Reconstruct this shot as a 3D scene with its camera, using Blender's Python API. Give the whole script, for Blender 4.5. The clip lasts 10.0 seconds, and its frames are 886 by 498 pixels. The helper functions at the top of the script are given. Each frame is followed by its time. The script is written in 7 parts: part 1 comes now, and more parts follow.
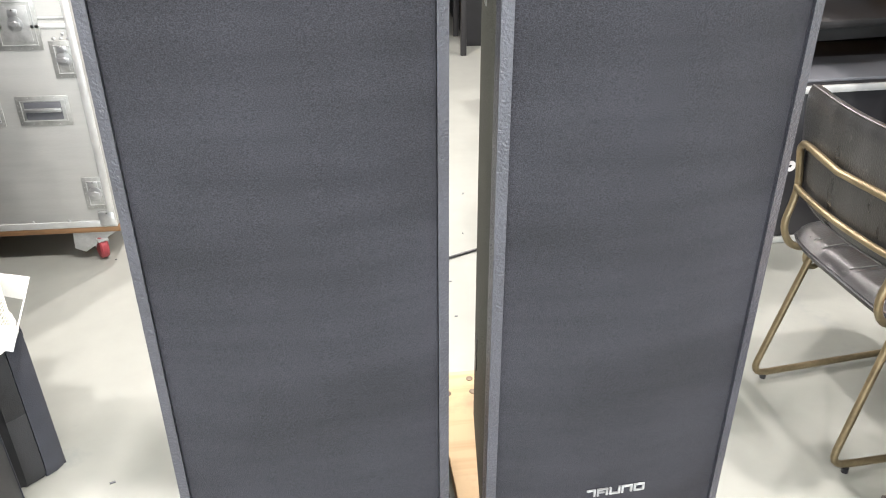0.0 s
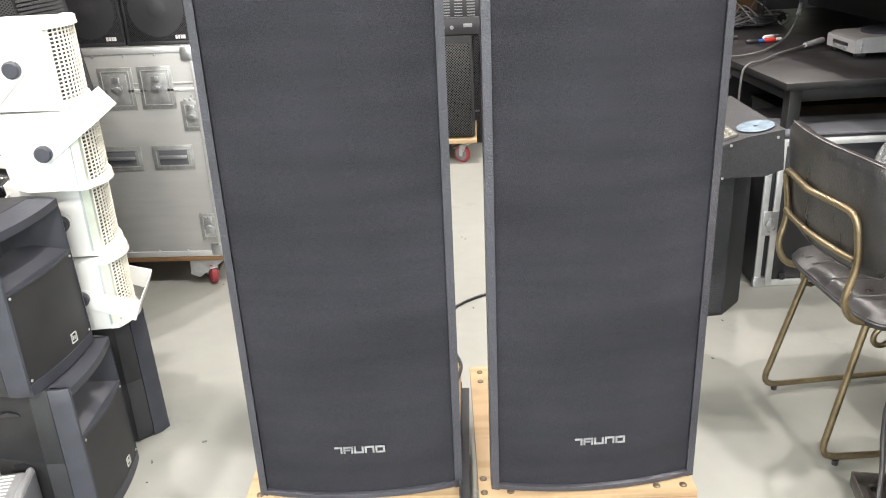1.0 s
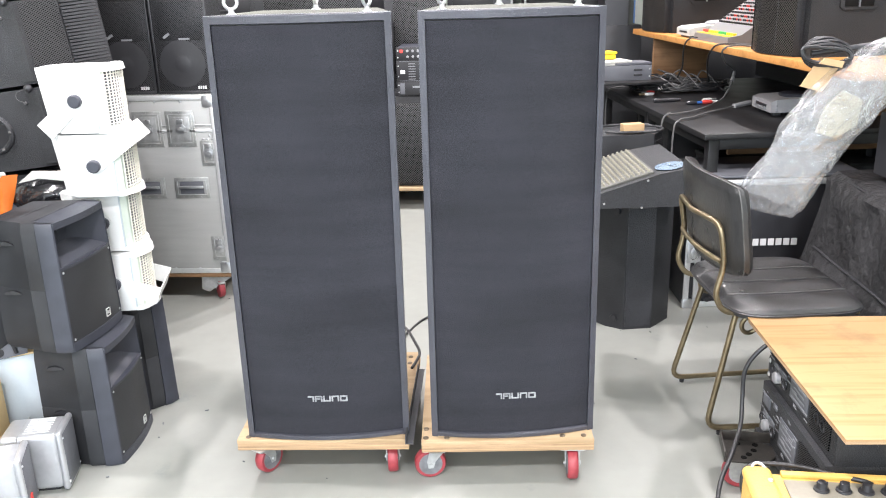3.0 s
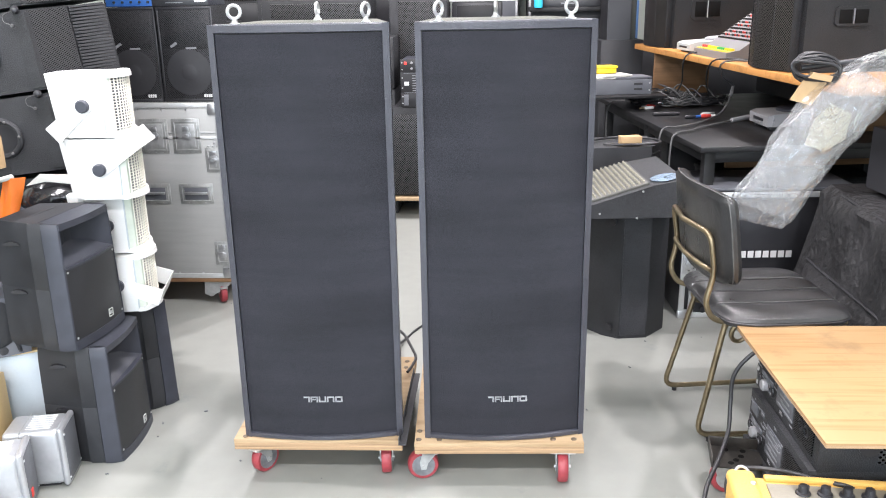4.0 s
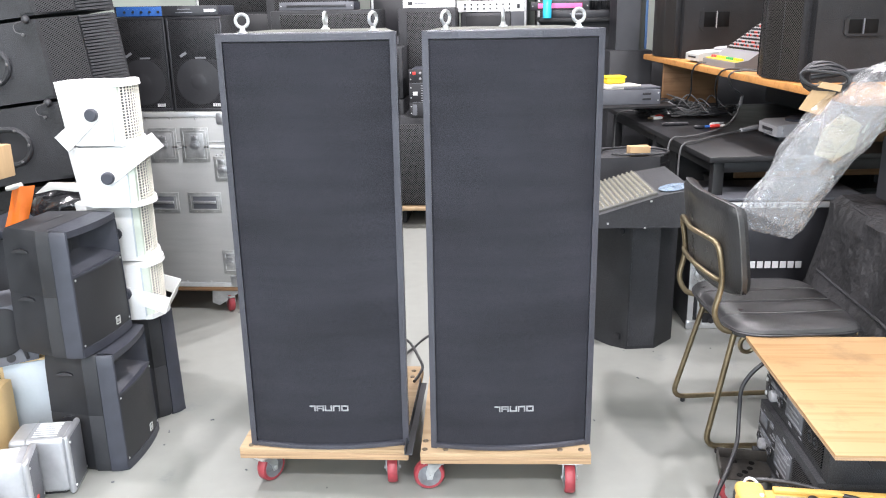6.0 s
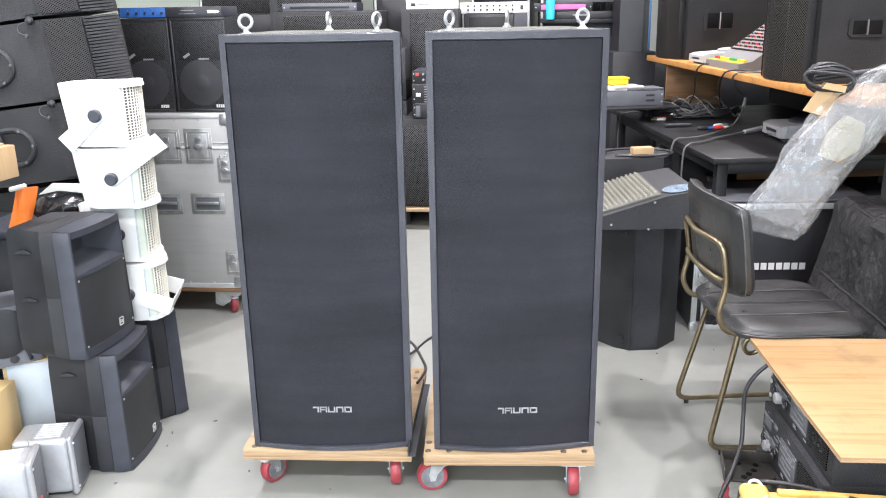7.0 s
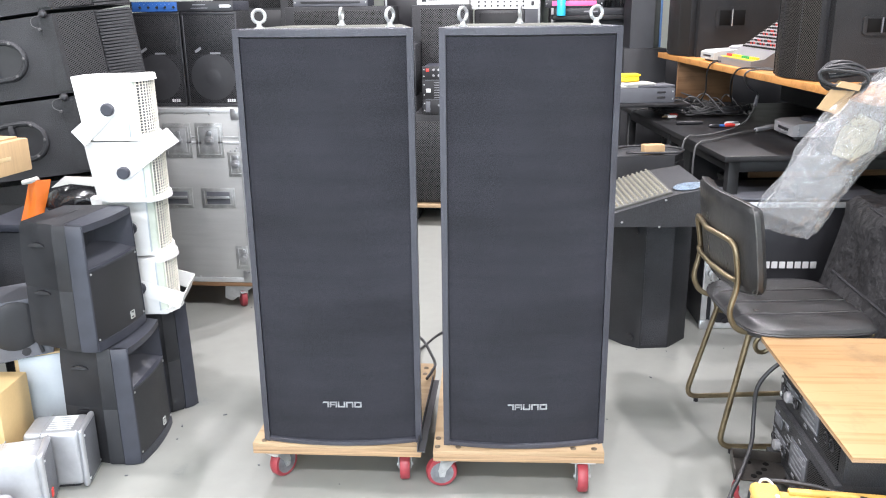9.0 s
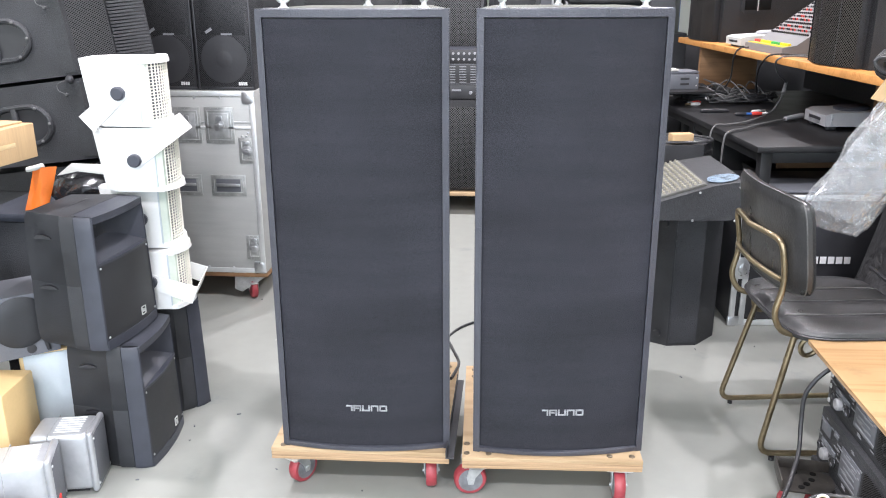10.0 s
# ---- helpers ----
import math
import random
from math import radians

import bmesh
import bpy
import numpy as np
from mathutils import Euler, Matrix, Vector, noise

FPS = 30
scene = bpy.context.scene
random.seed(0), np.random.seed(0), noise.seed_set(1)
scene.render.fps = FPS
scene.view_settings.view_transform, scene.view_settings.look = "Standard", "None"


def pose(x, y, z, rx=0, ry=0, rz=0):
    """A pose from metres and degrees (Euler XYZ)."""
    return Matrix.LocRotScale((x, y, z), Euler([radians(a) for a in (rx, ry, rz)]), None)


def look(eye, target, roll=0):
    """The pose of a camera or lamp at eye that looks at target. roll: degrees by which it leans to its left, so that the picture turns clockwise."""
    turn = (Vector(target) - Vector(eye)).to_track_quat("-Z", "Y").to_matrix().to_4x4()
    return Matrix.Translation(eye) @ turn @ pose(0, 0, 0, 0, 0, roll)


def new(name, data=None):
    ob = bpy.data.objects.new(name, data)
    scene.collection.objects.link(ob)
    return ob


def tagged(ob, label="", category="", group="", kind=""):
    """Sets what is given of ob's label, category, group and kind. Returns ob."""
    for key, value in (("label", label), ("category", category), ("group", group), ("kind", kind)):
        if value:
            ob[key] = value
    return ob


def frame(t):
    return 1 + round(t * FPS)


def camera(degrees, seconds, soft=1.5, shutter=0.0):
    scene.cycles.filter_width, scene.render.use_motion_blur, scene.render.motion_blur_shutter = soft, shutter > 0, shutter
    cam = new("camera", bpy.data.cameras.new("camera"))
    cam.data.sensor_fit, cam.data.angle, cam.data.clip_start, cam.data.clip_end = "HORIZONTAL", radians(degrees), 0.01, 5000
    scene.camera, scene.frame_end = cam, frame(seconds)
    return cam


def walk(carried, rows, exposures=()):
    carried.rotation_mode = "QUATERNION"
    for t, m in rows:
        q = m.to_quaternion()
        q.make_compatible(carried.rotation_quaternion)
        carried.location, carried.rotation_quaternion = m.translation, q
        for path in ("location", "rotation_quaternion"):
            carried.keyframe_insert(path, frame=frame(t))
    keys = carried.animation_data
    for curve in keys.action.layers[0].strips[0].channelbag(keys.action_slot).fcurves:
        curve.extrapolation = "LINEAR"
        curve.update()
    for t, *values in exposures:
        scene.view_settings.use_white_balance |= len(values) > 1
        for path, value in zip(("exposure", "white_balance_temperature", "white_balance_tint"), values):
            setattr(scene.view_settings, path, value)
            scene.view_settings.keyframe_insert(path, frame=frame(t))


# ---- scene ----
cam = camera(56.2, 10.0, 1.05)
PATH = [
    (0, (0.092, 0.008, 1.5), (0.255, 1.738, 0.51), -0.17),
    (0.3, (0.143, -0.162, 1.494), (0.201, 1.642, 0.63), 0.6),
    (0.5, (0.186, -0.273, 1.478), (0.192, 1.556, 0.67), 1.48),
    (0.7, (0.238, -0.357, 1.476), (0.181, 1.472, 0.664), -0.15),
    (1, (0.277, -0.48, 1.473), (0.178, 1.36, 0.694), -2.6),
    (1.5, (0.299, -0.64, 1.476), (0.169, 1.22, 0.754), -2.8),
    (2, (0.313, -0.819, 1.483), (0.198, 1.052, 0.788), -2.2),
    (2.5, (0.387, -0.957, 1.485), (0.28, 0.933, 0.839), -1.8),
    (3, (0.478, -1.079, 1.479), (0.353, 0.818, 0.857), -1.6),
    (4.5, (0.52, -1.141, 1.47), (0.377, 0.768, 0.891), -0.9),
    (5, (0.523, -1.138, 1.466), (0.375, 0.773, 0.894), -1.0),
    (5.5, (0.525, -1.136, 1.467), (0.368, 0.775, 0.898), -1.0),
    (7, (0.521, -1.132, 1.465), (0.352, 0.779, 0.902), -1.0),
    (7.5, (0.519, -1.131, 1.465), (0.346, 0.78, 0.9), -0.9),
    (8, (0.515, -1.13, 1.464), (0.338, 0.78, 0.898), -0.8),
    (8.5, (0.514, -1.129, 1.465), (0.332, 0.78, 0.896), -0.8),
    (9, (0.509, -1.132, 1.465), (0.323, 0.775, 0.893), -0.7),
    (9.5, (0.482, -1.095, 1.462), (0.293, 0.808, 0.877), -0.5),
    (10, (0.397, -0.994, 1.457), (0.218, 0.902, 0.848), -0.2),
]
walk(cam, [(t, look(eye, target, roll)) for t, eye, target, roll in PATH], [(0, 0.5, 6850, 9), (0.5, 0.04, 7150, 9), (1, 0.12, 7000, 9), (1.5, 0.2, 6800, 10), (2.5, 0.24, 6500, 11), (3.2, 0.14, 6450, 11), (4.3, 0.02, 6350, 12), (9, 0.02, 6300, 12), (10, 0.0, 6250, 12)])

# ---- light ----
world = bpy.data.worlds.new("hall_air")
world.use_nodes = True
scene.world = world
world.node_tree.nodes["Background"].inputs[0].default_value = (0.75, 0.85, 1.0, 1)
world.node_tree.nodes["Background"].inputs[1].default_value = 0.25
CEILING = 3.1
LAMPS = [(x, y) for y in (-4.0, -1.35, 1.3, 3.95) for x in (-1.6, 0.1, 1.72)]
LAMP_WATTS = 70.0
for lx, ly in LAMPS:
    panel_light = bpy.data.lights.new("panel_light", "AREA")
    panel_light.shape, panel_light.size, panel_light.size_y = "RECTANGLE", 0.11, 0.11
    panel_light.energy, panel_light.color = LAMP_WATTS, (1.0, 0.945, 0.955)
    new("panel_light", panel_light).matrix_world = pose(lx, ly, CEILING - 0.085)
# daylight through the shop's open front behind the camera
DOOR_X, DOOR_W, DOOR_H = 0.2, 5.2, 2.6
daylight = bpy.data.lights.new("door_daylight", "AREA")
daylight.shape, daylight.size, daylight.size_y = "RECTANGLE", DOOR_W, DOOR_H
daylight.energy, daylight.color = 260.0, (0.76, 0.89, 1.0)
new("door_daylight", daylight).matrix_world = pose(DOOR_X, -4.62, DOOR_H / 2, 90, 0, 0)


# ---- materials ----
def mat(name, col, rough=0.5, metal=0.0, var=0.18, scale=6.0, bump=0.15, fine=90.0, spec=0.5, dist=0.002, stretch=(1, 1, 1), wear=None, grain=0.35):
    """A procedural surface: colour that varies at two scales, uneven gloss and fine relief."""
    m = bpy.data.materials.new(name)
    m.use_nodes = True
    nt = m.node_tree
    p = nt.nodes["Principled BSDF"]
    tc = nt.nodes.new("ShaderNodeTexCoord")
    mp = nt.nodes.new("ShaderNodeMapping")
    mp.inputs["Scale"].default_value = stretch
    nt.links.new(tc.outputs["Object"], mp.inputs["Vector"])
    big = nt.nodes.new("ShaderNodeTexNoise")
    big.inputs["Scale"].default_value, big.inputs["Detail"].default_value = scale, 4
    small = nt.nodes.new("ShaderNodeTexNoise")
    small.inputs["Scale"].default_value, small.inputs["Detail"].default_value = fine, 3
    for n in (big, small):
        nt.links.new(mp.outputs["Vector"], n.inputs["Vector"])
    add = nt.nodes.new("ShaderNodeMath")
    add.operation = "MULTIPLY_ADD"
    add.inputs[1].default_value = grain
    nt.links.new(small.outputs["Fac"], add.inputs[0])
    nt.links.new(big.outputs["Fac"], add.inputs[2])
    ramp = nt.nodes.new("ShaderNodeValToRGB")
    lo = [c * (1 - var) for c in col]
    hi = [min(1, c * (1 + var)) for c in col]
    ramp.color_ramp.elements[0].position, ramp.color_ramp.elements[0].color = 0.0, (*lo, 1)
    ramp.color_ramp.elements[1].position, ramp.color_ramp.elements[1].color = 1.0, (*hi, 1)
    span = nt.nodes.new("ShaderNodeMapRange")
    span.inputs[1].default_value, span.inputs[2].default_value = 0.33 * (1 + grain), 0.67 * (1 + grain)
    nt.links.new(add.outputs[0], span.inputs[0])
    nt.links.new(span.outputs[0], ramp.inputs["Fac"])
    colour = ramp.outputs["Color"]
    if wear:
        spots = nt.nodes.new("ShaderNodeTexNoise")
        spots.inputs["Scale"].default_value, spots.inputs["Detail"].default_value = wear[1], 8
        spots.inputs["Roughness"].default_value = 0.7
        nt.links.new(mp.outputs["Vector"], spots.inputs["Vector"])
        cut = nt.nodes.new("ShaderNodeValToRGB")
        cut.color_ramp.elements[0].position, cut.color_ramp.elements[1].position = wear[2], wear[2] + 0.08
        nt.links.new(spots.outputs["Fac"], cut.inputs["Fac"])
        mix = nt.nodes.new("ShaderNodeMix")
        mix.data_type = "RGBA"
        nt.links.new(cut.outputs["Color"], mix.inputs[0])
        nt.links.new(colour, mix.inputs[6])
        mix.inputs[7].default_value = (*wear[0], 1)
        colour = mix.outputs[2]
    nt.links.new(colour, p.inputs["Base Color"])
    rr = nt.nodes.new("ShaderNodeMapRange")
    rr.inputs[3].default_value, rr.inputs[4].default_value = max(0.03, rough * 0.75), min(1, rough * 1.25)
    nt.links.new(big.outputs["Fac"], rr.inputs[0])
    nt.links.new(rr.outputs[0], p.inputs["Roughness"])
    p.inputs["Metallic"].default_value = metal
    p.inputs["Specular IOR Level"].default_value = spec
    if bump:
        b = nt.nodes.new("ShaderNodeBump")
        b.inputs["Strength"].default_value, b.inputs["Distance"].default_value = bump, dist
        nt.links.new(small.outputs["Fac"], b.inputs["Height"])
        nt.links.new(b.outputs["Normal"], p.inputs["Normal"])
    return m


def holes(name, col, dark, pitch, rough=0.55, radius=0.3, plane="xz"):
    """Perforated sheet: round holes in a staggered lattice in the plane of the sheet, dark inside."""
    m = mat(name, col, rough, 0.3, 0.12)
    nt = m.node_tree
    p = nt.nodes["Principled BSDF"]
    tc = nt.nodes.new("ShaderNodeTexCoord")
    sep = nt.nodes.new("ShaderNodeSeparateXYZ")
    flat = nt.nodes.new("ShaderNodeCombineXYZ")
    nt.links.new(tc.outputs["Object"], sep.inputs[0])
    nt.links.new(sep.outputs["XYZ".index(plane[0].upper())], flat.inputs[0])
    nt.links.new(sep.outputs["XYZ".index(plane[1].upper())], flat.inputs[1])
    mp = nt.nodes.new("ShaderNodeMapping")
    mp.inputs["Rotation"].default_value = (0, 0, 0.7854)
    nt.links.new(flat.outputs[0], mp.inputs["Vector"])
    vor = nt.nodes.new("ShaderNodeTexVoronoi")
    vor.voronoi_dimensions = "2D"
    vor.inputs["Scale"].default_value, vor.inputs["Randomness"].default_value = 1.0 / pitch, 0.0
    nt.links.new(mp.outputs["Vector"], vor.inputs["Vector"])
    cut = nt.nodes.new("ShaderNodeMath")
    cut.operation, cut.inputs[1].default_value = "LESS_THAN", radius
    nt.links.new(vor.outputs["Distance"], cut.inputs[0])
    mix = nt.nodes.new("ShaderNodeMix")
    mix.data_type = "RGBA"
    old = p.inputs["Base Color"].links[0].from_socket
    nt.links.new(cut.outputs[0], mix.inputs[0])
    nt.links.new(old, mix.inputs[6])
    mix.inputs[7].default_value = (*dark, 1)
    nt.links.new(mix.outputs[2], p.inputs["Base Color"])
    # the holes give no gloss
    shine = nt.nodes.new("ShaderNodeMapRange")
    shine.inputs[3].default_value, shine.inputs[4].default_value = 0.5, 0.0
    nt.links.new(cut.outputs[0], shine.inputs[0])
    nt.links.new(shine.outputs[0], p.inputs["Specular IOR Level"])
    return m


def plywood(name, light, deep, along="x"):
    m = mat(name, light, 0.6, 0.0, 0.1, 3.0, 0.05, 60, 0.3)
    nt = m.node_tree
    p = nt.nodes["Principled BSDF"]
    tc = nt.nodes.new("ShaderNodeTexCoord")
    mp = nt.nodes.new("ShaderNodeMapping")
    mp.inputs["Scale"].default_value = (2.4, 34.0, 34.0) if along == "x" else (34.0, 2.4, 34.0)
    nt.links.new(tc.outputs["Object"], mp.inputs["Vector"])
    n = nt.nodes.new("ShaderNodeTexNoise")
    n.inputs["Scale"].default_value, n.inputs["Detail"].default_value, n.inputs["Distortion"].default_value = 1.0, 6, 0.6
    nt.links.new(mp.outputs["Vector"], n.inputs["Vector"])
    ramp = nt.nodes.new("ShaderNodeValToRGB")
    ramp.color_ramp.elements[0].position, ramp.color_ramp.elements[0].color = 0.3, (*deep, 1)
    ramp.color_ramp.elements[1].position, ramp.color_ramp.elements[1].color = 0.52, (*light, 1)
    nt.links.new(n.outputs["Fac"], ramp.inputs["Fac"])
    # grey scuffs and handling dirt
    dirt = nt.nodes.new("ShaderNodeTexNoise")
    dirt.inputs["Scale"].default_value, dirt.inputs["Detail"].default_value, dirt.inputs["Roughness"].default_value = 5.5, 7, 0.62
    nt.links.new(tc.outputs["Object"], dirt.inputs["Vector"])
    cut = nt.nodes.new("ShaderNodeMapRange")
    cut.inputs[1].default_value, cut.inputs[2].default_value, cut.inputs[4].default_value = 0.54, 0.72, 0.6
    nt.links.new(dirt.outputs["Fac"], cut.inputs[0])
    mix = nt.nodes.new("ShaderNodeMix")
    mix.data_type = "RGBA"
    nt.links.new(cut.outputs[0], mix.inputs[0])
    nt.links.new(ramp.outputs["Color"], mix.inputs[6])
    mix.inputs[7].default_value = (deep[0] * 0.5, deep[1] * 0.58, deep[2] * 0.75, 1)
    nt.links.new(mix.outputs[2], p.inputs["Base Color"])
    return m


def glow(name, col, strength):
    m = mat(name, col, 0.4)
    p = m.node_tree.nodes["Principled BSDF"]
    p.inputs["Emission Color"].default_value = (*col, 1)
    p.inputs["Emission Strength"].default_value = strength
    return m


def clear_film(name):
    """Thin crumpled polythene: half clear, milky where it lies double, crease highlights painted as milkier lines."""
    m = bpy.data.materials.new(name)
    m.use_nodes = True
    nt = m.node_tree
    nt.nodes.remove(nt.nodes["Principled BSDF"])
    out = nt.nodes["Material Output"]
    tc = nt.nodes.new("ShaderNodeTexCoord")
    mp = nt.nodes.new("ShaderNodeMapping")
    mp.inputs["Rotation"].default_value, mp.inputs["Scale"].default_value = (0, 0.5, 0), (1.6, 1.6, 0.8)
    nt.links.new(tc.outputs["Object"], mp.inputs["Vector"])

    def field(scale, detail, twist):
        n = nt.nodes.new("ShaderNodeTexNoise")
        n.inputs["Scale"].default_value, n.inputs["Detail"].default_value, n.inputs["Distortion"].default_value = scale, detail, twist
        nt.links.new(mp.outputs["Vector"], n.inputs["Vector"])
        return n.outputs["Fac"]

    def ridge(src, width, top):
        off = nt.nodes.new("ShaderNodeMath")
        off.operation, off.inputs[1].default_value = "SUBTRACT", 0.5
        nt.links.new(src, off.inputs[0])
        size = nt.nodes.new("ShaderNodeMath")
        size.operation = "ABSOLUTE"
        nt.links.new(off.outputs[0], size.inputs[0])
        r = nt.nodes.new("ShaderNodeMapRange")
        r.inputs[1].default_value, r.inputs[2].default_value, r.inputs[3].default_value, r.inputs[4].default_value = 0.0, width, top, 0.0
        nt.links.new(size.outputs[0], r.inputs[0])
        return r.outputs[0]

    def plus(a, b):
        q = nt.nodes.new("ShaderNodeMath")
        nt.links.new(a, q.inputs[0])
        nt.links.new(b, q.inputs[1])
        return q.outputs[0]

    broad, fine = field(6.0, 3, 0.4), field(15.0, 3, 0.8)
    crease = plus(ridge(broad, 0.02, 1.0), ridge(fine, 0.016, 0.55))
    b = nt.nodes.new("ShaderNodeBump")
    b.inputs["Strength"].default_value, b.inputs["Distance"].default_value = 0.8, 0.006
    nt.links.new(plus(fine, crease), b.inputs["Height"])
    clear = nt.nodes.new("ShaderNodeBsdfTransparent")
    clear.inputs[0].default_value = (0.93, 0.94, 0.95, 1)
    gloss = nt.nodes.new("ShaderNodeBsdfGlossy")
    gloss.inputs["Roughness"].default_value = 0.17
    milk = nt.nodes.new("ShaderNodeBsdfDiffuse")
    milk.inputs[0].default_value = (0.78, 0.79, 0.8, 1)
    through_milk = nt.nodes.new("ShaderNodeBsdfTranslucent")
    through_milk.inputs[0].default_value = (0.78, 0.79, 0.8, 1)
    nt.links.new(b.outputs["Normal"], gloss.inputs["Normal"])
    veil = nt.nodes.new("ShaderNodeMixShader")
    nt.links.new(milk.outputs[0], veil.inputs[1])
    nt.links.new(through_milk.outputs[0], veil.inputs[2])
    r = nt.nodes.new("ShaderNodeMapRange")
    r.inputs[1].default_value, r.inputs[2].default_value, r.inputs[3].default_value, r.inputs[4].default_value = 0.35, 0.68, 0.06, 0.19
    nt.links.new(broad, r.inputs[0])
    # highlights along the creases are added to the milky share
    weak = nt.nodes.new("ShaderNodeMath")
    weak.operation, weak.inputs[1].default_value = "MULTIPLY", 0.16
    nt.links.new(crease, weak.inputs[0])
    a = nt.nodes.new("ShaderNodeMixShader")
    nt.links.new(plus(r.outputs[0], weak.outputs[0]), a.inputs[0])
    nt.links.new(clear.outputs[0], a.inputs[1])
    nt.links.new(veil.outputs[0], a.inputs[2])
    c = nt.nodes.new("ShaderNodeMixShader")
    f = nt.nodes.new("ShaderNodeFresnel")
    f.inputs[0].default_value = 1.4
    nt.links.new(b.outputs["Normal"], f.inputs["Normal"])
    cap = nt.nodes.new("ShaderNodeMath")
    cap.operation, cap.inputs[1].default_value = "MINIMUM", 0.42
    nt.links.new(f.outputs[0], cap.inputs[0])
    nt.links.new(cap.outputs[0], c.inputs[0])
    nt.links.new(a.outputs[0], c.inputs[1])
    nt.links.new(gloss.outputs[0], c.inputs[2])
    nt.links.new(c.outputs[0], out.inputs["Surface"])
    return m


M_FLOOR = mat("floor_paint", (0.258, 0.265, 0.244), 0.36, 0, 0.1, 0.9, 0.05, 14, 0.34, wear=((0.215, 0.228, 0.218), 2.2, 0.6))
M_WALL = mat("wall_paint", (0.62, 0.66, 0.6), 0.7, 0, 0.06, 2, 0.1, 60)
M_DARKMATT = mat("dark_wall", (0.05, 0.05, 0.055), 0.8, 0, 0.3, 2, 0.1, 60)
M_CEIL = mat("ceiling_paint", (0.8, 0.81, 0.82), 0.8, 0, 0.05, 2, 0.1, 40)
M_FOAM = mat("grille_foam", (0.0235, 0.0238, 0.0298), 0.95, 0, 0.6, 3, 0.6, 430, 0.25, 0.003, (1, 1, 1.3), wear=((0.13, 0.13, 0.135), 120, 0.735), grain=1.9)


def banded(m, amount):
    """Faint horizontal bands of lighter and darker tone."""
    nt = m.node_tree
    p = nt.nodes["Principled BSDF"]
    tc = nt.nodes.new("ShaderNodeTexCoord")
    mp = nt.nodes.new("ShaderNodeMapping")
    mp.inputs["Scale"].default_value = (1.6, 1.6, 17.0)
    n = nt.nodes.new("ShaderNodeTexNoise")
    n.inputs["Scale"].default_value, n.inputs["Detail"].default_value = 1.0, 3
    nt.links.new(tc.outputs["Object"], mp.inputs["Vector"])
    nt.links.new(mp.outputs["Vector"], n.inputs["Vector"])
    r = nt.nodes.new("ShaderNodeMapRange")
    r.inputs[1].default_value, r.inputs[2].default_value, r.inputs[3].default_value, r.inputs[4].default_value = 0.3, 0.7, 1 - amount, 1 + amount
    nt.links.new(n.outputs["Fac"], r.inputs[0])
    mul = nt.nodes.new("ShaderNodeVectorMath")
    mul.operation = "MULTIPLY"
    nt.links.new(p.inputs["Base Color"].links[0].from_socket, mul.inputs[0])
    nt.links.new(r.outputs[0], mul.inputs[1])
    nt.links.new(mul.outputs[0], p.inputs["Base Color"])


banded(M_FOAM, 0.16)
M_RIM = mat("textured_paint", (0.043, 0.044, 0.056), 0.32, 0, 0.2, 9, 0.8, 210, 0.55, 0.003, grain=0.5)
M_CABTOP = mat("dusty_paint", (0.085, 0.088, 0.074), 0.7, 0, 0.25, 7, 0.8, 170, 0.2, 0.004)
# the sparkle is painted as pale specks in the base colour
M_GLITTER = mat("sparkling_paint", (0.028, 0.029, 0.034), 0.45, 0, 0.5, 9, 1.0, 210, 0.5, 0.004, wear=((0.2, 0.2, 0.21), 150, 0.66), grain=1.2)
M_CHROME = mat("zinc_steel", (0.58, 0.59, 0.6), 0.3, 0.8, 0.1, 30, 0.1, 120)
M_STEEL = mat("dull_steel", (0.45, 0.46, 0.46), 0.42, 0.6, 0.25, 18, 0.2, 90)
M_SCREW = mat("brown_screw", (0.16, 0.125, 0.09), 0.45, 0.5, 0.25, 40)
M_RIVET = mat("rivet_heads", (0.8, 0.8, 0.79), 0.45, 0.2, 0.1, 40)
M_LATCH = mat("latch_plate", (0.44, 0.45, 0.44), 0.4, 0.6, 0.25, 18, 0.3, 90, wear=((0.16, 0.12, 0.09), 26, 0.7))
M_HUB = mat("grey_hub", (0.2, 0.21, 0.225), 0.45, 0.4, 0.3, 30, 0.2, 90)
M_SILVER = mat("silver_print", (0.34, 0.345, 0.36), 0.45, 0.5, 0.4, 60)
M_PLY = plywood("plywood_face", (0.43, 0.31, 0.185), (0.34, 0.235, 0.13))
M_PLYTOP = plywood("plywood_sheet", (0.335, 0.212, 0.1), (0.27, 0.15, 0.06))
M_PLYEDGE = mat("plywood_edge", (0.38, 0.25, 0.14), 0.7, 0, 0.4, 3, 0.3, 40, stretch=(1, 1, 90))
M_RED = mat("red_urethane", (0.3, 0.04, 0.05), 0.45, 0, 0.2, 20, 0.2, 80, wear=((0.25, 0.06, 0.06), 30, 0.62))
M_PLASTIC = mat("black_plastic", (0.04, 0.043, 0.055), 0.45, 0, 0.22, 12, 0.6, 330, 0.4, 0.0015, wear=((0.07, 0.07, 0.072), 34, 0.7))
# darker copy of black_plastic for cabinet shells beside the lighter cheeks
M_PLASTICD = mat("dull_black_plastic", (0.028, 0.029, 0.032), 0.55, 0, 0.3, 9, 0.6, 300, 0.35, 0.0015, wear=((0.05, 0.05, 0.052), 40, 0.68))
M_PLASTIC2 = mat("smooth_black", (0.022, 0.022, 0.025), 0.38, 0, 0.25, 8, 0.1, 200)
M_MESH = holes("black_mesh", (0.035, 0.035, 0.038), (0.004, 0.004, 0.004), 0.006)
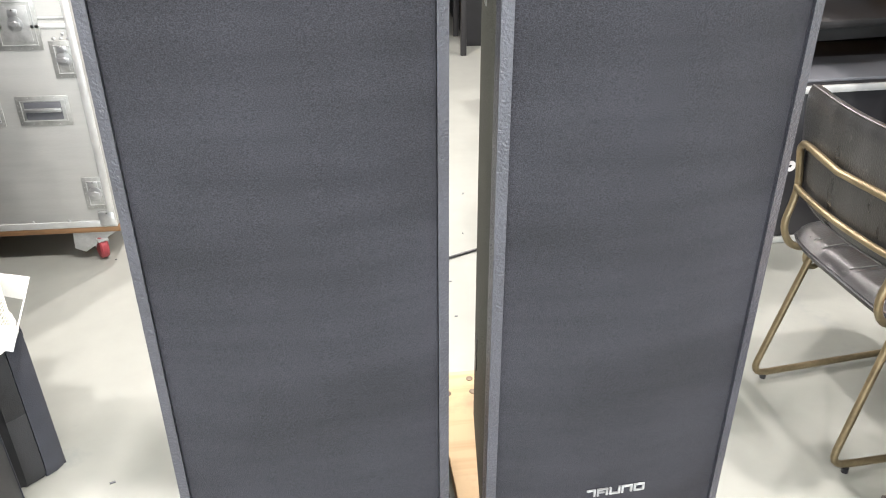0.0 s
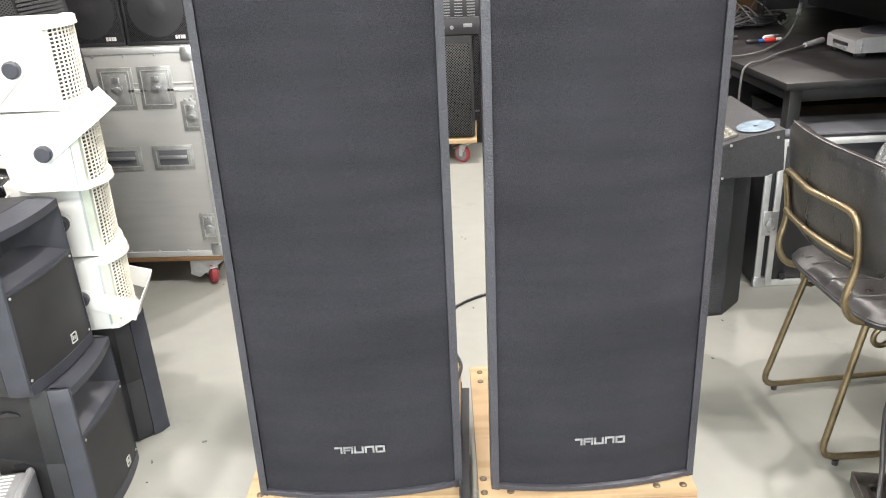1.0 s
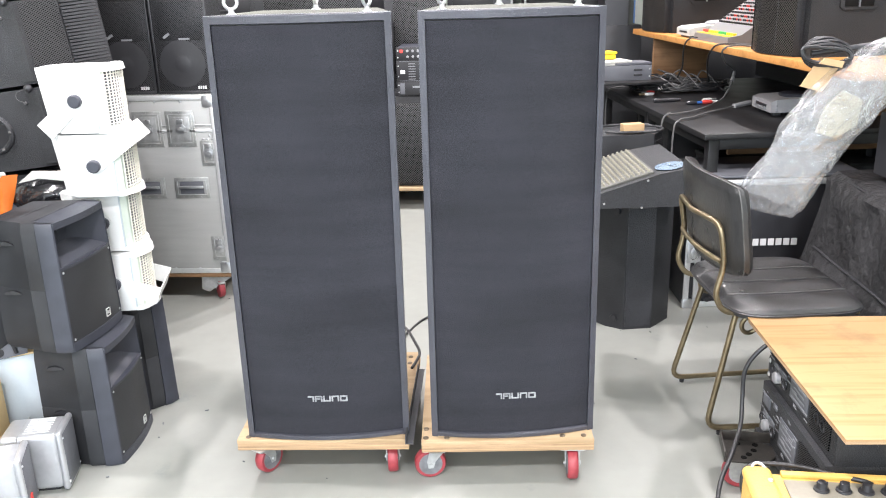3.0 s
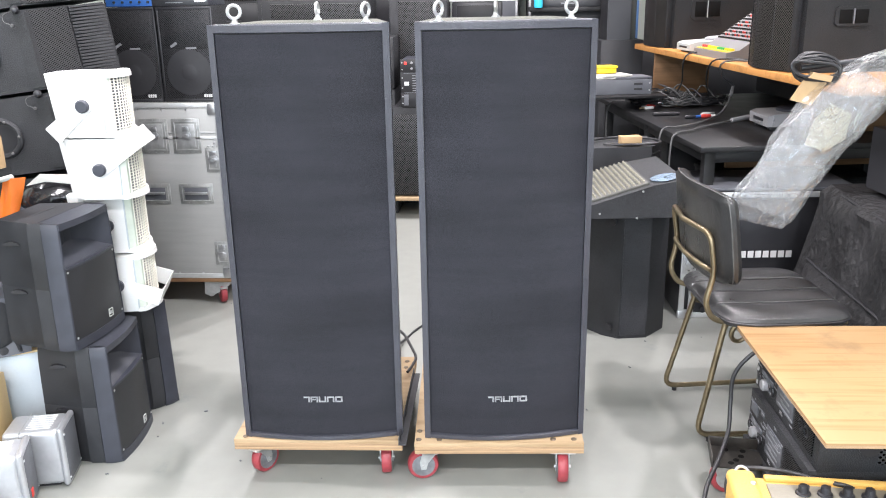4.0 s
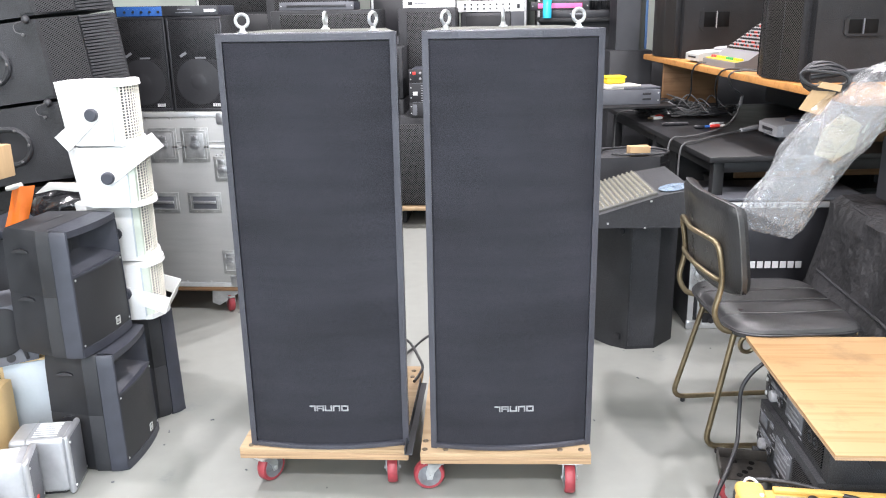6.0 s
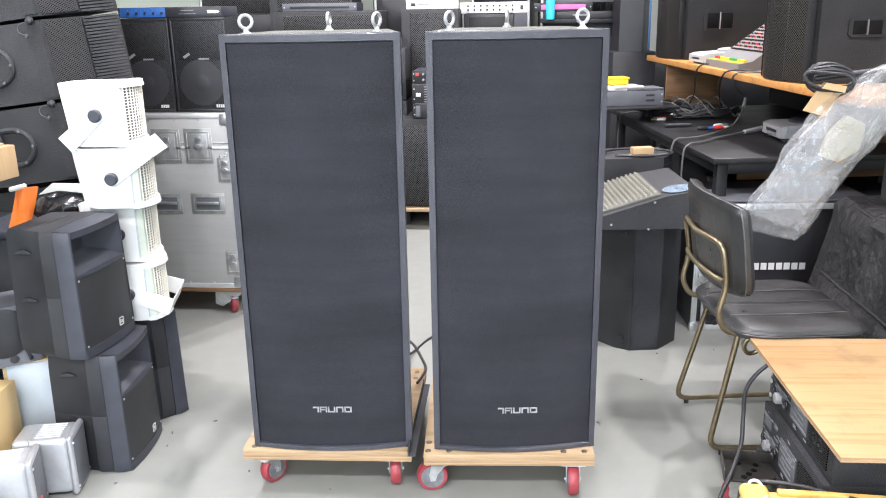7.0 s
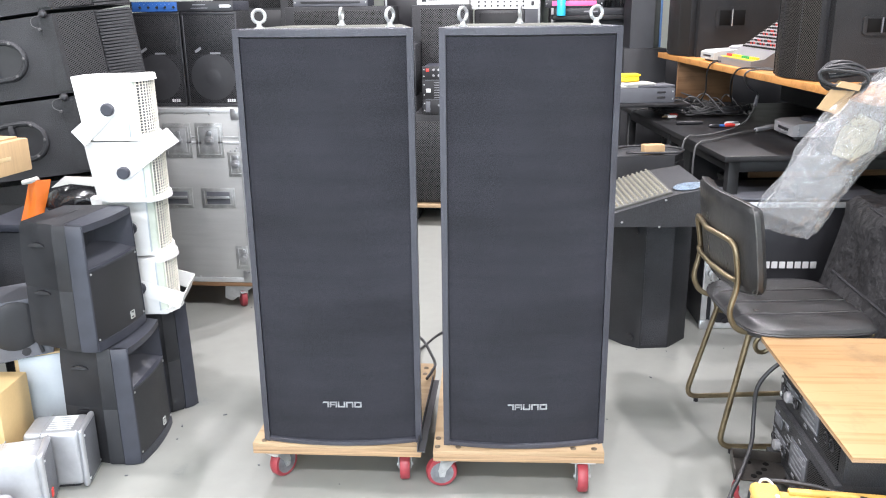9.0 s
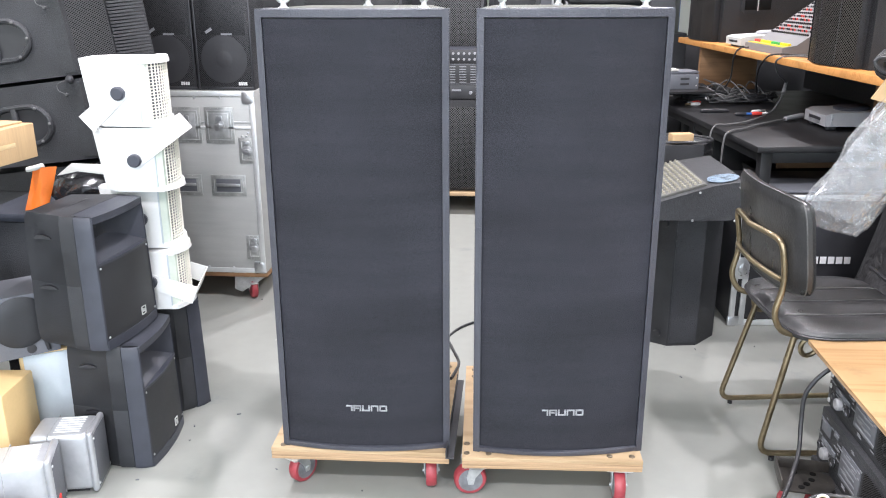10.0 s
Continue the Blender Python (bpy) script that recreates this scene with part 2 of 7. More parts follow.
M_MESHBIG = holes("coarse_mesh", (0.05, 0.05, 0.053), (0.003, 0.003, 0.003), 0.011, 0.5, 0.36)
M_MESHSIDE = holes("hexagon_mesh", (0.045, 0.041, 0.038), (0.002, 0.002, 0.002), 0.0085, 0.42, 0.36, "yz")
M_BOXBLACK = mat("black_cabinet", (0.027, 0.028, 0.031), 0.55, 0, 0.55, 6, 0.7, 240, 0.4, 0.003, wear=((0.1, 0.1, 0.1), 60, 0.7), grain=1.2)
M_WHITE = mat("white_plastic", (0.7, 0.71, 0.7), 0.4, 0, 0.04, 8, 0.1, 160, wear=((0.6, 0.58, 0.5), 22, 0.68))
M_OFFWHITE = mat("off_white_plastic", (0.45, 0.46, 0.44), 0.45, 0, 0.1, 9, 0.1, 120)
M_WGREY = mat("white_side_strip", (0.55, 0.6, 0.52), 0.5, 0, 0.1, 8)
M_IVORY = mat("ivory_grille", (0.78, 0.76, 0.68), 0.5, 0, 0.1, 20, wear=((0.45, 0.36, 0.24), 40, 0.66))
M_ALU = mat("brushed_aluminium", (0.41, 0.415, 0.405), 0.55, 0.4, 0.08, 4, 0.15, 60, 0.5, 0.001, (1, 6, 9), wear=((0.45, 0.45, 0.44), 12, 0.66))
M_ALUEDGE = mat("aluminium_profile", (0.66, 0.67, 0.67), 0.4, 0.6, 0.12, 9, 0.2, 50)
M_CAST = mat("silver_casting", (0.45, 0.46, 0.48), 0.38, 0.55, 0.12, 9, 0.2, 60)
M_CREAM = mat("cream_paint", (0.6, 0.43, 0.21), 0.5, 0, 0.08, 5, 0.1, 100)
M_PALEBLUE = mat("pale_grey_board", (0.45, 0.5, 0.53), 0.6, 0, 0.06, 6, 0.1, 100)
M_CARD = mat("cardboard", (0.42, 0.29, 0.16), 0.8, 0, 0.1, 6, 0.2, 50, 0.2, 0.001, (1, 30, 1))
M_TAPE = mat("packing_tape", (0.5, 0.37, 0.2), 0.3, 0, 0.1, 9)
M_ORANGE = mat("orange_cloth", (0.95, 0.2, 0.02), 0.6, 0, 0.1, 9)
M_BAG = mat("black_bin_bag", (0.015, 0.015, 0.017), 0.22, 0, 0.3, 12, 0.8, 16, 0.6, 0.02)
M_LEATHER = mat("worn_leather", (0.024, 0.024, 0.025), 0.3, 0, 0.6, 7, 0.6, 150, 0.6, 0.002, (1, 2.2, 1), wear=((0.085, 0.08, 0.076), 18, 0.62))
# paler than the leather: the gleam on the seat's ridges is in this colour
M_PIPING = mat("worn_piping", (0.075, 0.073, 0.07), 0.4, 0, 0.5, 20, 0.3, 120)
M_BRASS = mat("aged_brass", (0.25, 0.2, 0.125), 0.38, 0.85, 0.25, 14, 0.15, 90)
M_DESK = mat("black_desk", (0.015, 0.015, 0.016), 0.42, 0, 0.35, 9, 0.3, 140, 0.3, 0.001, wear=((0.05, 0.05, 0.05), 40, 0.72))
# near black, painted as the shade inside holes and recesses
M_HOLESHADE = mat("black_hole", (0.006, 0.006, 0.006), 0.9, 0, 0.2, 8, 0, 90, 0.1)
M_CABDARK = mat("black_carpet_paint", (0.015, 0.0155, 0.017), 0.6, 0, 0.5, 6, 0.8, 240, 0.3, 0.003, wear=((0.06, 0.06, 0.06), 60, 0.72), grain=1.2)
M_CONSOLE = mat("console_face", (0.2, 0.195, 0.195), 0.5, 0, 0.1, 8)
M_SHELF = plywood("orange_wood", (0.5, 0.235, 0.07), (0.4, 0.175, 0.045))
M_PANEL = plywood("brown_wood", (0.22, 0.125, 0.062), (0.15, 0.08, 0.036))
M_CABLE = mat("cable_rubber", (0.022, 0.022, 0.024), 0.42, 0, 0.2, 30, 0.1, 200)
M_CABLEG = mat("grey_cable", (0.09, 0.09, 0.09), 0.45, 0, 0.2, 30, 0.1, 200)
M_GREYBOX = mat("grey_paint", (0.11, 0.115, 0.13), 0.5, 0, 0.15, 8, 0.3, 160)
M_PANELGREY = mat("console_grey", (0.3, 0.3, 0.31), 0.45, 0, 0.08, 8)
M_AMPFACE = mat("beige_panel", (0.19, 0.175, 0.14), 0.5, 0, 0.15, 9)
M_VENT = holes("vent_mesh", (0.03, 0.03, 0.032), (0.002, 0.002, 0.002), 0.0055, 0.5, 0.36, "yz")
M_RUST = mat("rusty_plate", (0.04, 0.036, 0.032), 0.5, 0.2, 0.45, 14, 0.3, 90, wear=((0.14, 0.12, 0.1), 24, 0.62))
M_MIXFACE = mat("mixer_face", (0.085, 0.085, 0.075), 0.5, 0, 0.15, 8)
M_KNOBTAN = mat("tan_knob", (0.3, 0.285, 0.23), 0.5, 0, 0.1, 20)
M_YELLOW = mat("yellow_plastic", (0.85, 0.6, 0.03), 0.4, 0, 0.08, 9)
M_TOLEX = mat("yellow_tolex", (0.6, 0.38, 0.1), 0.55, 0, 0.1, 12, 0.8, 260, 0.4, 0.002)
M_PAPER = mat("paper", (0.58, 0.57, 0.53), 0.7, 0, 0.06, 14)
M_WHITEBAR = mat("white_print", (0.62, 0.62, 0.62), 0.5, 0, 0.04, 20)
M_GREYBAR = mat("grey_print", (0.22, 0.225, 0.24), 0.5, 0, 0.05, 20)
M_BLUE = mat("blue_panel", (0.035, 0.13, 0.42), 0.4, 0, 0.1, 9)
M_REDP = mat("red_plastic", (0.6, 0.05, 0.04), 0.4, 0, 0.1, 20)
M_GREENP = mat("green_plastic", (0.06, 0.4, 0.1), 0.4, 0, 0.1, 20)
M_CANVAS = mat("black_canvas", (0.016, 0.016, 0.017), 0.62, 0, 0.4, 5, 0.9, 22, 0.35, 0.02)
M_FILM = clear_film("polythene")
M_CREAMSHEET = mat("cream_sheet", (0.4, 0.36, 0.26), 0.6, 0, 0.1, 5)
M_DISC = mat("disc_silver", (0.42, 0.54, 0.66), 0.2, 0.6, 0.3, 26)
M_PINK = glow("pink_screen", (0.8, 0.12, 0.3), 0.5)
M_AQUA = mat("aqua_liquid", (0.05, 0.5, 0.72), 0.15, 0, 0.1, 9)
M_LAMP = glow("lamp_diffuser", (1.0, 0.98, 0.94), 4.0)
M_GREYCONE = mat("paper_cone", (0.026, 0.026, 0.029), 0.5, 0, 0.15, 9)
M_FINE = mat("fine_grille", (0.03, 0.031, 0.034), 0.5, 0.2, 0.2, 8, 0.4, 500, 0.4, 0.0008, grain=0.8)
M_BLUEWALL = mat("blue_frame", (0.08, 0.17, 0.36), 0.5, 0, 0.1, 4)


# ---- shapes ----
def B():
    return bmesh.new()


def rim_off(bm, verts, width, seg=2):
    edges = list({e for v in verts for e in v.link_edges if len(e.link_faces) == 2 and e.calc_face_angle(0) > 0.5})
    if edges and width > 0:
        bmesh.ops.bevel(bm, geom=edges, offset=width, segments=seg, profile=0.5, affect="EDGES", clamp_overlap=True)


def box(bm, c, s, bev=0.0, rot=None, seg=2):
    m = Matrix.Translation(c) @ (rot or Matrix()) @ Matrix.Diagonal((*s, 1))
    vs = bmesh.ops.create_cube(bm, size=1.0, matrix=m)["verts"]
    rim_off(bm, vs, bev, seg)
    return bm


def face_ring(bm, ring):
    return [bm.verts.new(p) for p in ring]


def loft(bm, rings, caps=True, closed=True):
    """Skin through rings of equal count."""
    vr = [face_ring(bm, r) for r in rings]
    n = len(vr[0])
    for a, b in zip(vr, vr[1:]):
        for i in range(n if closed else n - 1):
            j = (i + 1) % n
            bm.faces.new((a[i], a[j], b[j], b[i]))
    if caps:
        bm.faces.new(vr[0][::-1])
        bm.faces.new(vr[-1])
    return [v for r in vr for v in r]


def prism(bm, pts, lo, hi, axis="z", bev=0.0, seg=2):
    put = {"z": lambda a, b, h: (a, b, h), "y": lambda a, b, h: (a, h, b), "x": lambda a, b, h: (h, a, b)}[axis]
    vs = loft(bm, [[put(a, b, h) for a, b in pts] for h in (lo, hi)])
    rim_off(bm, vs, bev, seg)
    return bm


def cyl(bm, p0, p1, r, seg=16, r2=None, bev=0.0):
    p0, p1 = Vector(p0), Vector(p1)
    d = p1 - p0
    m = Matrix.Translation((p0 + p1) / 2) @ d.to_track_quat("Z", "Y").to_matrix().to_4x4()
    vs = bmesh.ops.create_cone(bm, cap_ends=True, segments=seg, radius1=r, radius2=r if r2 is None else r2, depth=d.length, matrix=m)["verts"]
    rim_off(bm, vs, bev, 1)
    return bm


def smooth_line(pts, steps=6):
    """A rounded line through pts."""
    p = [Vector(q) for q in pts]
    p = [2 * p[0] - p[1]] + p + [2 * p[-1] - p[-2]]
    out = []
    for i in range(1, len(p) - 2):
        for k in range(steps):
            t = k / steps
            a, b, c, d = p[i - 1], p[i], p[i + 1], p[i + 2]
            out.append(0.5 * (2 * b + (c - a) * t + (2 * a - 5 * b + 4 * c - d) * t * t + (3 * b - a - 3 * c + d) * t ** 3))
    return out + [p[-2]]


def tube(bm, pts, r, seg=8, steps=0, closed=False):
    pts = smooth_line(pts, steps) if steps else [Vector(p) for p in pts]
    n = len(pts)
    up = None
    rings = []
    for i, p in enumerate(pts):
        if closed:
            d = pts[(i + 1) % n] - pts[i - 1]
        else:
            d = pts[min(i + 1, n - 1)] - pts[max(i - 1, 0)]
        d.normalize()
        if up is None:
            up = d.orthogonal().normalized()
        up = (up - d * up.dot(d)).normalized()
        side = d.cross(up)
        rings.append([p + r * (math.cos(a) * up + math.sin(a) * side) for a in (2 * math.pi * k / seg for k in range(seg))])
    if closed:
        rings.append(rings[0])
        vr = [face_ring(bm, q) for q in rings[:-1]]
        for i in range(n):
            a, b = vr[i], vr[(i + 1) % n]
            for k in range(seg):
                j = (k + 1) % seg
                bm.faces.new((a[k], a[j], b[j], b[k]))
    else:
        loft(bm, rings)
    return bm


def round_corner(p, corners, r=0.03, n=5):
    """Points of a bent tube: straight runs with rounded corners."""
    pts = [Vector(q) for q in p]
    out = [pts[0]]
    for i in range(1, len(pts) - 1):
        if i in corners or corners is True:
            a, b, c = pts[i - 1], pts[i], pts[i + 1]
            d0, d1 = (a - b).normalized(), (c - b).normalized()
            k = min(r, (a - b).length * 0.45, (c - b).length * 0.45)
            s, e = b + d0 * k, b + d1 * k
            for j in range(n + 1):
                t = j / n
                out.append((1 - t) ** 2 * s + 2 * t * (1 - t) * b + t * t * e)
        else:
            out.append(pts[i])
    return out + [pts[-1]]


def ring(bm, c, normal, r_in, r_out, thick, seg=28):
    """A flat washer."""
    q = Vector(normal).to_track_quat("Z", "Y").to_matrix().to_4x4()
    m = Matrix.Translation(c) @ q
    prof = [(r_in, 0), (r_out, 0), (r_out, thick), (r_in, thick)]
    rings = [[m @ Vector((math.cos(a) * r, math.sin(a) * r, z)) for r, z in prof] for a in (2 * math.pi * k / seg for k in range(seg))]
    vr = [face_ring(bm, q2) for q2 in rings]
    for i in range(seg):
        a, b = vr[i], vr[(i + 1) % seg]
        for k in range(4):
            j = (k + 1) % 4
            bm.faces.new((a[k], b[k], b[j], a[j]))
    return bm


def lathe(bm, c, axis, prof, seg=24):
    """Turned shape: prof is (radius, height) along axis from c."""
    m = Matrix.Translation(c) @ Vector(axis).to_track_quat("Z", "Y").to_matrix().to_4x4()
    loft(bm, [[m @ Vector((max(r, 1e-4) * math.cos(a), max(r, 1e-4) * math.sin(a), z)) for a in (2 * math.pi * k / seg for k in range(seg))] for r, z in prof])
    return bm


def mesh_of(name, bm, material, sharp=38):
    bmesh.ops.recalc_face_normals(bm, faces=bm.faces[:])
    me = bpy.data.meshes.new(name)
    bm.to_mesh(me)
    bm.free()
    me.materials.append(material)
    me.polygons.foreach_set("use_smooth", [True] * len(me.polygons))
    me.set_sharp_from_angle(angle=radians(sharp))
    return me


def part(name, bm, material, parent, label="", m=None, sharp=38):
    ob = new(name, mesh_of(name, bm, material, sharp))
    ob.parent = parent
    if m is not None:
        ob.matrix_basis = m
    if label:
        ob["label"] = label
    return ob


def share(name, mesh, parent, m):
    ob = new(name, mesh)
    ob.parent = parent
    ob.matrix_basis = m
    return ob


def scatter(name, bm, material, parent, spots, label=""):
    """Alike small pieces that share one mesh, at the poses given."""
    me = mesh_of(name, bm, material)
    for m in spots:
        ob = share(name, me, parent, m)
        if label:
            ob["label"] = label


def thing(name, m, label, category, group="", kind=""):
    ob = new(name)
    ob.empty_display_size = 0.05
    ob.matrix_basis = m
    return tagged(ob, label, category, group, kind)


def solid(name, bm, material, m, label, category, group="", kind=""):
    ob = new(name, mesh_of(name, bm, material))
    ob.matrix_basis = m
    return tagged(ob, label, category, group, kind)


# ---- the hall ----
X0, X1, Y0, Y1 = -3.4, 4.2, -4.6, 6.6


def hall():
    floor = solid("floor", box(B(), ((X0 + X1) / 2, (Y0 + Y1) / 2, -0.05), (X1 - X0, Y1 - Y0, 0.1)), M_FLOOR, Matrix(), "glossy pale grey painted concrete floor with scuffs", "floor", kind="structure")
    t = 0.15
    solid("ceiling", box(B(), ((X0 + X1) / 2, (Y0 + Y1) / 2, CEILING + 0.05), (X1 - X0, Y1 - Y0, 0.1)), M_CEIL, Matrix(), "plain white painted ceiling of the store", "ceiling", kind="structure")
    h = CEILING
    x0, x1 = DOOR_X - DOOR_W / 2, DOOR_X + DOOR_W / 2
    for nm, c, s in (("wall_north", ((X0 + X1) / 2, Y1 + t / 2, h / 2), (X1 - X0, t, h)), ("wall_west", (X0 - t / 2, (Y0 + Y1) / 2, h / 2), (t, Y1 - Y0 + 2 * t, h)), ("wall_east", (X1 + t / 2, (Y0 + Y1) / 2, h / 2), (t, Y1 - Y0 + 2 * t, h)),
                     ("wall_south_west", ((X0 + x0) / 2, Y0 - t / 2, h / 2), (x0 - X0, t, h)), ("wall_south_east", ((X1 + x1) / 2, Y0 - t / 2, h / 2), (X1 - x1, t, h)), ("wall_south_lintel", (DOOR_X, Y0 - t / 2, (h + DOOR_H) / 2), (DOOR_W, t, h - DOOR_H))):
        solid(nm, box(B(), c, s), M_WALL, Matrix(), "pale green-white painted wall", "wall", kind="structure")
    for lx, ly in LAMPS:
        lamp = thing("ceiling_light", pose(lx, ly, CEILING), "square white ceiling panel light with a bright diffuser", "ceiling light", "ceiling lights")
        part("frame", prism(B(), [(-0.15, 0), (0.15, 0), (0.13, -0.07), (-0.13, -0.07)], -0.14, 0.14, "x"), M_WHITE, lamp)
        part("diffuser", box(B(), (0, 0, -0.073), (0.14, 0.14, 0.006)), M_LAMP, lamp)


hall()


# ---- tower loudspeakers on wooden dollies ----
def eye_bolt(parent, x, y, z, turn):
    bm = B()
    lathe(bm, (0, 0, 0), (0, 0, 1), [(0.014, 0), (0.014, 0.003), (0.009, 0.006), (0.007, 0.014), (0.006, 0.017)], 16)
    pts = [(0.0175 * math.cos(a), 0, 0.034 + 0.0175 * math.sin(a)) for a in (2 * math.pi * k / 24 for k in range(24))]
    tube(bm, pts, 0.0048, 8, closed=True)
    part("eye_bolt", bm, M_CHROME, parent, "shiny zinc eye bolt", pose(x, y, z, 0, 0, turn))


def bars(parent, name, spec, material, m=None, depth=0.002, label=""):
    """Plain raised bars: (x, z, width, height) on a face that looks to -y."""
    bm = B()
    for x, z, w, h in spec:
        box(bm, (x, -depth / 2, z), (w, depth, h))
    return part(name, bm, material, parent, label, m)


LOGO = []
for k, shape in enumerate(("top", "open", "foot", "top", "closed")):
    cx = -0.042 + 0.0235 * k
    LOGO += [(cx - 0.0085, 0, 0.004, 0.017), (cx + 0.0085, 0, 0.004, 0.017)] if k else [(cx + 0.0085, 0, 0.004, 0.017)]
    LOGO += [(cx, 0.0068, 0.013, 0.0035)] if shape in ("top", "closed", "open") else []
    LOGO += [(cx, -0.0068, 0.013, 0.0035)] if shape in ("foot", "closed") else []
    LOGO += [(cx - 0.001, -0.0005, 0.011, 0.003)] if shape == "open" else []



def tower(m, logo_x, turns):
    """Trapezoid cabinet, local origin at the middle of the front's foot, front to -y."""
    W, H, D, BW = 0.493, 1.2505, 0.4, 0.36
    t = thing("tower_speaker", m, "tall black floor loudspeaker with dark foam front on a plywood dolly", "loudspeaker", "tower loudspeakers")
    bow = lambda x, k: -k * (1 - (2 * x / W) ** 2)
    n = 14
    front = [(-W / 2 + W * i / n) for i in range(n + 1)]
    plan = [(x, bow(x, 0.033)) for x in front] + [(W / 2, 0.012), (BW / 2, D), (-BW / 2, D), (-W / 2, 0.012)]
    # shell behind the grille
    bm = B()
    back = [(x, 0.014 + bow(x, 0.031)) for x in front] + [(W / 2, 0.02), (BW / 2, D), (-BW / 2, D), (-W / 2, 0.02)]
    vs = loft(bm, [[(x, y, z) for x, y in back] for z in (0.0, H)])
    rim_off(bm, vs, 0.004)
    part("cabinet", bm, M_CABTOP, t, "cabinet in textured paint, dusty on top")
    # frame: two posts and two rails
    for nm, a, b in (("frame_post", -W / 2 - 0.001, -W / 2 + 0.017), ("frame_post", W / 2 - 0.017, W / 2 + 0.001)):
        bm = B()
        prism(bm, [(a, bow(a, 0.033)), (b, bow(b, 0.033)), (b, 0.03), (a, 0.03)], -0.001, H + 0.001, "z", 0.004)
        part(nm, bm, M_RIM, t)
    for z0, z1 in ((-0.001, 0.016), (H - 0.022, H + 0.002)):
        bm = B()
        pts = [x for x in front if abs(x) < W / 2 - 0.018]
        pts = [-W / 2 + 0.0165] + pts + [W / 2 - 0.0165]
        loft(bm, [[(x, bow(x, 0.033), z0 + 0.003), (x, bow(x, 0.033) - 0.0001, z1 - 0.003), (x, bow(x, 0.033) + 0.004, z1), (x, 0.03, z1), (x, 0.03, z0), (x, bow(x, 0.033) + 0.004, z0)] for x in pts])
        part("frame_rail", bm, M_RIM, t)
    bm = B()
    xs = [-W / 2 + 0.018 + (W - 0.036) * i / 16 for i in range(17)]
    loft(bm, [[(x, bow(x, 0.033) + 0.008, 0.017), (x, bow(x, 0.033) + 0.007, H - 0.024), (x, 0.02, H - 0.024), (x, 0.02, 0.017)] for x in xs])
    part("grille", bm, M_FOAM, t, "matt black foam grille with lint specks")
    bars(t, "logo_plate", LOGO, M_SILVER, pose(logo_x, bow(logo_x, 0.033) + 0.007, 0.14) @ Matrix.Diagonal((1.07, 1, 1.07, 1)), 0.003, "small silver maker's plate")
    for (x, y), a in zip(((-W / 2 + 0.065, 0.045), (W / 2 - 0.065, 0.045), (0.0, D - 0.06)), turns):
        eye_bolt(t, x, y, H, a)
    for sx in (-1, 1):
        ang = -math.degrees(math.atan2((W - BW) / 2, D)) * sx
        at = lambda q, z: pose(sx * (W / 2 - (W - BW) / 2 * q) + sx * 0.0015, D * q, z, 0, 0, -ang)
        bm = B()
        box(bm, (0, 0, 0), (0.004, 0.05, 0.13), 0.008)
        fly = part("fly_plate", bm, M_STEEL, t, "bare steel fixing plate", at(0.72, 1.08))
        for dz in (-0.045, 0.045):
            part("bolt", lathe(B(), (sx * 0.002, 0, dz), (sx, 0, 0), [(0.008, 0), (0.007, 0.004)], 10), M_CHROME, fly)
        for z in (0.22, 0.27):
            part("side_slot", box(B(), (0, 0, 0), (0.003, 0.02, 0.035), 0.006), M_DESK, t, "", at(0.8, z))
    bm = B()
    box(bm, (0, 0, 0), (0.2, 0.006, 0.13), 0.004)
    cyl(bm, (-0.04, 0.003, 0), (-0.04, 0.016, 0), 0.018)
    cyl(bm, (0.04, 0.003, 0), (0.04, 0.016, 0), 0.018)
    part("socket_plate", bm, M_PLASTIC2, t, "", pose(0, D + 0.002, 0.18))
    return t


def caster(parent, x, y, turn, z_top=0.118, r=0.05, brake=True):
    """Swivel caster under a board; the wheel's axle runs along local y."""
    c = part("caster", box(B(), (0, 0, z_top - 0.003), (0.09, 0.075, 0.005), 0.002), M_CHROME, parent, "red caster in a zinc fork", pose(x, y, 0, 0, 0, turn))
    bm = B()
    lathe(bm, (0, 0, z_top - 0.006), (0, 0, -1), [(0.024, 0), (0.027, 0.006), (0.02, 0.013)], 18)
    for s in (-1, 1):
        prism(bm, [(-0.02, z_top - 0.016), (0.026, z_top - 0.016), (0.034, r + 0.01), (0.03, r - 0.012), (0.014, r - 0.012), (0.008, r + 0.01)], s * 0.02 - 0.0015, s * 0.02 + 0.0015, "y")
    box(bm, (0, 0, z_top - 0.018), (0.046, 0.043, 0.005))
    cyl(bm, (0.022, -0.026, r), (0.022, 0.026, r), 0.006, 10)
    if brake:
        box(bm, (0.078, 0, z_top - 0.03), (0.028, 0.03, 0.004), 0.001, pose(0, 0, 0, 0, 25, 0))
        cyl(bm, (0.06, -0.03, z_top - 0.04), (0.06, 0.03, z_top - 0.04), 0.004, 8)
    part("fork", bm, M_STEEL, c)
    bm = B()
    lathe(bm, (0.022, -0.0155, r), (0, 1, 0), [(0.036, 0.0), (r - 0.004, 0.0), (r, 0.006), (r, 0.025), (r - 0.004, 0.031), (0.036, 0.031)], 28)
    part("tyre", bm, M_RED, c, "red urethane tyre")
    bm = B()
    lathe(bm, (0.022, -0.018, r), (0, 1, 0), [(0.012, 0), (0.028, 0.0015), (0.0365, 0.0018), (0.0365, 0.0342), (0.028, 0.0345), (0.012, 0.036)], 24)
    part("hub", bm, M_HUB, c)


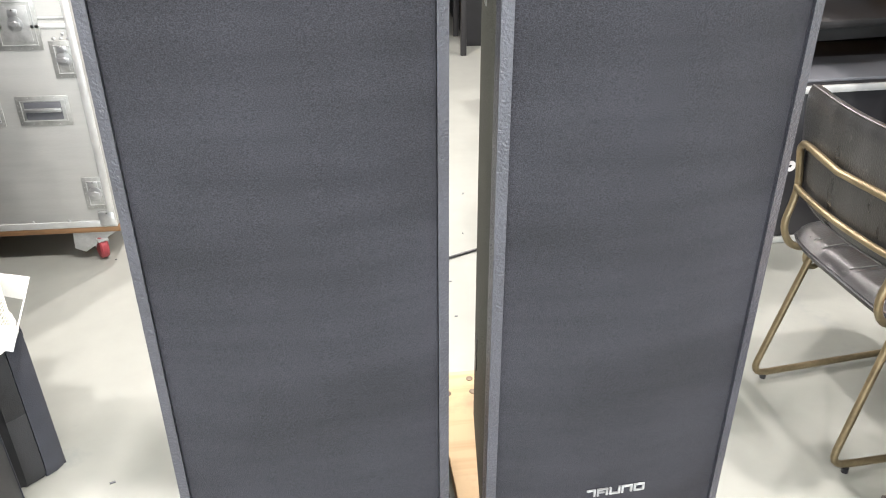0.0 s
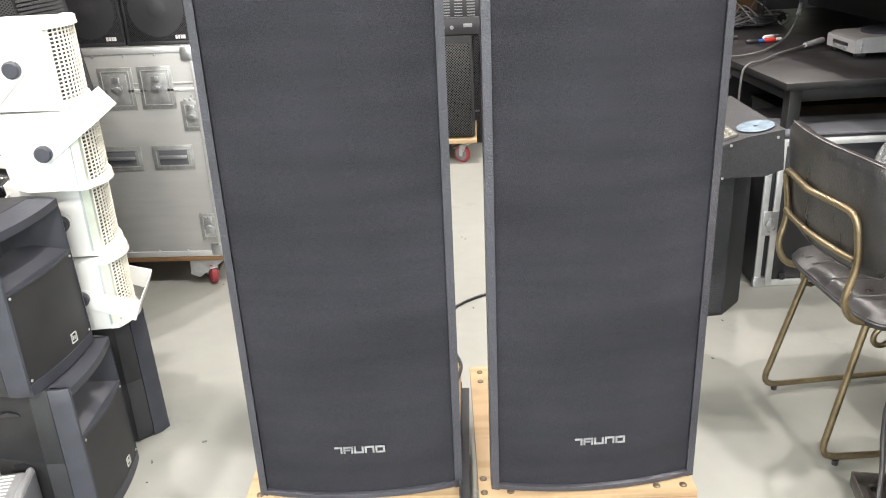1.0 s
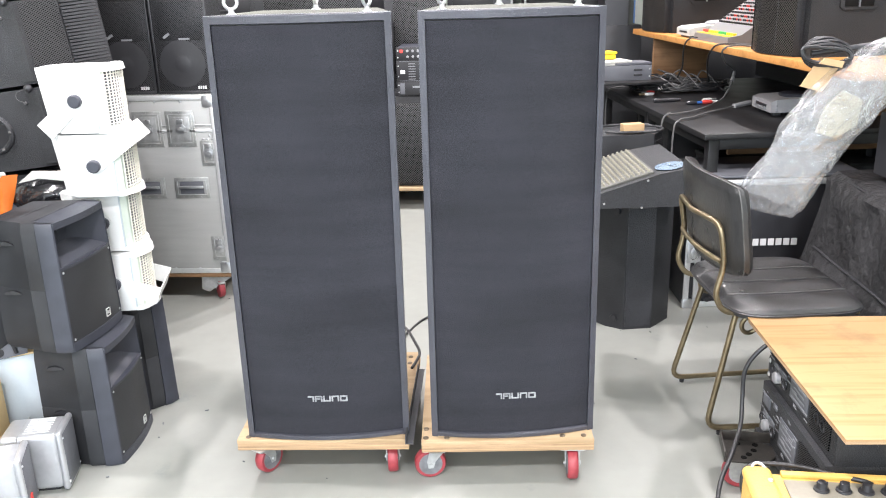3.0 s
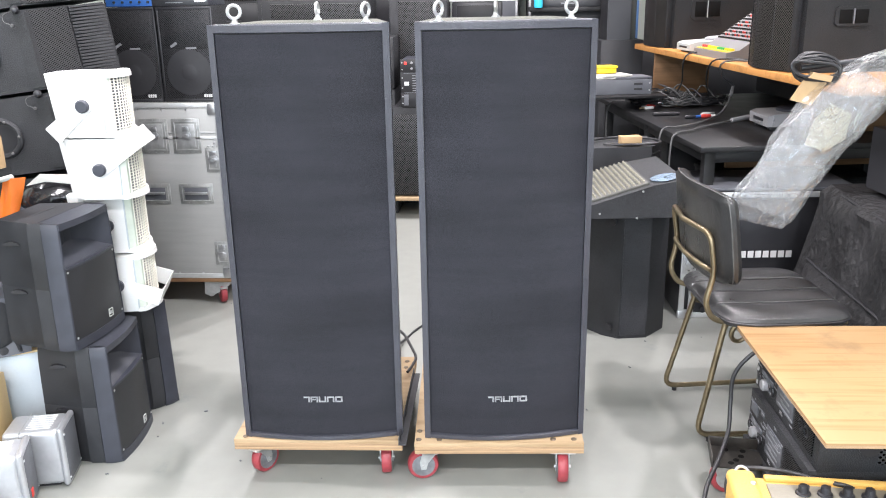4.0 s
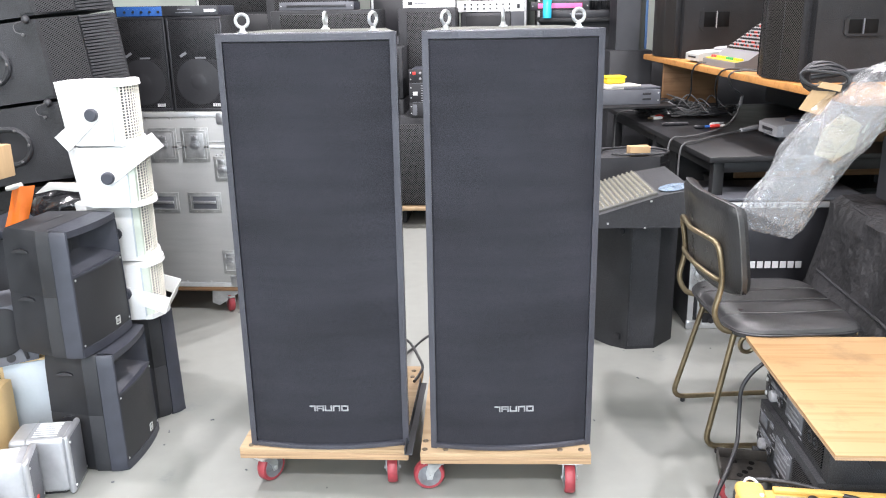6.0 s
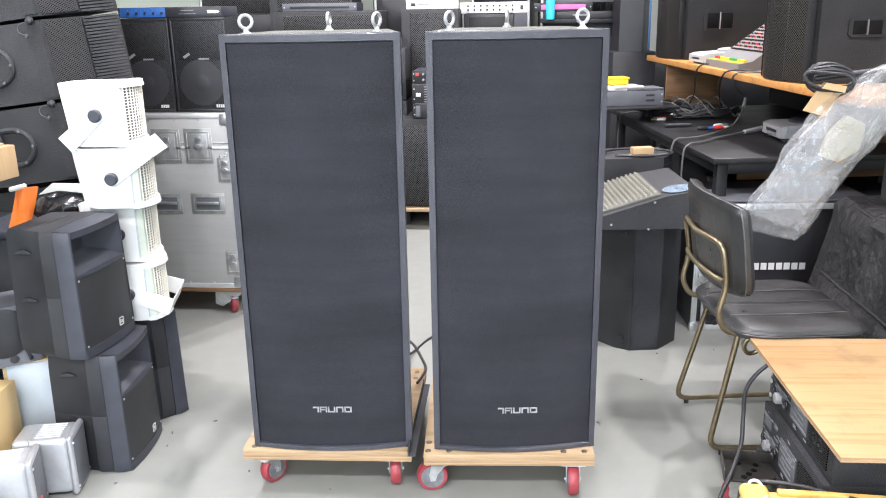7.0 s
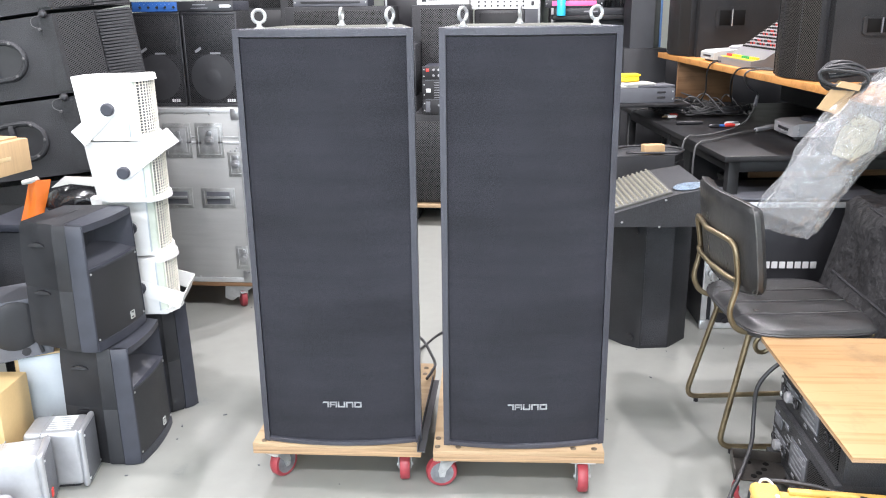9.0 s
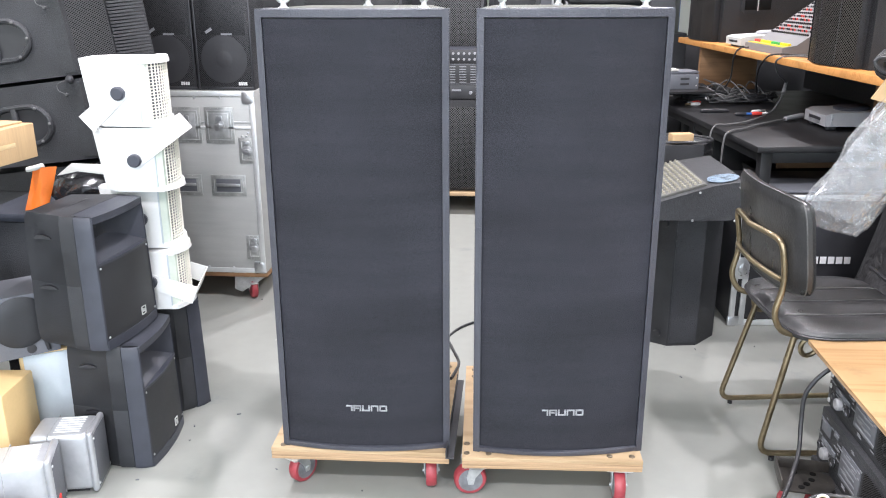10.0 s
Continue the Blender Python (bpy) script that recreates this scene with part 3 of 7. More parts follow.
def screw(parent, x, y, z, mesh=[]):
    if not mesh:
        bm = B()
        lathe(bm, (0, 0, 0), (0, 0, 1), [(0.009, 0), (0.009, 0.002), (0.006, 0.004)], 12)
        mesh.append(mesh_of("screw", bm, M_SCREW))
    share("screw", mesh[0], parent, pose(x, y, z))


def dolly(m, w, d, casters):
    t = thing("wooden_dolly", m, "plywood dolly with red casters under a loudspeaker", "dolly", "plywood dollies")
    part("board", box(B(), (0, d / 2, 0.139), (w, d, 0.012), 0.0015), M_PLY, t, "pale scuffed plywood board")
    part("board_edge", box(B(), (0, d / 2, 0.121), (w - 0.001, d - 0.001, 0.024), 0.001), M_PLYEDGE, t)
    for x, y, a in casters:
        caster(t, x, y, a, 0.1085, 0.049, y > 0.3)
        for dx in (-0.032, 0.032):
            for dy in (-0.026, 0.026):
                screw(t, x + dx, y + dy, 0.145)
    return t


TL = pose(-0.0365, 1.151, 0.1465, 0, 0, 2.9)
TR = pose(0.528, 1.174, 0.1465, 0, 0, 5.4)
tower(TL, 0.001, (25, 60, 85))
tower(TR, -0.001, (50, 20, 80))
dolly(pose(-0.053, 1.125, 0, 0, 0, 1.5), 0.53, 0.62, [(-0.2, 0.045, 58), (0.204, 0.085, -84), (-0.2, 0.55, 60), (0.2, 0.55, 120)])
dolly(pose(0.512, 1.126, 0, 0, 0, 2.6), 0.522, 0.61, [(-0.216, 0.05, 188), (0.2, 0.05, -92), (-0.2, 0.55, 60), (0.2, 0.55, 120)])

# steel angle lying in the gap between the boards
bm = B()
prism(bm, [(0, 0), (0.024, 0.0), (0.024, 0.003), (0.003, 0.003), (0.003, 0.024), (0, 0.024)], 0, 0.5, "y")
solid("steel_angle", bm, M_DARKMATT, pose(0.204, 1.1, 0.146, 0, 0, 0.5), "black steel angle bar lying across the dolly edge", "metal bar")
bm = B()
tube(bm, [(0.9, 2.75, 0.006), (0.6, 2.66, 0.006), (0.31, 2.53, 0.006), (0.162, 2.406, 0.006), (0.094, 2.24, 0.006), (0.07, 2.0, 0.07), (0.1, 1.86, 0.205), (0.14, 1.8, 0.22), (0.178, 1.74, 0.19), (0.198, 1.7, 0.166), (0.192, 1.64, 0.163), (0.18, 1.58, 0.163)], 0.0055, 8, 8)
solid("speaker_cable", bm, M_CABLE, Matrix(), "black rubber cable looping up behind the dollies", "cable")


# ---- left: stacked stage loudspeakers ----
TAPER = 0.055


def horn_speaker(m, label):
    """Stage loudspeaker with a real recess for its horn: the front is a frame, the horn sinks behind it."""
    W, H, D = 0.31, 0.412, 0.245
    t = thing("stage_speaker", m, label, "loudspeaker", "moulded stage loudspeakers")
    n = 10
    bow = lambda x: -0.017 * (1 - (2 * x / W) ** 2)
    sidep = [(W / 2 - 0.016, 0.006), (W / 2 - 0.002, 0.024), (W / 2, 0.1), (W / 2 - 0.007, 0.106), (W / 2 - 0.035, D), (-W / 2 + 0.035, D), (-W / 2 + 0.007, 0.106), (-W / 2, 0.1), (-W / 2 + 0.002, 0.024), (-W / 2 + 0.016, 0.006)]
    # body, whose front stands 70 mm back
    inner = [(-W / 2 + 0.01, 0.075), (W / 2 - 0.01, 0.075)]
    plan = [(-0.136, 0.072), (0.136, 0.072), (0.136, 0.052), (W / 2 - 0.001, 0.052), (W / 2, 0.1)] + sidep[3:7] + [(-W / 2, 0.1), (-W / 2 + 0.001, 0.052), (-0.136, 0.052)]
    sh = lambda p, q, z: [(x * q, 0.12 + (y - 0.12) * q, z) for x, y in p]
    bm = B()
    loft(bm, [sh(plan, 0.93, 0.0), sh(plan, 0.985, 0.016), sh(plan, 1, 0.05), sh(plan, 1, 0.2), sh(plan, 0.99, 0.2035), sh(plan, 1, 0.207), sh(plan, 1, H - 0.05), sh(plan, 0.985, H - 0.014), sh(plan, 0.94, H)])
    part("cabinet", bm, M_PLASTICD, t)
    # front frame: two cheeks, foot, bridge and head
    for s in (-1, 1):
        bm = B()
        pl = [(s * 0.138, bow(0.138)), (s * (W / 2 - 0.011), -0.001), (s * (W / 2 - 0.002), 0.02), (s * W / 2, 0.05), (s * 0.138, 0.05)]
        loft(bm, [sh(pl, 0.96, 0.001), sh(pl, 0.99, 0.014), sh(pl, 1, 0.045), sh(pl, 1, H - 0.045), sh(pl, 0.99, H - 0.012), sh(pl, 0.955, H - 0.001)])
        part("cheek", bm, M_PLASTIC, t)
    xs = [-0.138 + 0.276 * i / n for i in range(n + 1)]
    for nm, z0, z1, dy in (("foot_rail", 0.002, 0.032, 0.0), ("bridge", 0.263, 0.271, 0.0), ("head_rail", 0.39, H - 0.001, 0.0)):
        bm = B()
        loft(bm, [[(x, bow(x) + dy, z0), (x, bow(x) + dy, z1), (x, 0.098, z1), (x, 0.098, z0)] for x in xs])
        part(nm, bm, M_PLASTIC, t)
    bm = B()
    loft(bm, [[(x, bow(x) + 0.003, 0.03), (x, bow(x) + 0.003, 0.264), (x, 0.06, 0.264), (x, 0.06, 0.03)] for x in xs])
    part("grille", bm, M_FINE, t, "fine black steel grille")
    bm = B()
    outer = [(-0.138, 0.0, 0.27), (0.138, 0.0, 0.27), (0.138, 0.0, 0.391), (-0.138, 0.0, 0.391)]
    mid = [(-0.075, 0.055, 0.306), (0.075, 0.055, 0.306), (0.075, 0.055, 0.372), (-0.075, 0.055, 0.372)]
    deep = [(-0.02, 0.069, 0.32), (0.02, 0.069, 0.32), (0.02, 0.069, 0.356), (-0.02, 0.069, 0.356)]
    loft(bm, [outer, mid, deep], caps=False)
    bm.faces.new([bm.verts.new(p) for p in deep])
    part("horn", bm, M_PLASTIC, t, "smooth black horn mouth")
    bars(t, "badge", [(-0.0105, 0, 0.0018, 0.026), (0.0105, 0, 0.0018, 0.026), (0, 0.0125, 0.019, 0.0018), (0, -0.0125, 0.019, 0.0018), (-0.004, 0.001, 0.0022, 0.012), (0.0035, -0.001, 0.0022, 0.01)], M_OFFWHITE, pose(0.045, bow(0.045) + 0.002, 0.062), 0.003, "small white badge")
    scatter("grille_screw", lathe(B(), (0, 0, 0), (0, -1, 0), [(0.004, 0), (0.004, 0.0015), (0.002, 0.003)], 8), M_STEEL, t, [pose(x * (1 - TAPER * z / H), 0.12 + (bow(x) - 0.118) * (1 - TAPER * z / H), z) for x in (-0.129, 0.129) for z in (0.04, 0.255)])
    for s in (-1, 1):
        for z in (0.19, 0.345):
            bm = B()
            prism(bm, [(0.14, z - 0.004), (0.2, z - 0.004), (0.195, z + 0.003), (0.17, z + 0.009), (0.145, z + 0.003)], s * 0.128, s * 0.146, "x")
            part("side_groove", bm, M_PLASTIC2, t)
    bm = B()
    box(bm, (0, 0.15, H - 0.002), (0.14, 0.012, 0.006), 0.002)
    part("top_handle", bm, M_PLASTIC2, t)
    # the whole box narrows upward
    for ob in t.children:
        if ob.name.split(".")[0] not in ("badge", "grille_screw"):
            for v in ob.data.vertices:
                k = 1 - TAPER * v.co.z / H
                v.co.x, v.co.y = v.co.x * k, 0.12 + (v.co.y - 0.12) * k
    return t


horn_speaker(pose(-0.742, 1.345, 0.0, 0, 0, 93), "black moulded loudspeaker standing on the floor under another")
horn_speaker(pose(-0.798, 1.312, 0.413, 0, 0, 84), "black moulded loudspeaker stacked on another one")
horn_speaker(pose(-0.805, 1.74, 0.0, 0, 0, 133), "black moulded loudspeaker under the white ones")


def white_speaker(m, arm_turn, label):
    """Small white speaker with a swivel bracket; front to local +x, knob side to -y, origin at its foot."""
    H = 0.208
    t = thing("white_speaker", m, label, "loudspeaker", "white bracket loudspeakers")
    plan = [(-0.145, -0.05), (-0.095, -0.094), (0.052, -0.1), (0.052, 0.1), (-0.095, 0.094), (-0.145, 0.05)]
    bm = B()
    vs = loft(bm, [[(x + (0.024 if x < 0 and z < 0.1 else 0), y, z) for x, y in plan] for z in (0.002, H - 0.004)])
    rim_off(bm, vs, 0.008, 3)
    part("cabinet", bm, M_WHITE, t)
    for s in (-1, 1):
        bm = B()
        prism(bm, [(0.052, s * 0.099), (0.075, s * 0.09), (0.08, s * 0.075), (0.052, s * 0.075)], 0.012, H - 0.014, "z", 0.002)
        part("front_cheek", bm, M_WGREY, t)
        part("cheek_edge", box(B(), (0.0535, s * 0.0995, H / 2), (0.005, 0.004, H - 0.03), 0.001), M_PALEBLUE, t)
    # grille of crossing bars on a bowed front
    n = 11
    arc = lambda y: 0.078 + 0.022 * (1 - (y / 0.08) ** 2)
    bm = B()
    for i in range(n + 1):
        y = -0.077 + 0.154 * i / n
        box(bm, (arc(y), y, H / 2), (0.003, 0.0042, H - 0.034))
    rows = 18
    for k in range(rows + 1):
        z = 0.018 + (H - 0.036) * k / rows
        tube(bm, [(arc(y) + 0.0012, y, z) for y in (-0.077, -0.05, -0.025, 0, 0.025, 0.05, 0.077)], 0.002, 4)
    part("grille", bm, M_IVORY, t, "ivory lattice grille, dusty")
    part("baffle", box(B(), (0.066, 0, H / 2), (0.012, 0.15, H - 0.034), 0.001), M_GREYBOX, t)
    for z0, z1 in ((0.0, 0.017), (H - 0.018, H - 0.001)):
        bm = B()
        ys = [-0.098 + 0.196 * i / 10 for i in range(11)]
        loft(bm, [[(0.05, y, z0), (0.05, y, z1), (0.07 + 0.04 * (1 - (y / 0.1) ** 2), y, z1), (0.07 + 0.044 * (1 - (y / 0.1) ** 2), y, z0)] for y in ys])
        part("front_lip", bm, M_WHITE, t)
    # bracket
    bracket = part("bracket", bracket_mesh(), M_WHITE, t, "flat white swivel bracket", pose(-0.005, 0, 0.105, 0, arm_turn, 0))
    for s in (-1, 1):
        bm = B()
        lathe(bm, (-0.005, s * 0.108, 0.105), (0, s, 0), [(0.019, 0), (0.021, 0.003), (0.021, 0.014), (0.017, 0.018)], 20)
        part("knob", bm, M_PLASTIC, t, "round black clamping knob")
    return t


def bracket_mesh():
    """U-shaped strip: arms along +x at y = +-0.107, joined at the end."""
    bm = B()
    for s in (-1, 1):
        pts = [(-0.022, -0.013), (-0.012, -0.024), (0.145, -0.031), (0.145, 0.031), (-0.012, 0.024), (-0.022, 0.013)]
        prism(bm, pts, s * 0.1065 - 0.0015, s * 0.1065 + 0.0015, "y", 0.0006, 1)
    box(bm, (0.1465, 0, 0), (0.003, 0.216, 0.062), 0.0006)
    return bm


white_speaker(pose(-0.828, 1.6, 0.4135, 0, 0, 12), 22, "white wall loudspeaker with its bracket turned forward, lowest of a stack")
white_speaker(pose(-0.848, 1.625, 0.622, 0, 0, 12), 200, "white wall loudspeaker in a stack with its bracket turned back")
white_speaker(pose(-0.81, 1.562, 0.8305, 0, 0, 9), -38, "white wall loudspeaker in a stack with its bracket raised")
white_speaker(pose(-0.819, 1.55, 1.039, 0, 0, 3), 140, "white wall loudspeaker on top of a stack, bracket hanging back")


# ---- left: flight case with two stage loudspeakers on it ----
def rivets(bm, pts, r=0.005):
    for x, z in pts:
        lathe(bm, (x, 0, z), (0, -1, 0), [(r, 0), (r * 0.8, 0.002), (r * 0.3, 0.003)], 8)


def latch(parent, x, z, w=0.105, h=0.135, butterfly=True):
    c = part("latch", box(B(), (0, -0.001, 0), (w, 0.004, h), 0.02), M_LATCH, parent, "recessed butterfly latch" if butterfly else "recessed spring handle", pose(x, -0.002, z))
    bm = B()
    for s in (-1, 1):
        box(bm, (s * (w / 2 - 0.014), -0.004, 0), (0.003, 0.004, h - 0.034), 0.001)
        box(bm, (0, -0.004, s * (h / 2 - 0.016)), (w - 0.024, 0.004, 0.003), 0.001)
    part("rim", bm, M_STEEL, c)
    bm = B()
    rivets(bm, [(sx * (w / 2 - 0.006), sz) for sx in (-1, 1) for sz in (-h * 0.4, -h * 0.2, 0, h * 0.2, h * 0.4)] + [(sx, sz * (h / 2 - 0.006)) for sz in (-1, 1) for sx in (-w / 4, 0, w / 4)], 0.0058)
    part("rivet_row", bm, M_RIVET, c)
    bm = B()
    if butterfly:
        part("dish", box(B(), (0, -0.0032, 0), (w - 0.05, 0.002, h - 0.055), 0.006), M_STEEL, c)
        lathe(bm, (0, -0.002, 0), (0, -1, 0), [(0.024, 0), (0.024, 0.004), (0.01, 0.006), (0.008, 0.012)], 16)
        box(bm, (0, -0.012, 0), (0.034, 0.003, 0.014), 0.002)
        box(bm, (0, -0.006, 0.034), (0.03, 0.006, 0.022), 0.003)
        part("wing_nut", bm, M_CHROME, c)
    else:
        box(bm, (0, -0.003, 0), (w - 0.05, 0.003, h - 0.04), 0.004)
        part("dish", bm, M_GREYBOX, c)
        part("grip", box(B(), (0, -0.011, 0.004), (w - 0.05, 0.01, 0.014), 0.004), M_CHROME, c)
    return c


def flight_case():
    W, H, D = 1.3, 0.865, 0.62
    t = thing("flight_case", pose(-2.1, 2.672, 0.135, 0, 0, 0), "large aluminium flight case on red casters", "flight case")
    part("case_body", box(B(), (W / 2, D / 2, H / 2), (W, D, H), 0.003), M_ALU, t, "brushed aluminium panels")
    for z in (0.012, H - 0.012):
        part("edge_profile", box(B(), (W / 2, -0.0015, z), (W, 0.007, 0.024), 0.002), M_ALUEDGE, t)
    part("lid_seam", box(B(), (W / 2, -0.002, H - 0.165), (W - 0.03, 0.006, 0.014), 0.002), M_ALUEDGE, t)
    part("lid_seam", box(B(), (W / 2, -0.002, H - 0.14), (W - 0.03, 0.005, 0.008), 0.002), M_STEEL, t)
    for x in (0.012, W - 0.012):
        part("corner_profile", box(B(), (x, -0.003, H / 2), (0.024, 0.008, H - 0.05), 0.002), M_ALUEDGE, t)
    for x in (W - 0.03, 0.03):
        for z in (H - 0.03, 0.03):
            part("ball_corner", box(B(), (x, 0.0, z), (0.058, 0.02, 0.058), 0.012), M_CHROME, t)
    for x in (W - 0.17, W - 0.325, W - 0.62, W - 0.9):
        latch(t, x, H - 0.155, 0.135, 0.165)
    for x in (W - 0.05,):
        latch(t, x, H - 0.27, 0.075, 0.12)
        latch(t, x, 0.13, 0.075, 0.12)
    for x in (W - 0.15, W - 0.36, W - 0.75):
        latch(t, x, 0.43, 0.165, 0.1, False)
    bm = B()
    rivets(bm, [(0, 0)], 0.006)
    scatter("rivet", bm, M_CHROME, t, [pose(0.06 + 0.12 * i, 0, z) for i in range(11) for z in (0.026, H - 0.03, H - 0.19)] + [pose(W - 0.07 + 0.022 * i, 0, H - 0.205) for i in range(3)])
    part("base_board", box(B(), (W / 2, D / 2, -0.011), (W + 0.006, D + 0.006, 0.02), 0.001), M_PANEL, t, "brown plywood base")
    part("corner_brace", prism(B(), [(W - 0.16, -0.022), (W - 0.01, -0.022), (W - 0.13, -0.1), (W - 0.165, -0.085)], 0.004, 0.008, "y", 0.001), M_STEEL, t, "dull steel corner brace")
    for x in (W - 0.105, 0.1, W - 0.62):
        for y in (0.07, D - 0.07):
            c = part("caster", box(B(), (0, 0, -0.025), (0.1, 0.1, 0.006), 0.002), M_STEEL, t, "red swivel caster", pose(x, y, 0, 0, 0, 300 if x > 1 else 160))
            bm = B()
            for s in (-1, 1):
                prism(bm, [(-0.035, -0.028), (0.035, -0.028), (0.066, -0.08), (0.05, -0.094), (0.02, -0.06)], s * 0.021 - 0.002, s * 0.021 + 0.002, "y")
            box(bm, (0.078, 0, -0.052), (0.035, 0.036, 0.006), 0.002)
            part("fork", bm, M_STEEL, c)
            bm = B()
            lathe(bm, (0.05, -0.015, -0.087), (0, 1, 0), [(0.02, 0), (0.042, 0), (0.047, 0.006), (0.047, 0.025), (0.042, 0.03), (0.02, 0.03)], 24)
            part("tyre", bm, M_RED, c)
    return t


flight_case()


def club_speaker(x, w):
    t = thing("club_speaker", pose(x, 2.705, 1.0015), "black two-way loudspeaker with a steel grille on the flight case", "loudspeaker", "pair of club loudspeakers")
    H, D = 0.43, 0.3
    part("cabinet", prism(B(), [(0, 0.006), (w, 0.006), (w - 0.03, D), (0.03, D)], 0, H, "z", 0.006), M_BOXBLACK, t)
    bm = B()
    for a, b, c2, d in ((0, w, 0, 0.014), (0, w, H - 0.014, H)):
        box(bm, ((a + b) / 2, 0.002, (c2 + d) / 2), (b - a, 0.014, d - c2), 0.004)
    for a in (0.006, w - 0.006):
        box(bm, (a, 0.002, H / 2), (0.012, 0.014, H - 0.02), 0.004)
    part("front_frame", bm, M_PLASTIC2, t)
    part("grille", box(B(), (w / 2, 0.0, H / 2), (w - 0.022, 0.006, H - 0.026), 0.002), M_MESH, t)
    bm = B()
    lathe(bm, (w / 2, -0.003, 0.135), (0, -1, 0), [(0.105, 0), (0.106, 0.002), (0.1, 0.003), (0.04, 0.001), (0.034, 0.0025), (0.015, 0.005)], 32)
    part("woofer", bm, M_GREYCONE, t, "dark woofer showing through the grille")
    bm = B()
    box(bm, (w / 2 + 0.005, -0.003, H - 0.105), (w - 0.06, 0.004, 0.17), 0.004)
    part("horn_panel", bm, M_MESH, t)
    bars(t, "badge", [(-0.012, 0, 0.008, 0.014), (-0.002, 0, 0.007, 0.014), (0.008, 0, 0.007, 0.014), (0.018, 0, 0.009, 0.014)], M_WHITEBAR, pose(w - 0.055, -0.0035, 0.028), 0.002, "small pale maker's badge")
    bars(t, "label_strip", [(0, 0, 0.05, 0.008)], M_GREYBAR, pose(w / 2 + 0.02, -0.0055, H - 0.185), 0.001)
    bars(t, "sticker", [(0, 0, 0.034, 0.012)], M_GREYBAR, pose(0.07, -0.0055, H - 0.17, 0, -32, 0), 0.001)
    return t


club_speaker(-1.328, 0.255)
club_speaker(-1.066, 0.262)


def rack_unit(name, m, w, h, d, label, face=M_PLASTIC2, deco=(), category="rack unit"):
    t = thing(name, m, label, category)
    part("case", box(B(), (w / 2, d / 2 + 0.004, h / 2), (w - 0.02, d, h - 0.002), 0.003), M_PLASTIC, t)
    part("front_panel", box(B(), (w / 2, 0.001, h / 2), (w, 0.005, h), 0.0015), face, t)
    scatter("rack_screw", lathe(B(), (0, -0.0015, 0), (0, -1, 0), [(0.005, 0), (0.004, 0.002)], 8), M_STEEL, t, [pose(x, 0, z) for x in (0.012, w - 0.012) for z in ((h * 0.25, h * 0.75) if h > 0.06 else (h / 2,))])
    groups = {}
    for kind, x, z, a, b, mt in deco:
        groups.setdefault((kind, a, b, mt.name), (mt, []))[1].append(pose(x, 0, z))
    for (kind, a, b, _), (mt, where) in groups.items():
        bm = B()
        if kind == "knob":
            lathe(bm, (0, -0.0015, 0), (0, -1, 0), [(a, 0), (a, 0.008), (a * 0.8, 0.011)], 12)
        else:
            box(bm, (0, -0.0025, 0), (a, 0.003, b), 0.0004)
        scatter({"knob": "knob", "bar": "marking", "pane": "insert"}[kind], bm, mt, t, where)
    return t


rack_unit("rack_processor", pose(-1.31, 2.72, 1.433), 0.49, 0.046, 0.26, "black rack processor with a blue front half", M_PLASTIC2,
          [("pane", 0.118, 0.023, 0.215, 0.042, M_BLUE), ("bar", 0.45, 0.023, 0.05, 0.014, M_WHITEBAR), ("bar", 0.33, 0.03, 0.06, 0.004, M_GREYBAR), ("bar", 0.33, 0.015, 0.08, 0.003, M_GREYBAR)]
          + [("knob", 0.05 + 0.04 * i, 0.02, 0.006, 0, M_PLASTIC2) for i in range(5)] + [("bar", 0.05 + 0.02 * i, 0.034, 0.006, 0.003, M_WHITEBAR) for i in range(8)])


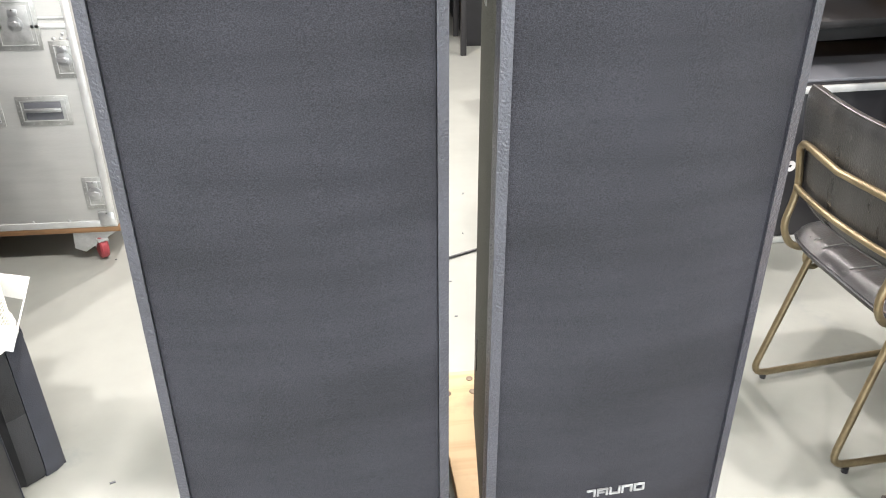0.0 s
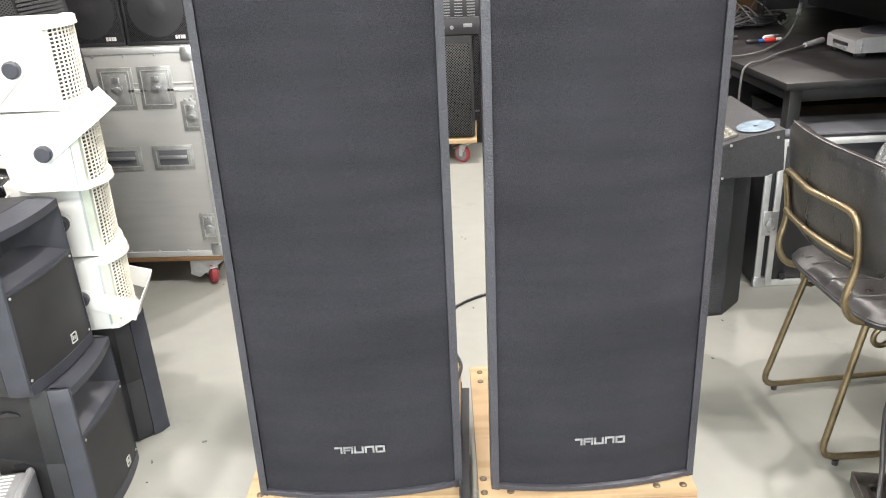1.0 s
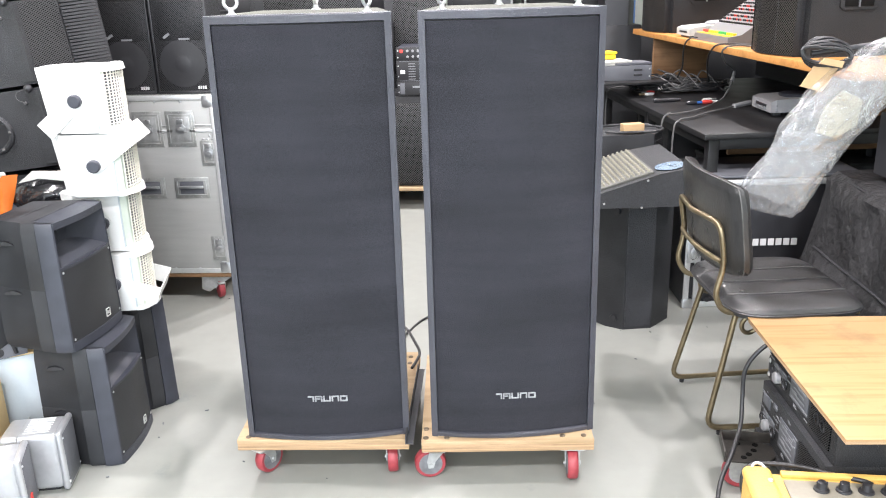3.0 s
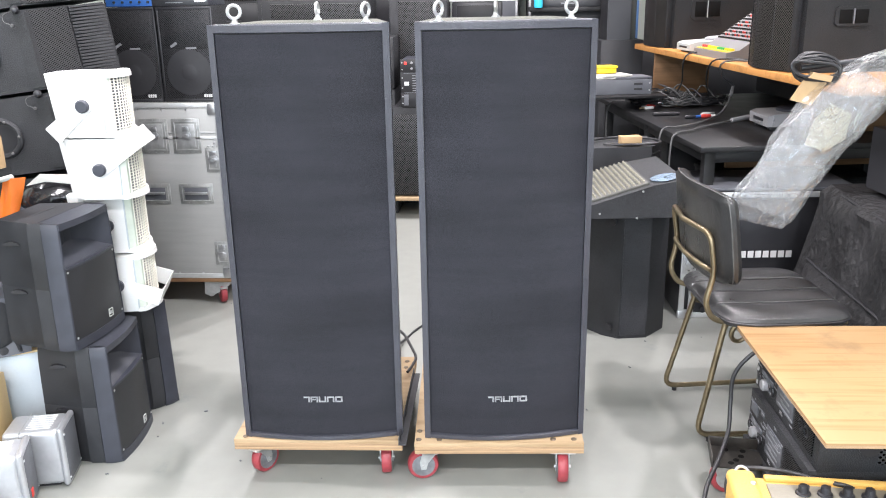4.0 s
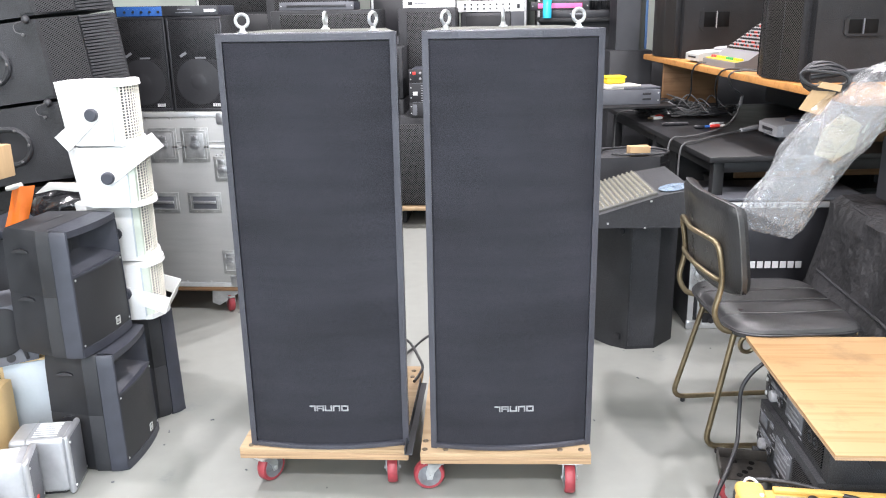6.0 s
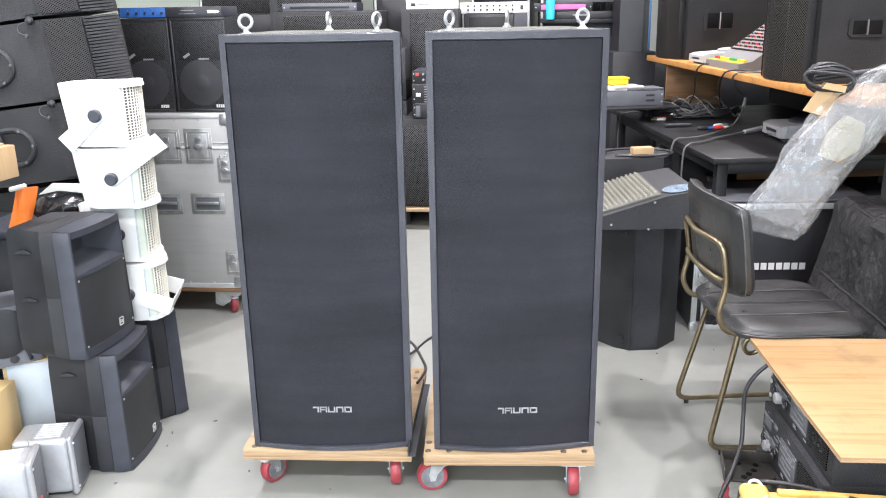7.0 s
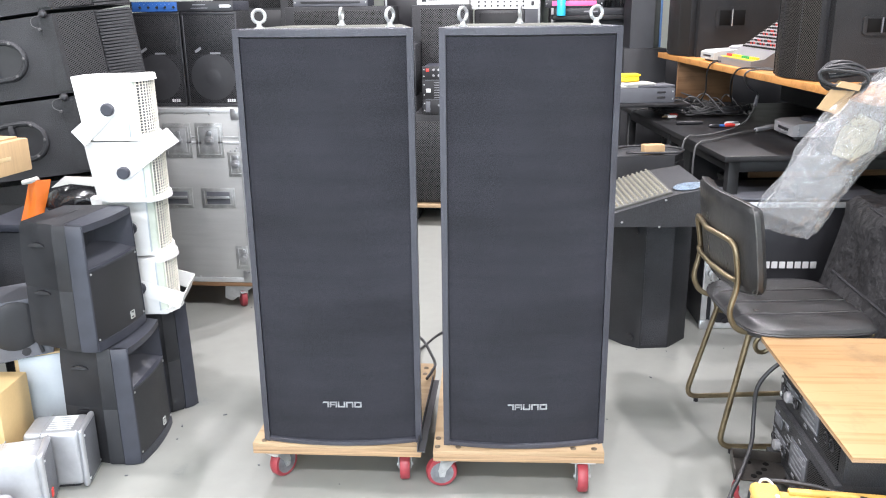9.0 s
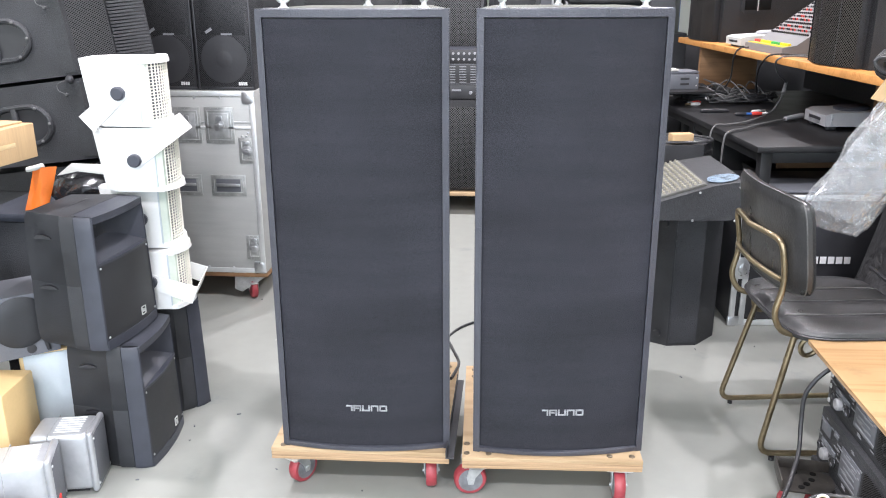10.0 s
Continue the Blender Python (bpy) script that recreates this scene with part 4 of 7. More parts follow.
# ---- left: column of line array boxes ----
def array_box(m, h):
    """Side with an oval handle to local -y, wedge front to +x; origin at the front corner of the side's foot."""
    t = thing("line_array_box", m, "black line array loudspeaker lying in a column", "loudspeaker", "line array column")
    plan = [(-0.62, 0), (0, 0), (0.09, 0.14), (0.12, 0.4), (-0.62, 0.6)]
    bm = B()
    vs = loft(bm, [[(x, y, z) for x, y in plan] for z in (0.006, h - 0.006)])
    rim_off(bm, vs, 0.01)
    part("cabinet", bm, M_BOXBLACK, t)
    # bevelled cheek before the grille
    part("cheek", prism(B(), [(-0.055, -0.004), (0.0, -0.012), (0.008, 0.01), (-0.05, 0.01)], 0.016, h - 0.016, "z", 0.003), M_BOXBLACK, t)
    d = Vector((0.17, 0.26)).normalized()
    nrm = Vector((d.y, -d.x))
    p = lambda a, o: (d.x * a + nrm.x * o, d.y * a + nrm.y * o)
    part("grille", prism(B(), [p(0.012, 0.002), p(0.08, 0.012), p(0.155, 0.014), p(0.165, 0.0), p(0.012, -0.004)], 0.012, h - 0.012, "z", 0.002), M_MESH, t)
    bm = B()
    for k in range(24):
        z = 0.012 + (h - 0.024) * k / 23
        prism(bm, [p(0.17, 0.002), p(0.22, 0.012), p(0.31, 0.016), p(0.32, -0.03), p(0.17, -0.02)], z - 0.0045, z + 0.0035, "z", 0.0015, 1)
    part("ribbed_foam", bm, M_BOXBLACK, t, "ribbed black foam block")
    hx, hz = -0.265, h * 0.5
    bm = B()
    pts = [(hx + 0.085 * math.cos(a) + (0.03 if math.cos(a) > 0 else -0.03), -0.004, hz + 0.07 * math.sin(a)) for a in (2 * math.pi * k / 24 for k in range(24))]
    tube(bm, pts, 0.011, 8, closed=True)
    hd = part("oval_handle", bm, M_BOXBLACK, t, "oval recessed handle ring")
    bm = B()
    loft(bm, [[(q[0], -0.0015, hz + (q[2] - hz) * 0.98) for q in pts], [(q[0], 0.004, q[2]) for q in pts]])
    part("recess", bm, M_PLASTIC2, hd)
    bm = B()
    box(bm, (hx - 0.015, -0.008, hz), (0.022, 0.016, 0.135), 0.005)
    part("grip", bm, M_BOXBLACK, hd)
    scatter("bolt", lathe(B(), (0, 0, 0), (0, -1, 0), [(0.006, 0), (0.006, 0.003), (0.003, 0.005)], 8), M_CABLEG, hd, [pose(q[0] + 0.0, -0.0145, q[2]) for q in pts[::4]])
    for z, x in ((h - 0.004, -0.03), ):
        bm = B()
        lathe(bm, (x, -0.006, z), (0, -1, 0), [(0.012, 0), (0.016, 0.008), (0.012, 0.018), (0.004, 0.022)], 16)
        part("pin_ball", bm, M_PLASTIC2, t, "black ball pin")
        bm = B()
        tube(bm, [(x, -0.012, z), (x - 0.05, -0.01, z - 0.01), (x - 0.055, -0.01, z - 0.035), (x - 0.03, -0.01, z - 0.05)], 0.0016, 6, 5)
        lathe(bm, (x - 0.03, -0.004, z - 0.052), (0, -1, 0), [(0.006, 0), (0.005, 0.008)], 10)
        part("pin_lanyard", bm, M_CABLEG, t, "steel pin on a wire")
    return t


LEAN_BACK = -7.0
for k in (-1, 0, 1, 2):
    array_box(pose(-1.202, 1.925, 1.142, 0, LEAN_BACK, 0) @ pose(0, 0, 0.307 * k), 0.305)
stand = thing("low_platform", pose(-1.42, 2.24, 0.0), "black low platform under a column of boxes", "platform")
part("deck", box(B(), (-0.06, 0, 0.35), (0.6, 0.56, 0.7), 0.01), M_BOXBLACK, stand)
part("wedge", prism(B(), [(-0.32, 0.7), (0.22, 0.7), (0.22, 0.815), (-0.32, 0.745)], -0.28, 0.28, "y", 0.002), M_BOXBLACK, stand)

# ---- left: small things round the stack ----
def crumple(bm, amount, size, seed=0.0):
    for v in bm.verts:
        q = v.co * size + Vector((seed, seed * 0.7, 0))
        v.co += amount * Vector((noise.noise(q), noise.noise(q + Vector((7, 3, 1))), noise.noise(q + Vector((2, 9, 5)))))


support = thing("storage_chest", pose(-1.22, 1.72, 0.0), "black trunk hidden behind the stacked loudspeakers", "trunk")
part("trunk_body", box(B(), (0, 0, 0.35), (0.36, 0.36, 0.7), 0.012), M_BOXBLACK, support)
part("trunk_lid", box(B(), (0, 0, 0.715), (0.37, 0.37, 0.03), 0.008), M_PLASTIC, support)
bm = B()
bmesh.ops.create_icosphere(bm, subdivisions=4, radius=1.0, matrix=Matrix.Diagonal((0.15, 0.12, 0.075, 1)))
crumple(bm, 0.03, 9.0)
crumple(bm, 0.012, 26.0, 3.0)
for v in bm.verts:
    v.co.z = max(v.co.z, -0.06)
solid("bin_bag", bm, M_BAG, pose(-1.06, 1.68, 0.792), "crumpled shiny black plastic bag", "bag")
bm = B()
rows = []
for i in range(9):
    u = i / 8
    rows.append([(0.0 + 0.075 * v, 0.012 * math.sin(6 * v + 2 * u), u * 0.15 + 0.022 * v) for v in (k / 6 for k in range(7))])
loft(bm, [r + [(x + 0.001, y + 0.004, z) for x, y, z in r[::-1]] for r in rows])
solid("orange_vest", bm, M_ORANGE, pose(-1.255, 1.56, 0.735, -6, 14, 0), "folded orange cloth standing against a black bag", "cloth")
bm = B()
box(bm, (0, 0, 0), (0.05, 0.026, 0.02), 0.006)
bmesh.ops.subdivide_edges(bm, edges=bm.edges[:], cuts=2)
crumple(bm, 0.008, 30.0)
solid("paper_tissue", bm, M_PAPER, pose(-1.205, 1.577, 0.879, 0, -14, 4), "small crumpled white tissue on an orange cloth", "tissue")
bm = B()
pts = [(-0.1, 0.0), (-0.03, 0.02), (0.06, 0.012), (0.13, -0.01), (0.12, 0.03), (0.05, 0.04), (-0.05, 0.045)]
prism(bm, pts, 0, 0.012, "y", 0.003)
crumple(bm, 0.012, 20.0)
solid("white_wrapping", bm, M_PAPER, pose(-1.04, 1.6, 0.845, 0, 4, 10), "crumpled white wrapping on a black bag", "wrapping")

carton = thing("cardboard_box", pose(-1.342, 1.24, 0.972, 0, 0, -8), "small brown cardboard box with tape on a black case", "cardboard box")
part("carton_body", box(B(), (0, 0, 0.05), (0.6, 0.24, 0.1), 0.003), M_CARD, carton)
part("carton_lid", box(B(), (0.02, 0.01, 0.103), (0.5, 0.2, 0.006), 0.002), M_CARD, carton)
part("tape_strip", box(B(), (0.19, -0.1215, 0.052), (0.03, 0.003, 0.1), 0.0008), M_TAPE, carton)
part("hand_slot", box(B(), (0.3, 0.0, 0.05), (0.003, 0.07, 0.012), 0.001), M_TAPE, carton)
tool = thing("small_tool", pose(-1.13, 1.2, 1.0785, 0, 0, 10), "black and red small tool on a carton", "tool")
part("tool_body", prism(B(), [(-0.07, 0), (0.03, 0), (0.034, 0.02), (0.015, 0.045), (-0.07, 0.05)], -0.02, 0.02, "y", 0.004), M_PLASTIC, tool)
part("tool_band", box(B(), (0.0, 0, 0.046), (0.024, 0.034, 0.012), 0.003), M_REDP, tool)
bigcase = thing("black_road_case", pose(-1.62, 1.2, 0.0), "tall black road case under a carton", "road case")
part("case_body", box(B(), (0, 0, 0.4855), (0.5, 0.5, 0.971), 0.008), M_BOXBLACK, bigcase)
for sx in (-1, 1):
    part("edge_profile", box(B(), (sx * 0.245, -0.25, 0.488), (0.02, 0.012, 0.95), 0.002), M_ALUEDGE, bigcase)

# round-faced monitor on a cream cabinet
cream = thing("cream_speaker", pose(-1.085, 1.39, 0.0, 0, 0, -63), "cream loudspeaker with a pale grey side panel", "loudspeaker", "cream loudspeakers")
part("cabinet", box(B(), (0, 0, 0.18), (0.22, 0.25, 0.36), 0.006), M_CREAM, cream)
part("side_panel", box(B(), (0.1105, 0.005, 0.18), (0.005, 0.235, 0.345), 0.002), M_PALEBLUE, cream, "pale grey side panel")
part("label_plate", box(B(), (-0.02, -0.126, 0.335), (0.026, 0.003, 0.018), 0.0005), M_GREYBAR, cream)
mon = thing("round_monitor", pose(-1.16, 1.28, 0.362, 0, 0, 40), "dark grey wedge monitor with a round grille on a cream cabinet", "loudspeaker")
part("cabinet", prism(B(), [(-0.1, 0), (0.1, 0), (0.12, 0.12), (0.09, 0.2), (-0.09, 0.2), (-0.12, 0.12)], -0.08, 0.1, "y", 0.012), M_GREYBOX, mon)
bm = B()
lathe(bm, (0, -0.079, 0.115), (0, -1, 0), [(0.082, 0), (0.082, 0.006), (0.074, 0.01), (0.03, 0.012)], 32)
part("round_grille", bm, M_FINE, mon)
part("name_strip", box(B(), (0.06, -0.083, 0.05), (0.012, 0.006, 0.085), 0.002, pose(0, 0, 0, 0, -12, 0)), M_PLASTIC2, mon)
bm = B()
lathe(bm, (0.02, -0.0795, 0.022), (0, -1, 0), [(0.014, 0), (0.014, 0.003), (0.008, 0.004)], 18)
part("port", bm, M_PLASTIC2, mon)
cream2 = thing("cream_speaker", pose(-1.2, 1.1, 0.0, 0, 0, 4), "cream loudspeaker with rounded edges on the floor", "loudspeaker", "cream loudspeakers")
part("cabinet", box(B(), (0, 0, 0.165), (0.25, 0.18, 0.33), 0.006, None, 2), M_CREAM, cream2)
part("foot", box(B(), (0, 0, 0.004), (0.2, 0.14, 0.008), 0.002), M_PLASTIC2, cream2)


def silver_housing(m, label, red=False):
    """Cast housing with slotted top, front to local +x."""
    t = thing("silver_speaker", m, label, "loudspeaker", "silver cast loudspeakers")
    part("housing", box(B(), (0, 0, 0.105), (0.17, 0.13, 0.19), 0.018, None, 4), M_CAST, t)
    part("front_ring", box(B(), (0.088, 0, 0.105), (0.02, 0.138, 0.2), 0.014, None, 3), M_CAST, t)
    part("front_grille", box(B(), (0.097, 0, 0.105), (0.006, 0.115, 0.175), 0.012), M_GREYBOX, t)
    bm = B()
    for k in range(7):
        box(bm, (0.02, -0.042 + 0.014 * k, 0.2), (0.075, 0.005, 0.004), 0.002)
    part("vent_ribs", bm, M_WHITE, t)
    part("seam", box(B(), (-0.03, 0, 0.105), (0.003, 0.132, 0.192), 0.016), M_STEEL, t)
    part("foot", box(B(), (0, 0, 0.006), (0.13, 0.1, 0.012), 0.004), M_PLASTIC2, t)
    if red:
        part("red_switch", box(B(), (0.1, -0.03, 0.06), (0.008, 0.018, 0.026), 0.002), M_REDP, t)
    scatter("screw", lathe(B(), (0, 0, 0), (1, 0, 0), [(0.005, 0), (0.004, 0.003)], 8), M_CHROME, t, [pose(0.098, y, z) for y, z in ((-0.055, 0.03), (-0.055, 0.18), (0.055, 0.03))])


silver_housing(pose(-0.945, 1.1, 0.0, 0, 0, 12), "silver cast metal loudspeaker with a slotted top")
silver_housing(pose(-0.99, 0.93, 0.0, 0, 0, 20), "silver cast metal loudspeaker with a red switch", True)
box_small = thing("brown_box", pose(-0.985, 0.78, 0.0, 0, 0, 15), "small grey-brown box on the floor", "box")
part("box_body", box(B(), (0, 0, 0.06), (0.12, 0.1, 0.12), 0.02, None, 3), M_PANELGREY, box_small)
part("box_foot", box(B(), (0, 0, 0.003), (0.09, 0.07, 0.006), 0.001), M_PLASTIC2, box_small)


# ---- right: chair ----
def chair():
    t = thing("dining_chair", pose(1.4, 1.632, 0.0, 0, 0, 6.4), "black leather chair with bent brass tube frame and ribbed seat", "chair")
    R = 0.0095
    # seat with three stitched ribs
    bm = B()
    nx, ny = 20, 90
    grid = []
    for i in range(nx + 1):
        u = -1 + 2 * i / nx
        row = []
        for j in range(ny + 1):
            v = -1 + 2 * j / ny
            k = (1 - abs(u) ** 5) * (1 - abs(v) ** 5)
            x = 0.222 * u * (1 - 0.12 * abs(v) ** 5) + 0.02
            y = 0.258 * v * (1 - 0.13 * abs(u) ** 5)
            groove = sum(math.exp(-((v - g) / 0.025) ** 2) for g in (-0.5, -0.04, 0.42)) * 0.005
            row.append(Vector((x, y, 0.452 + 0.026 * max(k, 0) ** 0.35 - groove * k - 0.008 * (1 - v * v) * (1 - u * u))))
        grid.append(row)
    top = [[bm.verts.new(p) for p in r] for r in grid]
    bot = [[bm.verts.new((p.x * 0.97, p.y * 0.97, 0.43)) for p in r] for r in grid]
    for g, flip in ((top, 1), (bot, 0)):
        for i in range(nx):
            for j in range(ny):
                q = (g[i][j], g[i + 1][j], g[i + 1][j + 1], g[i][j + 1])
                bm.faces.new(q if flip else q[::-1])
    edge = [(i, 0) for i in range(nx)] + [(nx, j) for j in range(ny)] + [(i, ny) for i in range(nx, 0, -1)] + [(0, j) for j in range(ny, 0, -1)]
    for a, b in zip(edge, edge[1:] + edge[:1]):
        bm.faces.new((top[a[0]][a[1]], top[b[0]][b[1]], bot[b[0]][b[1]], bot[a[0]][a[1]]))
    seat = part("seat", bm, M_LEATHER, t, "worn black leather seat with stitched ribs")
    # pale tubes painted to gleam along the seat's raised seams
    for g in (-0.5, -0.04, 0.42):
        line = [r[round((g + 0.035 + 1) * ny / 2)] + Vector((0, 0, 0.0008)) for r in grid[1:-1]]
        part("stitched_ridge", tube(B(), line, 0.0016, 6), M_PIPING, seat, "ridge across the seat, its gleam painted pale")
    bm = B()
    loop = [Vector((p.x, p.y, p.z)) for p in (grid[a][b] for a, b in edge)]
    tube(bm, [q + Vector((0, 0, -0.006)) for q in loop], 0.004, 6, closed=True)
    part("piping", bm, M_PLASTIC2, seat)
    # backrest: a curved pad that leans back
    bm = B()
    nu, nv = 24, 16
    lean = lambda z: -0.216 - 0.14 * (z - 0.6)
    front, backv = [], []
    for i in range(nu + 1):
        u = -1 + 2 * i / nu
        fr, br = [], []
        for j in range(nv + 1):
            v = -1 + 2 * j / nv
            c = 1 - 0.09 * abs(u * v) ** 4
            y = -0.008 + 0.25 * u * c
            z = 0.719 + 0.154 * v * c
            x0 = lean(z) - 0.01 + 0.045 * u * u
            th = 0.03 * (1 - abs(u) ** 14) ** 0.5 * (1 - abs(v) ** 10) ** 0.5
            fr.append(bm.verts.new((x0 + 0.008 + th, y, z)))
            br.append(bm.verts.new((x0 - 0.006 - th * 0.45, y, z)))
        front.append(fr)
        backv.append(br)
    for g, flip in ((front, 0), (backv, 1)):
        for i in range(nu):
            for j in range(nv):
                q = (g[i][j], g[i + 1][j], g[i + 1][j + 1], g[i][j + 1])
                bm.faces.new(q if flip else q[::-1])
    edge = [(i, 0) for i in range(nu)] + [(nu, j) for j in range(nv)] + [(i, nv) for i in range(nu, 0, -1)] + [(0, j) for j in range(nv, 0, -1)]
    loop = []
    for a, b in zip(edge, edge[1:] + edge[:1]):
        bm.faces.new((front[a[0]][a[1]], front[b[0]][b[1]], backv[b[0]][b[1]], backv[a[0]][a[1]]))
    loop = [Vector(backv[a][b].co) for a, b in edge]
    back = part("backrest", bm, M_LEATHER, t, "worn black leather backrest with seam")
    part("seam", tube(B(), [q + Vector((-0.002, 0, 0)) for q in loop], 0.0022, 6, closed=True), M_PIPING, back, "pale seam")
    # rear loop: uprights joined by the upper rail
    for nm, z in (("upper_rail", 0.735), ):
        pts = [(-0.15, -0.178, 0.427), (-0.22, -0.182, 0.44), (-0.25, -0.185, 0.5), (-0.226, -0.187, 0.6), (-0.25, -0.19, z), (-0.278, 0.0, z), (-0.25, 0.19, z), (-0.226, 0.187, 0.6), (-0.25, 0.185, 0.5), (-0.22, 0.182, 0.44), (-0.15, 0.178, 0.427)]
        part("back_frame", tube(B(), round_corner(pts, {1, 2, 3, 4, 6, 7, 8, 9}, 0.045), R, 10), M_BRASS, t, "bent brass tube round the back")
    part("lower_rail", tube(B(), [(-0.236, -0.184, 0.61), (-0.25, -0.12, 0.612), (-0.258, 0.0, 0.612), (-0.25, 0.12, 0.612), (-0.236, 0.184, 0.61)], R * 0.9, 10, 4), M_BRASS, t)
    # sled legs
    for s in (-1, 1):
        pts = [(-0.14 if s > 0 else -0.175, s * 0.182, 0.425), (-0.245, s * 0.185, 0.022), (0.23, s * 0.2, 0.022), (0.16, s * 0.195, 0.425)]
        part("leg", tube(B(), round_corner(pts, {1, 2}, 0.05), R, 10), M_BRASS, t, "sled leg of bent brass tube")
        for x in (-0.2, 0.18):
            bm = B()
            cyl(bm, (x, s * 0.19, 0.0), (x, s * 0.19, 0.014), 0.009, 12)
            part("glide", bm, M_PLASTIC2, t)
        lp = part("side_bar", tube(B(), [(-0.17, s * 0.185, 0.425), (0.22, s * 0.2, 0.425)], R * 0.85, 8), M_BRASS, t)
        bm = B()
        tube(bm, [(-0.13 + 0.026 * math.cos(a), s * (0.192 + 0.006 * math.sin(a)), 0.395 + 0.032 * math.sin(a)) for a in (2 * math.pi * k / 16 for k in range(16))], R * 0.8, 8, closed=True)
        part("loop", bm, M_BRASS, lp)
    for x in (-0.1, 0.14):
        part("cross_bar", tube(B(), [(x, -0.19, 0.42), (x, 0.19, 0.42)], R * 0.85, 8), M_BRASS, t)


chair()

# ---- right: plywood sheet on rack amplifiers ----
sheet = thing("plywood_sheet", pose(1.283, 0.652, 0.427, 0, 0, 1.2), "pale plywood sheet laid on stacked amplifiers", "board")
part("face_veneer", box(B(), (0.42, 0.362, 0.0115), (0.84, 0.724, 0.006), 0.001), M_PLYTOP, sheet, "pale yellow veneer with scratches")
part("board_core", box(B(), (0.42, 0.362, 0.0045), (0.838, 0.722, 0.009), 0.001), M_PLYEDGE, sheet)


def amplifier(m, h, label, ears):
    """Rear panel to local -x, along local y."""
    t = thing("amplifier", m, label, "amplifier", "stacked amplifiers")
    L, D = 0.48, 0.42
    part("chassis", box(B(), (D / 2, L / 2, h / 2), (D, L, h), 0.003), M_BOXBLACK, t)
    bm = B()
    for y, z, w, hh in ((0.43, h * 0.72, 0.06, h * 0.22), (0.4, h * 0.45, 0.1, h * 0.1), (0.25, h * 0.5, 0.13, h * 0.56), (0.36, h * 0.82, 0.03, h * 0.1)):
        box(bm, (-0.001, y, z), (0.004, w, hh), 0.001)
    part("rear_label", bm, M_GREYBOX, t)
    dice = random.Random(3)
    lines = [(0.25, 0.28 + 0.1 * i, 0.1 - 0.012 * (i % 3), 0.03) for i in range(5)]
    lines += [(dice.uniform(0.18, 0.47), dice.uniform(0.12, 0.92), dice.uniform(0.008, 0.03), 0.022) for i in range(46)]
    scatter("printed_line", box(B(), (0, 0, 0), (0.001, 1, 1)), M_GREYBAR, t, [pose(-0.0035, y, h * z) @ Matrix.Diagonal((1, w, h * k, 1)) for y, z, w, k in lines])
    scatter("socket", lathe(B(), (0, 0, 0), (-1, 0, 0), [(0.017, 0), (0.017, 0.004), (0.012, 0.006), (0.011, 0.002)], 18), M_PLASTIC2, t, [pose(-0.001, y, h * z) for y, z in ((0.455, 0.3), (0.36, 0.3), (0.12, 0.45), (0.08, 0.45))])
    bm = B()
    lathe(bm, (-0.001, 0.41, h * 0.28), (-1, 0, 0), [(0.018, 0), (0.018, 0.012), (0.014, 0.016)], 18)
    part("breaker_button", bm, M_PANELGREY, t, "pale grey round button")
    part("vent_mesh", box(B(), (-0.0015, 0.1, h * 0.5), (0.004, 0.13, h * 0.7), 0.001), M_VENT, t)
    if ears:
        for z in (0.25, 0.75):
            e = part("rack_ear", box(B(), (0.015, L + 0.012, h * z), (0.03, 0.024, h * 0.46), 0.002), M_PLASTIC2, t)
            scatter("ear_bolt", lathe(B(), (0, 0, 0), (-1, 0, 0), [(0.008, 0), (0.006, 0.003)], 10), M_CHROME, e, [pose(0.0, L + 0.012, h * (z + dz * 0.9)) for dz in (-0.16, 0.16)])
    part("side_vent", box(B(), (D * 0.6, -0.001, h * 0.5), (0.2, 0.004, h * 0.7), 0.001), M_MESHBIG, t)
    bm = B()
    lathe(bm, (D * 0.3, -0.002, h * 0.5), (0, -1, 0), [(0.03, 0), (0.03, 0.004), (0.022, 0.005)], 18)
    part("fan_cover", bm, M_PLASTIC2, t)
    return t


base = thing("amplifier_dolly", pose(1.53, 1.05, 0.0, 0, 0, 1.2), "black steel dolly under the amplifiers", "dolly")
part("deck", box(B(), (0.0, 0, 0.09), (0.46, 0.5, 0.02), 0.003), M_BOXBLACK, base)
for x in (-0.18, 0.18):
    for y in (-0.2, 0.2):
        bm = B()
        cyl(bm, (x, y - 0.012, 0.036), (x, y + 0.012, 0.036), 0.036, 20, None, 0.003)
        box(bm, (x, y, 0.066), (0.04, 0.034, 0.026), 0.003)
        part("wheel", bm, M_PLASTIC2, base)
amplifier(pose(1.318, 0.815, 0.1005, 0, 0, 1.2), 0.165, "black rack amplifier with printed rear panel", False)
amplifier(pose(1.335, 0.81, 0.266, 0, 0, 1.2), 0.16, "black rack amplifier with ears and vents under plywood", True)

corner = thing("steel_caster_bracket", pose(1.205, 1.145, 0.0, 0, 0, -8), "black steel corner bracket with a red caster", "caster")
bm = B()
prism(bm, [(-0.05, -0.06), (0.07, -0.06), (0.1, -0.02), (0.1, 0.04), (0.06, 0.065), (-0.05, 0.065)], 0.1, 0.105, "z", 0.001)
box(bm, (-0.0485, 0.0025, 0.119), (0.004, 0.125, 0.034), 0.001)
box(bm, (0.025, 0.064, 0.119), (0.15, 0.004, 0.034), 0.001)
plate = part("bracket_plate", bm, M_RUST, corner)
# flat black rings on the plate, painted as the dark of its holes
bm = B()
ring(bm, (0, 0, 0), (0, 0, 1), 0.001, 0.009, 0.0015, 14)
